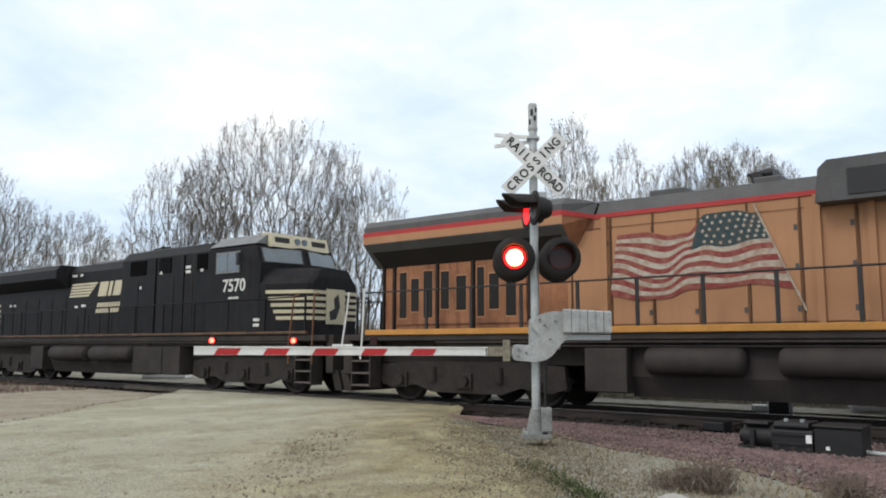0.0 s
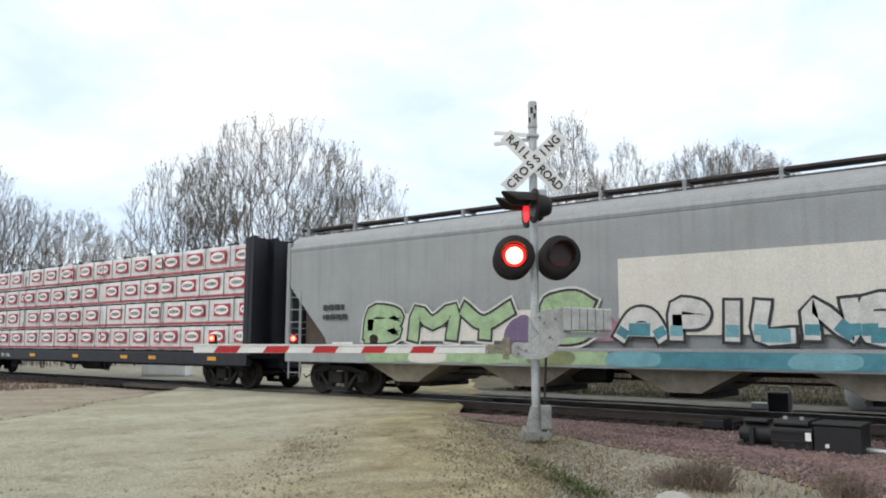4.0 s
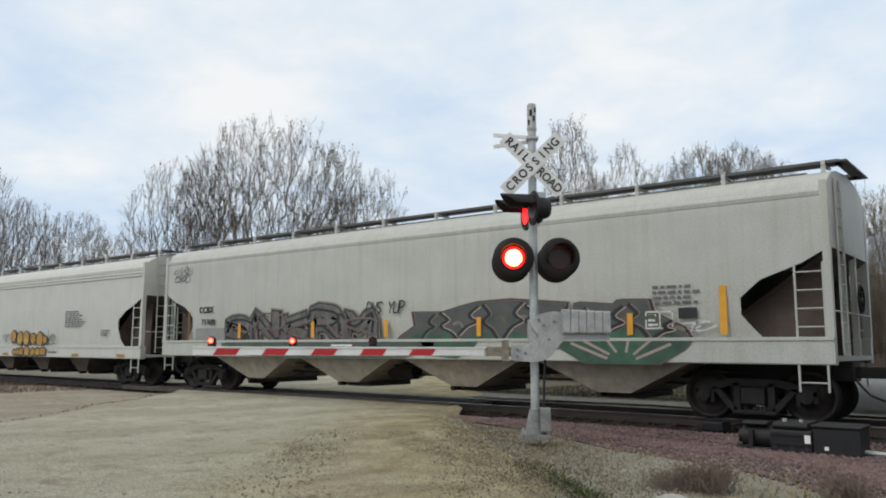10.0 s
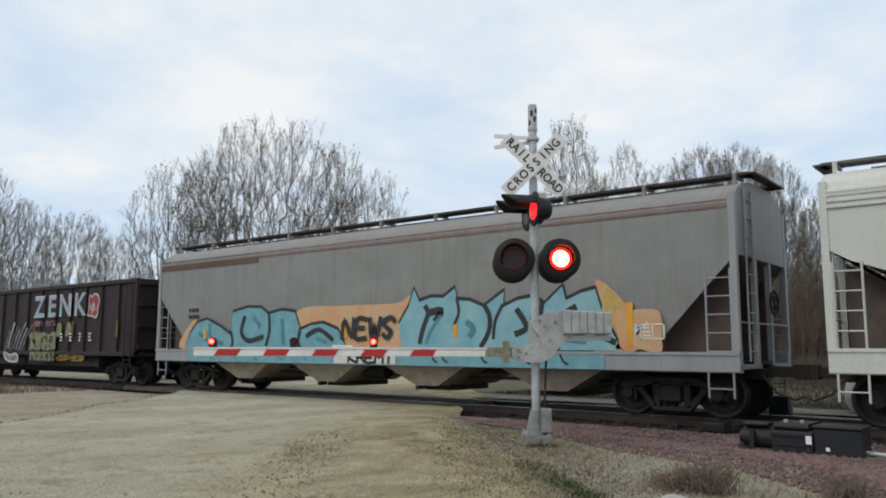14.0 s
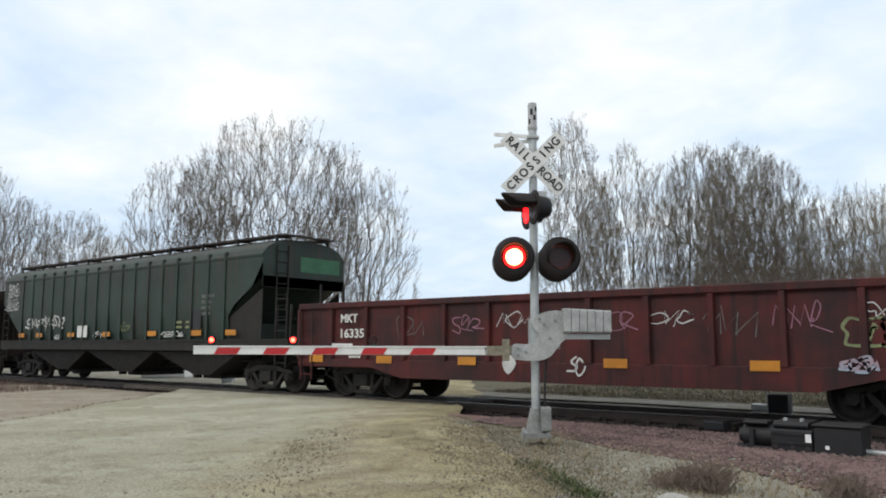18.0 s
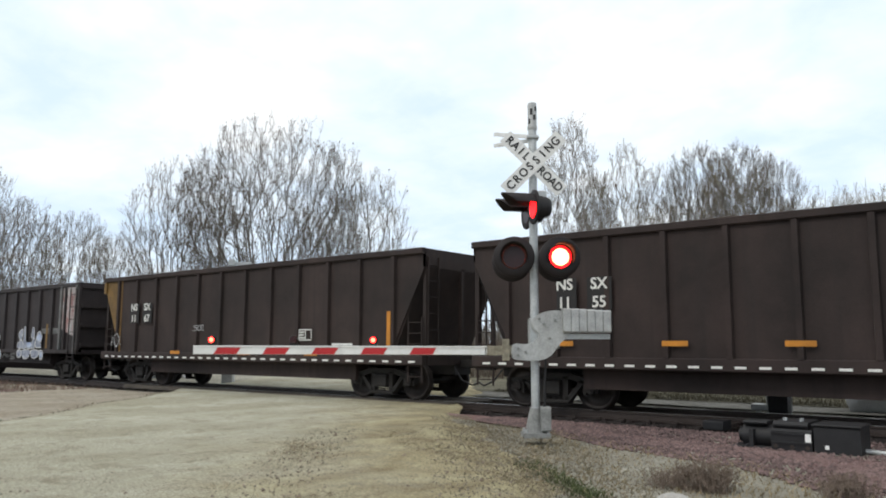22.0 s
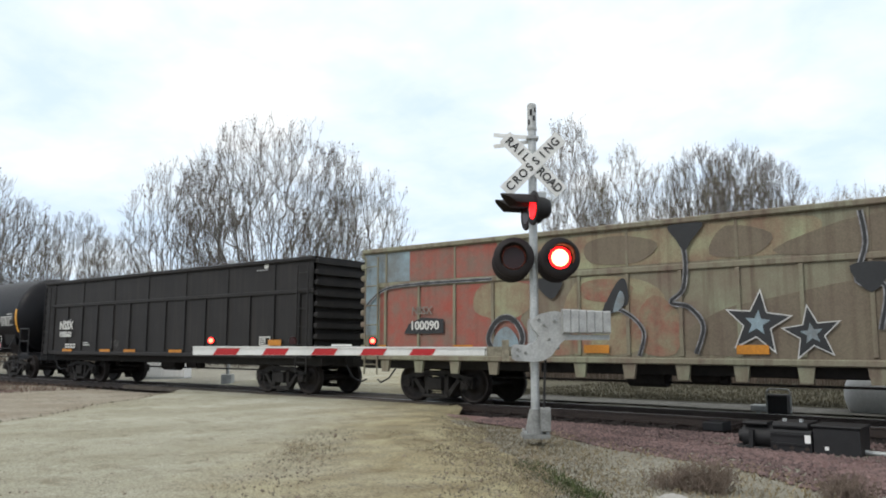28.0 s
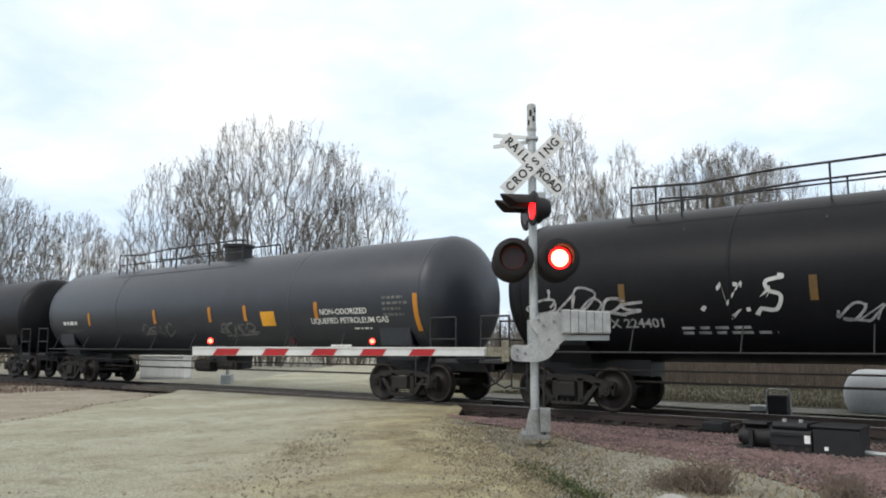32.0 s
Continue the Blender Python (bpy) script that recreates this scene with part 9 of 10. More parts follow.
def slope_hopper(front, rear, number, left_ochre, right_ochre, seed):
    """Rusty open hopper with leaning ends and a dashed reflective sill."""
    car, half, W = gondola("rusty brown open-top hopper with ochre end panel", front, rear, RUST, 3.64, 0.86, ribs=11, sloped=0.95, name="open_hopper", sill_h=0.24, truck_in=1.75)
    B = -W - 0.097
    hb = half - 0.95
    for on, e in ((left_ochre, -1), (right_ochre, 1)):
        if on:
            m = M()
            m.prism([(e * (hb - 0.16), 1.1), (e * (hb - 0.02), 1.12), (e * hb, 1.35), (e * (half - 0.02), 3.2), (e * (half - 0.02), 3.5), (e * (hb - 0.16), 3.5)], -W - 0.012, -W - 0.002, "y")
            part("end_panel", m, OCHRE, car, "worn ochre-yellow end panel")
            m = M()
            m.box(*sorted((e * (half - 0.12), e * (half + 0.02))), -W - 0.07, -W - 0.01, 3.1, 3.55)
            part("corner_gusset", m, OCHRE, car)
    cx = -4.97 if number == "1167" else -4.8
    for dx, a, b in ((-0.28, "NS", number[:2]), (0.5, "SX", number[2:])):
        sheet(car, cx + dx - 0.27, cx + dx + 0.27, 2.05, 2.7, surf("mark_ground_grey", (0.016, 0.015, 0.015), 0.7, var=0.3), B + 0.012, "mark_ground")
        write(car, a, cx + dx, B, 2.56, 0.32, LWHITE, "reporting_mark")
        write(car, b, cx + dx, B, 2.19, 0.32, LWHITE, "car_number")
    m = M()
    m.box(0.0, 0.2, -W - 0.088, -W - 0.082, 0.92, 0.965)
    dash = m.data("reflective_dash")
    dash.materials.append(LWHITE)
    for k in range(int(2 * half / 0.42)):
        part("reflective_dash", dash, None, car, at=pose(-half + 0.3 + k * 0.42, 0, 0))
    m = M(); m.prism([(-1.2, 0.86), (-1.2, 0.45), (1.2, 0.45), (1.2, 0.86)], -hb + 1.6, hb - 1.6); part("tub", m, RUST, car)
    framed_plate(car, 3.0, 1.45, 0.5, 0.3, B)
    tabs = {"1155": ([-5.15, -2.77, -0.58, 3.2], 1.32), "1167": ([-2.77, 0.66, 3.47], 1.05)}.get(number, ([-5.4, -2.75, -0.2, 3.2], 1.28))
    reflectors(car, tabs[0], tabs[1], 0.1, 0.5, B, ORANGE)
    if seed % 2:
        reflectors(car, [6.24 if number == "1167" else 6.18], 1.27, 0.88, 0.12, B, ORANGE)
        tag(car, -6.6, -6.0, 1.3, 1.7, 3, G_FADE, B, seed, 0.04)
        tag(car, -1.8, -1.3, 1.75, 1.95, 3, G_FADE, B, seed + 1, 0.025)
    return car


slope_hopper(-217.06, -231.97, "1155", False, True, 120)
slope_hopper(-233.41, -247.99, "1167", True, False, 123)

# coal car with bubble graffiti
car, half, W = gondola("black-brown coal car with blue-white bubble graffiti", -249.77, -264.13, COAL, 3.6, 1.0, ribs=14, name="coal_car", sill_h=0.15)
B = -W - 0.097
m = M(); m.prism([(-1.25, 1.0), (-1.3, 0.62), (-0.9, 0.36), (0.9, 0.36), (1.3, 0.62), (1.25, 1.0)], -4.6, 4.6); part("tub", m, COAL, car)
sheet(car, -4.75, -3.85, 1.75, 2.55, surf("mark_ground_black", (0.011, 0.0105, 0.0105), 0.7, var=0.3), B + 0.012, "mark_ground")
write(car, "NSSX", -4.3, B, 2.33, 0.31, LWHITE, "reporting_mark")
write(car, "9056", -4.3, B, 1.97, 0.31, LWHITE, "car_number", 1.1)
G_MIST2 = surf("brushed_blue_white_spray", (0.36, 0.38, 0.41), 0.7, scale=5, col2=(0.06, 0.085, 0.16), mottle=0.47)
for dx, sx in ((-0.1, 0.97), (3.75, 0.8)):
    for o, core in (([(-1.55, 1.75), (-1.25, 1.95), (-1.05, 1.9), (-1.1, 1.6), (-1.3, 1.5)], None), ([(-0.95, 1.98), (-0.78, 1.98), (-0.72, 1.2), (-0.95, 1.2)], None),
                    ([(-1.6, 1.2), (-1.55, 1.42), (-1.1, 1.5), (-0.9, 1.2)], None), ([(-0.75, 1.5), (-0.3, 1.35), (0.05, 1.5), (0.1, 1.2), (-0.7, 1.2)], (-0.33, 1.33, 0.2, 0.1)),
                    ([(-0.15, 1.75), (-0.05, 1.98), (0.1, 2.0), (0.2, 1.72), (0.1, 1.55), (-0.1, 1.58)], None), ([(0.05, 1.55), (0.28, 1.55), (0.26, 1.2), (0.05, 1.2)], None),
                    ([(0.3, 1.3), (0.45, 1.75), (0.75, 1.85), (1.0, 1.6), (0.85, 1.4), (0.95, 1.22), (0.5, 1.2)], (0.7, 1.6, 0.2, 0.13)),
                    ([(-1.6, 1.1), (-1.2, 1.12), (-1.15, 0.85), (-1.6, 0.85)], None), ([(-1.1, 1.12), (-0.2, 1.12), (-0.3, 0.85), (-0.7, 0.76), (-1.0, 0.85)], None),
                    ([(-0.1, 1.12), (0.7, 1.12), (0.75, 0.95), (0.4, 0.8), (0.0, 0.84)], None), ([(0.8, 1.1), (1.1, 1.1), (1.15, 0.8), (0.85, 0.78)], (0.98, 0.95, 0.1, 0.1))):
        oo = [(x * sx + dx, z) for x, z in blob(o, 4)]
        paint(car, oo, G_WHITE, B, "graffiti_outline")
        paint(car, grow_outline(oo, -0.035), G_MIST2, B - 0.002, "graffiti_letter")
        if core:
            cx, cz, rx, rz = core
            paint(car, [(cx * sx + dx + rx * math.cos(a * math.pi / 8), cz + rz * math.sin(a * math.pi / 8)) for a in range(16)], G_BLUEW, B - 0.003, "graffiti_fill")
tag(car, 1.2, 2.2, 0.75, 1.05, 4, G_GREY, B, 135, 0.06)
paint(car, blob([(-2.3, 1.3), (-2.0, 1.3), (-2.05, 1.6), (-2.3, 1.55)], 4), G_WHITE, B)
m = M(); m.prism([(5.9, 1.9), (6.95, 1.6), (6.97, 3.1), (6.97, 3.46), (5.9, 3.46)], -W - 0.03, -W - 0.002, "y"); part("end_plate", m, surf("peeling_white_over_red", (0.42, 0.43, 0.42), 0.7, scale=2.5, col2=(0.22, 0.06, 0.05), mottle=0.47), car, "peeling white and red end plate")
m = M(); m.box(5.78, 5.9, -W - 0.1, -W - 0.01, 1.15, 3.5, 0.01); part("end_post", m, G_GREY, car); m = M(); m.box(6.93, 7.05, -W - 0.1, -W - 0.01, 1.0, 3.5, 0.01); part("end_post", m, G_GREY, car)
reflectors(car, [-5.63, 4.9], 1.2, 0.9, 0.14, B, OCHRE)
sheet(car, 4.3, 5.7, 1.75, 1.95, G_GREY, B + 0.08)

slope_hopper(-265.56, -280.67, "1129", True, False, 125)


def tall_gondola(label, front, rear, body, tabs):
    car, half, W = gondola(label, front, rear, body, 3.72, 1.0, flush=True, end_ribs=9, sill_h=0.12, truck_in=1.9, chord=0.1)
    m = M(); m.box(-half + 0.5, half, -W - 0.05, -W, 2.74, 2.86, 0.02); part("middle_chord", m, body, car)
    for k in range(14):
        x = -half + 0.75 + (2 * half - 1.3) * k / 13
        m = M(); m.box(x - 0.035, x + 0.035, -W - 0.045, -W, 1.15, 2.74, 0.01); part("lower_post", m, body, car)
        if k % 2 == 0:
            m = M(); m.box(x - 0.025, x + 0.025, -W - 0.025, -W, 2.86, 3.62); part("upper_post", m, body, car)
        if tabs:
            m = M(); m.prism([(x - 0.14, 1.0), (x + 0.14, 1.0), (x + 0.1, 0.72), (x - 0.1, 0.72)], -W - 0.03, -W + 0.04, "y"); part("hanger_tab", m, body, car)
    m = M(); m.box(-half + 0.1, half - 0.1, -1.2, 1.2, 0.8, 1.0); part("underframe", m, GRIME, car)
    return car, half, -W - 0.056


MURAL = surf("faded_mural_green", (0.225, 0.235, 0.16), 0.75, scale=1.1, col2=(0.165, 0.125, 0.095), streak=0.6, dirt=(0.085, 0.05, 0.035), mottle=0.5)
M_BROWN = surf("faded_mural_brown", (0.14, 0.112, 0.083), 0.75, scale=1.6, col2=(0.16, 0.135, 0.095), streak=0.4, dirt=(0.07, 0.045, 0.035))
M_RED = surf("faded_mural_red", (0.31, 0.075, 0.055), 0.75, scale=2.2, col2=(0.19, 0.125, 0.10), streak=0.3, dirt=(0.12, 0.07, 0.05))
M_BLEND = surf("mural_red_over_green", (0.235, 0.095, 0.068), 0.75, scale=3.2, col2=(0.21, 0.20, 0.13), streak=0.5, dirt=(0.09, 0.055, 0.04), mottle=0.5)
M_BLUE = surf("faded_mural_blue", (0.24, 0.33, 0.38), 0.75, scale=1.5, col2=(0.15, 0.16, 0.16), streak=0.3, dirt=(0.1, 0.07, 0.06))
M_PALE = surf("faded_mural_pale", (0.29, 0.31, 0.19), 0.75, scale=1.3, col2=(0.20, 0.115, 0.08), streak=0.4, dirt=(0.12, 0.07, 0.05))
car, half, B = tall_gondola("tall gondola covered in faded painted murals", -281.86, -296.91, MURAL, True)
F = -1.604
sheet(car, -half + 0.55, -3.6, 1.14, 2.72, M_RED, F, "mural_field")
paint(car, [(-3.6, 1.14), (-2.4, 1.14), (-2.9, 1.9), (-2.6, 2.72), (-3.6, 2.72)], M_RED, F, "mural_field")
sheet(car, -half + 0.02, -half + 1.5, 2.88, 3.6, M_BLUE, F, "mural_field")
sheet(car, -half + 1.5, -3.5, 2.88, 3.6, M_RED, F, "mural_field")
sheet(car, -half + 0.02, -half + 0.5, 1.6, 2.88, M_BLUE, F, "mural_field")
for k, (o, mt) in enumerate((([(-2.4, 2.95), (0.5, 2.9), (2.6, 2.95), (3.1, 3.3), (2.7, 3.58), (0.0, 3.56), (-2.3, 3.5)], M_PALE), ([(-1.9, 1.3), (-0.6, 1.18), (0.2, 1.5), (0.3, 2.3), (-0.4, 2.66), (-1.6, 2.6)], M_PALE),
                             ([(-4.1, 2.1), (-3.2, 1.9), (-2.6, 2.2), (-2.7, 2.65), (-3.9, 2.68)], M_PALE), ([(2.4, 2.92), (3.2, 3.35), (4.2, 3.5), (5.9, 3.5), (5.9, 2.92)], M_BROWN), ([(0.9, 1.2), (1.2, 1.9), (2.4, 2.2), (4.2, 2.5), (6.6, 2.6), (6.8, 1.2)], M_BROWN),
                             ([(-2.4, 1.2), (-2.0, 1.9), (-1.5, 2.1), (-1.2, 1.5), (-1.5, 1.2)], M_BLEND), ([(-1.4, 2.3), (-0.7, 2.2), (-0.3, 2.45), (-0.8, 2.65), (-1.4, 2.6)], M_BLEND), ([(-0.2, 1.25), (0.5, 1.2), (0.6, 1.9), (0.1, 2.3), (-0.3, 1.8)], M_BLEND), ([(1.2, 3.0), (2.0, 2.95), (2.3, 3.3), (1.5, 3.5)], M_BROWN), ([(-1.2, 3.0), (-0.2, 2.95), (0.2, 3.3), (-0.6, 3.5), (-1.3, 3.4)], M_BROWN), ([(4.4, 1.25), (5.2, 1.2), (5.4, 1.8), (4.8, 2.0), (4.3, 1.7)], MURAL), ([(4.45, 2.2), (4.95, 2.15), (4.95, 2.5), (4.5, 2.52)], M_RED))):
    paint(car, blob(o, 4), mt, F - 0.0015 * (k + 1), "mural_field")
sheet(car, 6.1, half - 0.02, 2.88, 3.6, M_BLUE, F, "mural_field")
paint(car, [(5.95, 2.6), (6.6, 2.72), (6.4, 3.6), (5.95, 3.6)], G_BLACK, F - 0.018, "mural_shape")
sheet(car, 6.9, half - 0.05, 1.14, 1.9, M_BLUE, F, "mural_field")
for cx, cz, r, turn in ((2.0, 1.74, 0.54, 0.12), (2.87, 1.55, 0.45, -0.12)):
    for k, (sc, mt) in enumerate(((1.12, G_WHITE), (1.0, G_BLACK), (0.42, M_BLUE))):
        o = [(cx + r * sc * (1 if i % 2 == 0 else 0.42) * math.sin(i * math.pi / 5 + turn), cz + r * sc * (1 if i % 2 == 0 else 0.42) * math.cos(i * math.pi / 5 + turn)) for i in range(10)]
        paint(car, o, mt, B - 0.002 - 0.003 * k, "mural_star")
for pts, w in (([(0.6, 3.6), (0.75, 3.0), (0.7, 2.4), (0.45, 2.15), (0.8, 2.05), (1.05, 1.7), (0.9, 1.2)], 0.10), ([(-0.9, 2.15), (-0.4, 1.95), (-0.1, 1.6), (-0.2, 1.15)], 0.08), ([(3.7, 3.55), (3.75, 3.0), (3.6, 2.4), (4.0, 2.3), (3.9, 1.6)], 0.09), ([(-half + 0.1, 2.3), (-half + 0.6, 2.65), (-half + 1.4, 2.78), (-3.6, 2.8)], 0.06), ([(5.4, 1.4), (5.8, 2.0), (6.6, 2.3), (7.2, 2.35)], 0.07), ([(4.3, 2.7), (5.2, 2.85), (6.1, 2.8)], 0.1), ([(-3.55, 1.2), (-3.7, 1.5), (-3.5, 1.85), (-3.2, 1.95), (-2.95, 1.8), (-2.82, 1.5), (-2.95, 1.2)], 0.18)):
    m = M(); stroke(m, pts, w * 0.55 + 0.045, B - 0.002); part("mural_line_edge", m, G_MIST, car)
    m = M(); stroke(m, pts, w * 0.55, B - 0.006); part("mural_line", m, G_BLACK, car)
for pts in ([(-1.0, 1.9), (-0.65, 2.55), (-0.45, 2.62), (-0.4, 2.2), (-0.6, 2.05)], [(0.45, 3.6), (1.1, 3.6), (0.9, 3.3), (0.75, 3.1), (0.6, 3.3)], [(-2.5, 2.7), (-1.85, 2.7), (-2.1, 2.3)], [(3.5, 2.65), (4.1, 2.65), (3.8, 2.2)]):
    paint(car, blob(pts, 4), G_BLACK, B - 0.004, "mural_shape")
paint(car, blob([(-0.72, 2.0), (-0.58, 2.4), (-0.48, 2.3), (-0.52, 2.1)], 4), M_BLUE, B - 0.008, "mural_shape")
paint(car, blob([(-3.5, 1.15), (-3.0, 1.15), (-2.95, 1.5), (-3.25, 1.75), (-3.55, 1.5)], 5), M_BLUE, B - 0.003, "mural_shape")
paint(car, [(-6.15, 1.62), (-4.95, 1.62), (-4.95, 1.95), (-5.6, 2.0), (-6.0, 1.85)], G_BLACK, B, "mark_ground")
write(car, "NSSX", -5.6, B - 0.004, 2.15, 0.26, G_TAUPE, "reporting_mark")
write(car, "100090", -5.52, B - 0.004, 1.8, 0.28, LWHITE, "car_number", 1.05)
reflectors(car, [-7.0, -4.4, -1.1, 1.9, 4.6, 6.1], 1.2, 0.16, 0.55, B, ORANGE)
framed_plate(car, 5.0, 1.3, 0.55, 0.3, B)

car, half, B = tall_gondola("tall black gondola with white car number", -298.75, -313.85, BLK, False)
write(car, "NSSX", -5.75, B - 0.004, 2.05, 0.42, LWHITE, "reporting_mark", 1.0)
write(car, "100060", -5.8, B - 0.004, 1.73, 0.29, LWHITE, "car_number", 1.05)
tag(car, -6.05, -5.4, 2.1, 2.3, 3, G_FADE, B - 0.006, 141, 0.035)
bars(car, -5.75, 1.23, 0.75, 0.19, 2, LWHITE, B, 20)
bars(car, -4.45, 1.32, 0.5, 0.15, 2, LWHITE, B, 21)
bars(car, 5.2, 3.42, 0.5, 0.07, 1, G_FADE, B, 22)
bars(car, 4.0, 1.02, 0.8, 0.06, 1, LWHITE, B, 23)
tag(car, -2.5, -2.05, 1.2, 1.6, 3, G_GREY, B, 142, 0.02)
paint(car, blob([(5.45, 3.52), (5.6, 3.5), (5.65, 3.62), (5.5, 3.66)], 4), LWHITE, -1.606, "spray_blot")
framed_plate(car, 5.4, 1.33, 0.46, 0.26, B)
reflectors(car, [-5.6, -2.95, -1.35, 1.3, 3.6], 1.08, 0.13, 0.7, B, ORANGE)
reflectors(car, [6.05], 1.34, 0.16, 0.55, B, ORANGE)


def wrap(ob, r=1.55, zc=2.57):
    """Bends flat paint round a tank's near side."""
    o = ob.matrix_basis.translation
    for v in ob.data.vertices:
        z = v.co.z + o.z - zc
        v.co.y = -math.sqrt(max((r + 0.008) ** 2 - z * z, 0.01)) - o.y + v.co.y * 0.3 - (0.3 * 0 if o.y else 0)
    return ob


def tank_strip(car, x0, x1, z0, z1, material, name="reflector_strip", n=6):
    m = M()
    vs = [(x, 0.0, z0 + (z1 - z0) * k / n) for k in range(n + 1) for x in (x0, x1)]
    m.add(vs, [(2 * k, 2 * k + 1, 2 * k + 3, 2 * k + 2) for k in range(n)])
    return wrap(part(name, m, material, car))


car, half = tank_car("black tank car with white graffiti", -315.8, -335.0, TANKB, walk_x=-2.75, walk_l=7.6, dome_x=0.55, arch=True)
for x in (-6.45, -2.95, -0.1, 2.9, 5.55):
    tank_strip(car, x - 0.065, x + 0.065, 2.12, 2.55, OCHRE if x < 3 else YELLOW)
tank_strip(car, 8.78, 8.93, 1.88, 2.8, YELLOW)
tank_strip(car, 7.45, 8.6, 2.12, 2.54, surf("placard_black", (0.02, 0.02, 0.021), 0.6, var=0.3, scale=5), "data_panel")
for a in range(5):
    wrap(bars(car, 7.48, 2.13 + a * 0.082, 1.3, 0.082, 1, LWHITE, -0.02, 30 + a))
wrap(bars(car, 8.02, 2.58, 0.55, 0.07, 1, LWHITE, 0.0, 38))
for x0, x1, z0, z1, n, sd, w in ((-8.5, -7.1, 1.95, 2.5, 3, 151, 0.07), (-7.25, -6.1, 1.9, 2.3, 3, 159, 0.06), (-4.7, -3.4, 1.85, 2.6, 3, 152, 0.08), (-2.55, -0.85, 1.72, 2.05, 6, 153, 0.045), (0.65, 1.3, 1.5, 1.95, 3, 156, 0.05), (1.1, 2.5, 1.87, 2.36, 4, 154, 0.055), (3.3, 4.9, 1.85, 2.3, 5, 155, 0.05)):
    wrap(tag(car, x0, x1, z0, z1, n, G_WHITE if sd in (152, 154) else G_FADE, 0.0, sd, w))
wrap(tag(car, -1.9, -0.4, 1.45, 1.68, 5, G_GREY, 0.0, 157, 0.04))
wrap(tag(car, 5.5, 6.35, 1.40, 1.55, 4, G_TEAL, 0.0, 158, 0.04))
wrap(paint(car, blob([(1.9, 1.52), (2.7, 1.5), (2.65, 1.72), (2.3, 1.84), (2.0, 1.76)], 4), ORANGE, 0.0, "orange_mark"))
wrap(paint(car, blob([(0.6, 1.86), (0.7, 1.95), (0.62, 2.06), (0.5, 1.97)], 4), G_FADE, 0.0, "spray_blot"))
wrap(paint(car, [(0.85, 3.43), (1.15, 3.43), (1.22, 3.54), (0.92, 3.54)], G_FADE, 0.0, "stencil_patch"))
wrap(write(car, "SHPX 224401", -6.45, 0.0, 1.78, 0.24, G_FADE, "car_number", 1.2))
wrap(bars(car, -5.35, 1.55, 2.0, 0.18, 2, G_FADE, 0.0, 39))
wrap(write(car, "LIQUEFIED PETROLEUM GAS", 4.9, 0.0, 1.65, 0.125, LWHITE, "stencil", 1.05))
wrap(bars(car, 4.2, 1.43, 1.2, 0.12, 1, G_FADE, 0.0, 34))
m = M(); m.add([(7.52, -1.6, 1.33), (7.66, -1.6, 1.19), (7.80, -1.6, 1.33), (7.66, -1.6, 1.47)], [(0, 1, 2, 3)]); part("hazard_placard", m, surf("placard_red", (0.42, 0.06, 0.06), 0.5, scale=14, col2=(0.55, 0.35, 0.35)), car, "red and white diamond placard")
m = M(); m.box(7.46, 7.86, -1.595, -1.58, 1.15, 1.5); part("placard_holder", m, BLACK, car)
framed_plate(car, 6.5, 1.45, 0.58, 0.28, -1.30)

car, half = tank_car("black tank car with orange and yellow marks", -336.3, -356.18, TANKL, walk_x=-2.2, walk_l=7.2, dome_x=0.2)
for x in (-6.3, -2.1, 0.9, 2.6, 5.6):
    tank_strip(car, x - 0.07, x + 0.07, 2.05, 2.5, ORANGE)
tank_strip(car, 9.0, 9.14, 1.7, 2.6, ORANGE)
tank_strip(car, 3.3, 3.9, 1.9, 2.3, YELLOW, "yellow_placard")
wrap(write(car, "NON-ODORIZED", 6.6, 0.0, 2.22, 0.2, LWHITE, "stencil", 1.1))
wrap(write(car, "LIQUEFIED PETROLEUM GAS", 6.75, 0.0, 1.99, 0.2, LWHITE, "stencil", 1.1))
wrap(bars(car, 6.9, 1.75, 1.0, 0.08, 1, LWHITE, 0.0, 43))
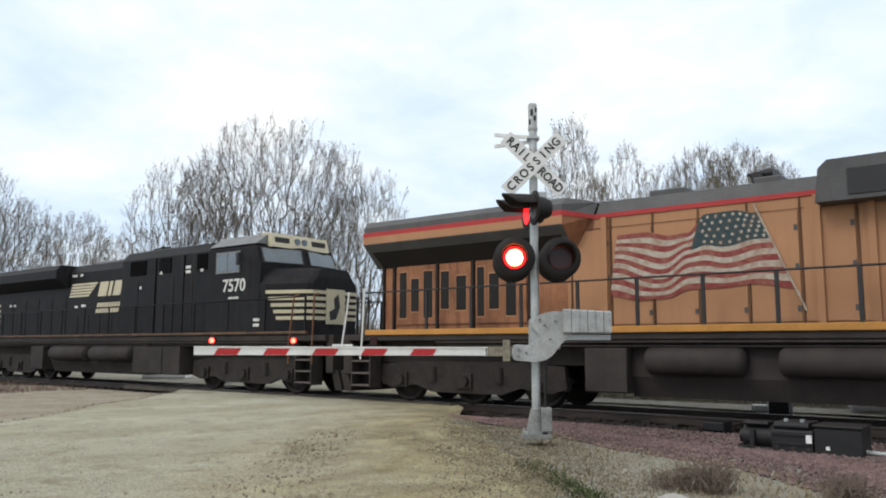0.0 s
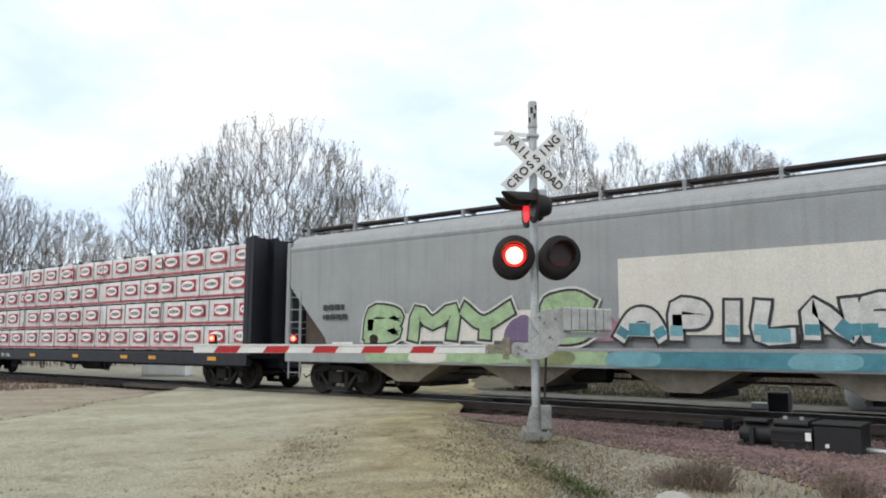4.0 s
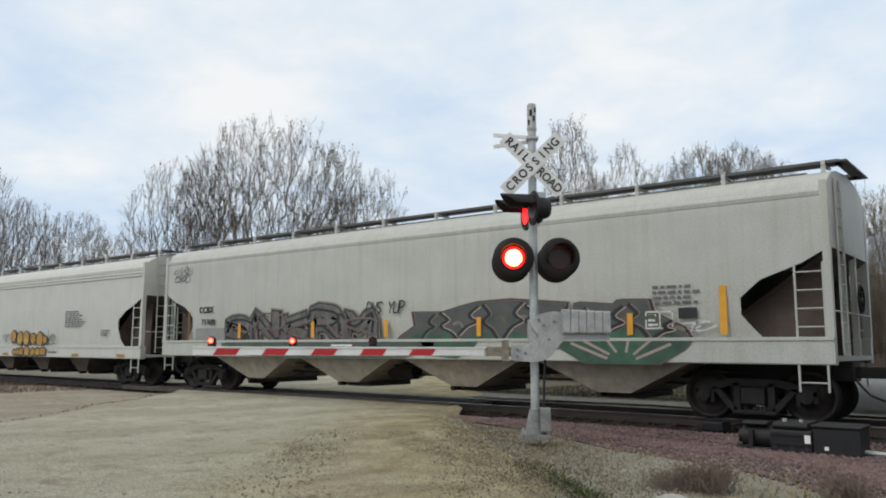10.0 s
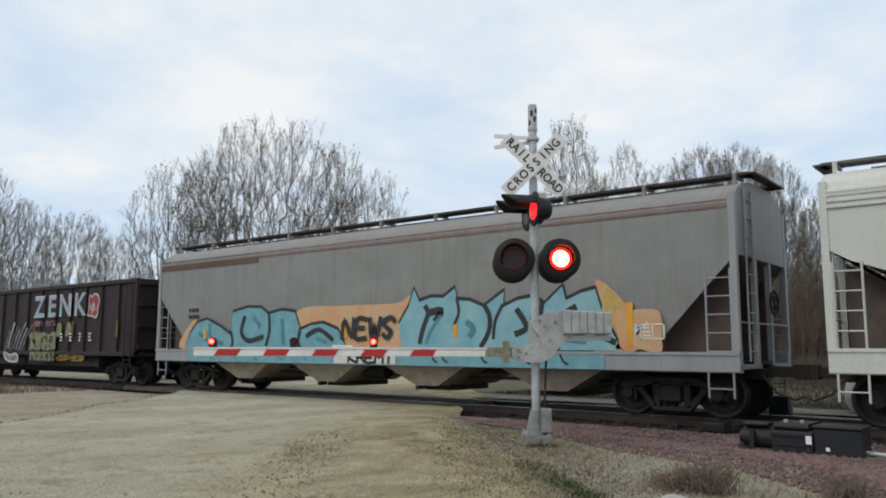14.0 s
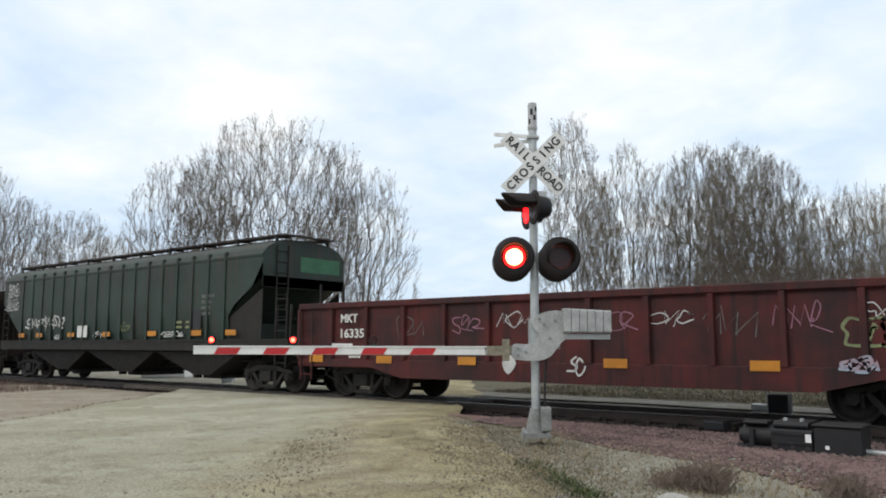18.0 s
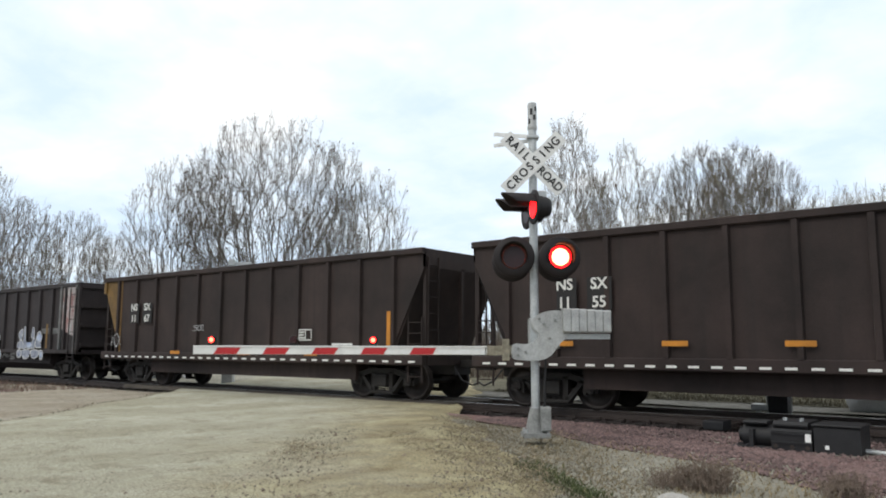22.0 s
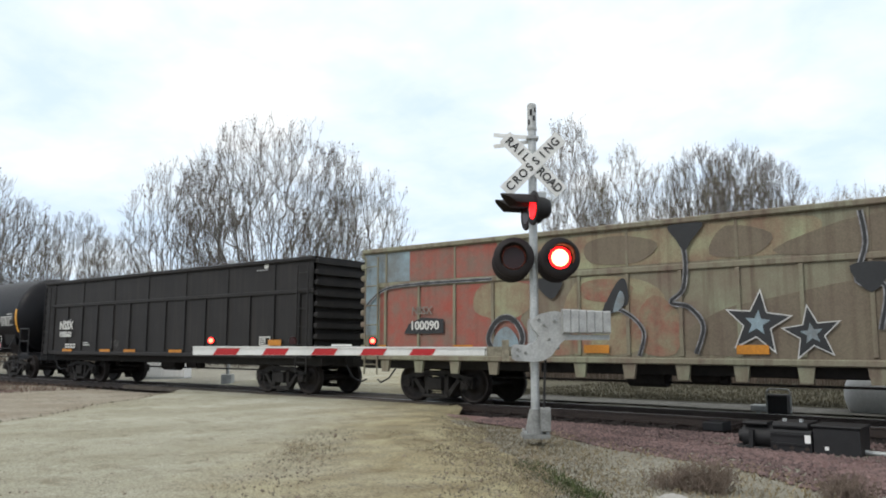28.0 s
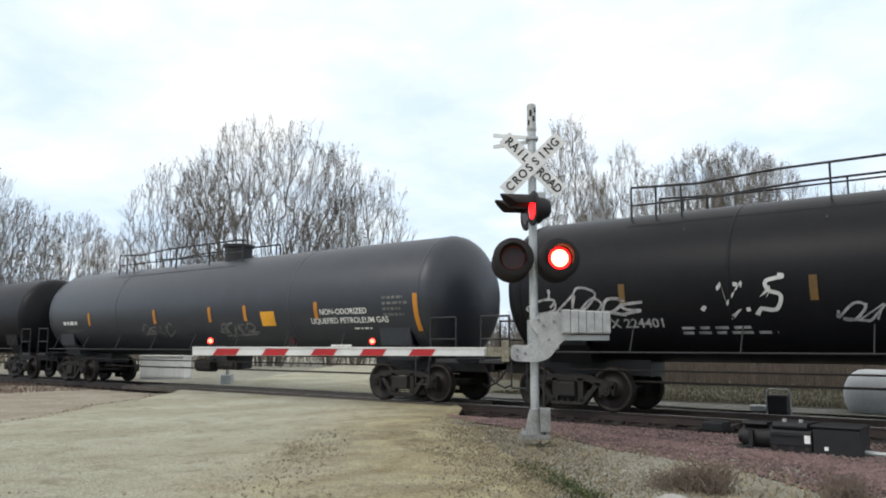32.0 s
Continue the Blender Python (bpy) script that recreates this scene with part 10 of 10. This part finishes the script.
for a in range(4):
    wrap(bars(car, 8.0, 2.05 + a * 0.14, 0.9, 0.12, 1, G_GREY, 0.0, 44 + a))
wrap(bars(car, -8.2, 2.05, 1.6, 0.22, 1, LWHITE, 0.0, 49, "reporting_mark"))
wrap(bars(car, -8.0, 1.8, 1.4, 0.14, 2, G_GREY, 0.0, 50))
wrap(tag(car, -2.9, -1.2, 1.65, 2.05, 5, G_GREY, 0.0, 161, 0.06))
wrap(tag(car, 1.3, 2.9, 1.65, 2.0, 5, G_GREY, 0.0, 162, 0.06))
tank_car("plain black tank car at the end of the cut", -357.5, -374.9, TANKB, walk_x=-2.2, walk_l=7.2, dome_x=0.2)


def motions():
    """The train rolls by, its wheels turn, the lamps take turns."""
    for car, c in MOVING:
        walk(car, [(t, pose(c + rolled(t), TRACK_Y, 0)) for t in (0, 8, 16, 20, 22, 24, 26, 28, 30, 32)])
    for w, c, r, lx in WHEELS:
        t0, t1 = max(0.0, (-48 - c) / SPEED - 0.3), min(32.0, (16 - c) / SPEED)
        f0, f1 = int(t0 * FPS), int(t1 * FPS)
        rows = [(f / FPS, pose(lx, 0, 0, 0, math.degrees(rolled(f / FPS) / r) % 360, 0)) for f in range(f0, f1 + 1)]
        if f0 > 0:
            rows.insert(0, (0.0, rows[0][1]))
        if f1 < 960:
            rows.append((32.0, rows[-1][1]))
        walk(w, rows)
    first, beat = 0.54, 0.5955
    for group, lit in ((LAMPS_A, True), (LAMPS_B, False)):
        for ob, at in group:
            rows, on, k = [(0.0, at @ pose(0, 0, 0, 0, 0, 0 if lit else 180))], lit, 0
            while first + beat * k < 31.9:
                c = first + beat * k
                f = round((c - 0.05) * FPS)
                whole = round(c) * FPS          # change just before or just after a full second, never across it
                if f < whole < f + 3:
                    f = whole if c >= round(c) else whole - 3
                a = 0 if on else 180
                for j in range(4):
                    rows.append(((f + j) / FPS, at @ pose(0, 0, 0, 0, 0, a + 60 * j)))
                on, k = not on, k + 1
            if rows[-1][0] < 32.0:
                rows.append((32.0, rows[-1][1]))
            walk(ob, rows)


motions()
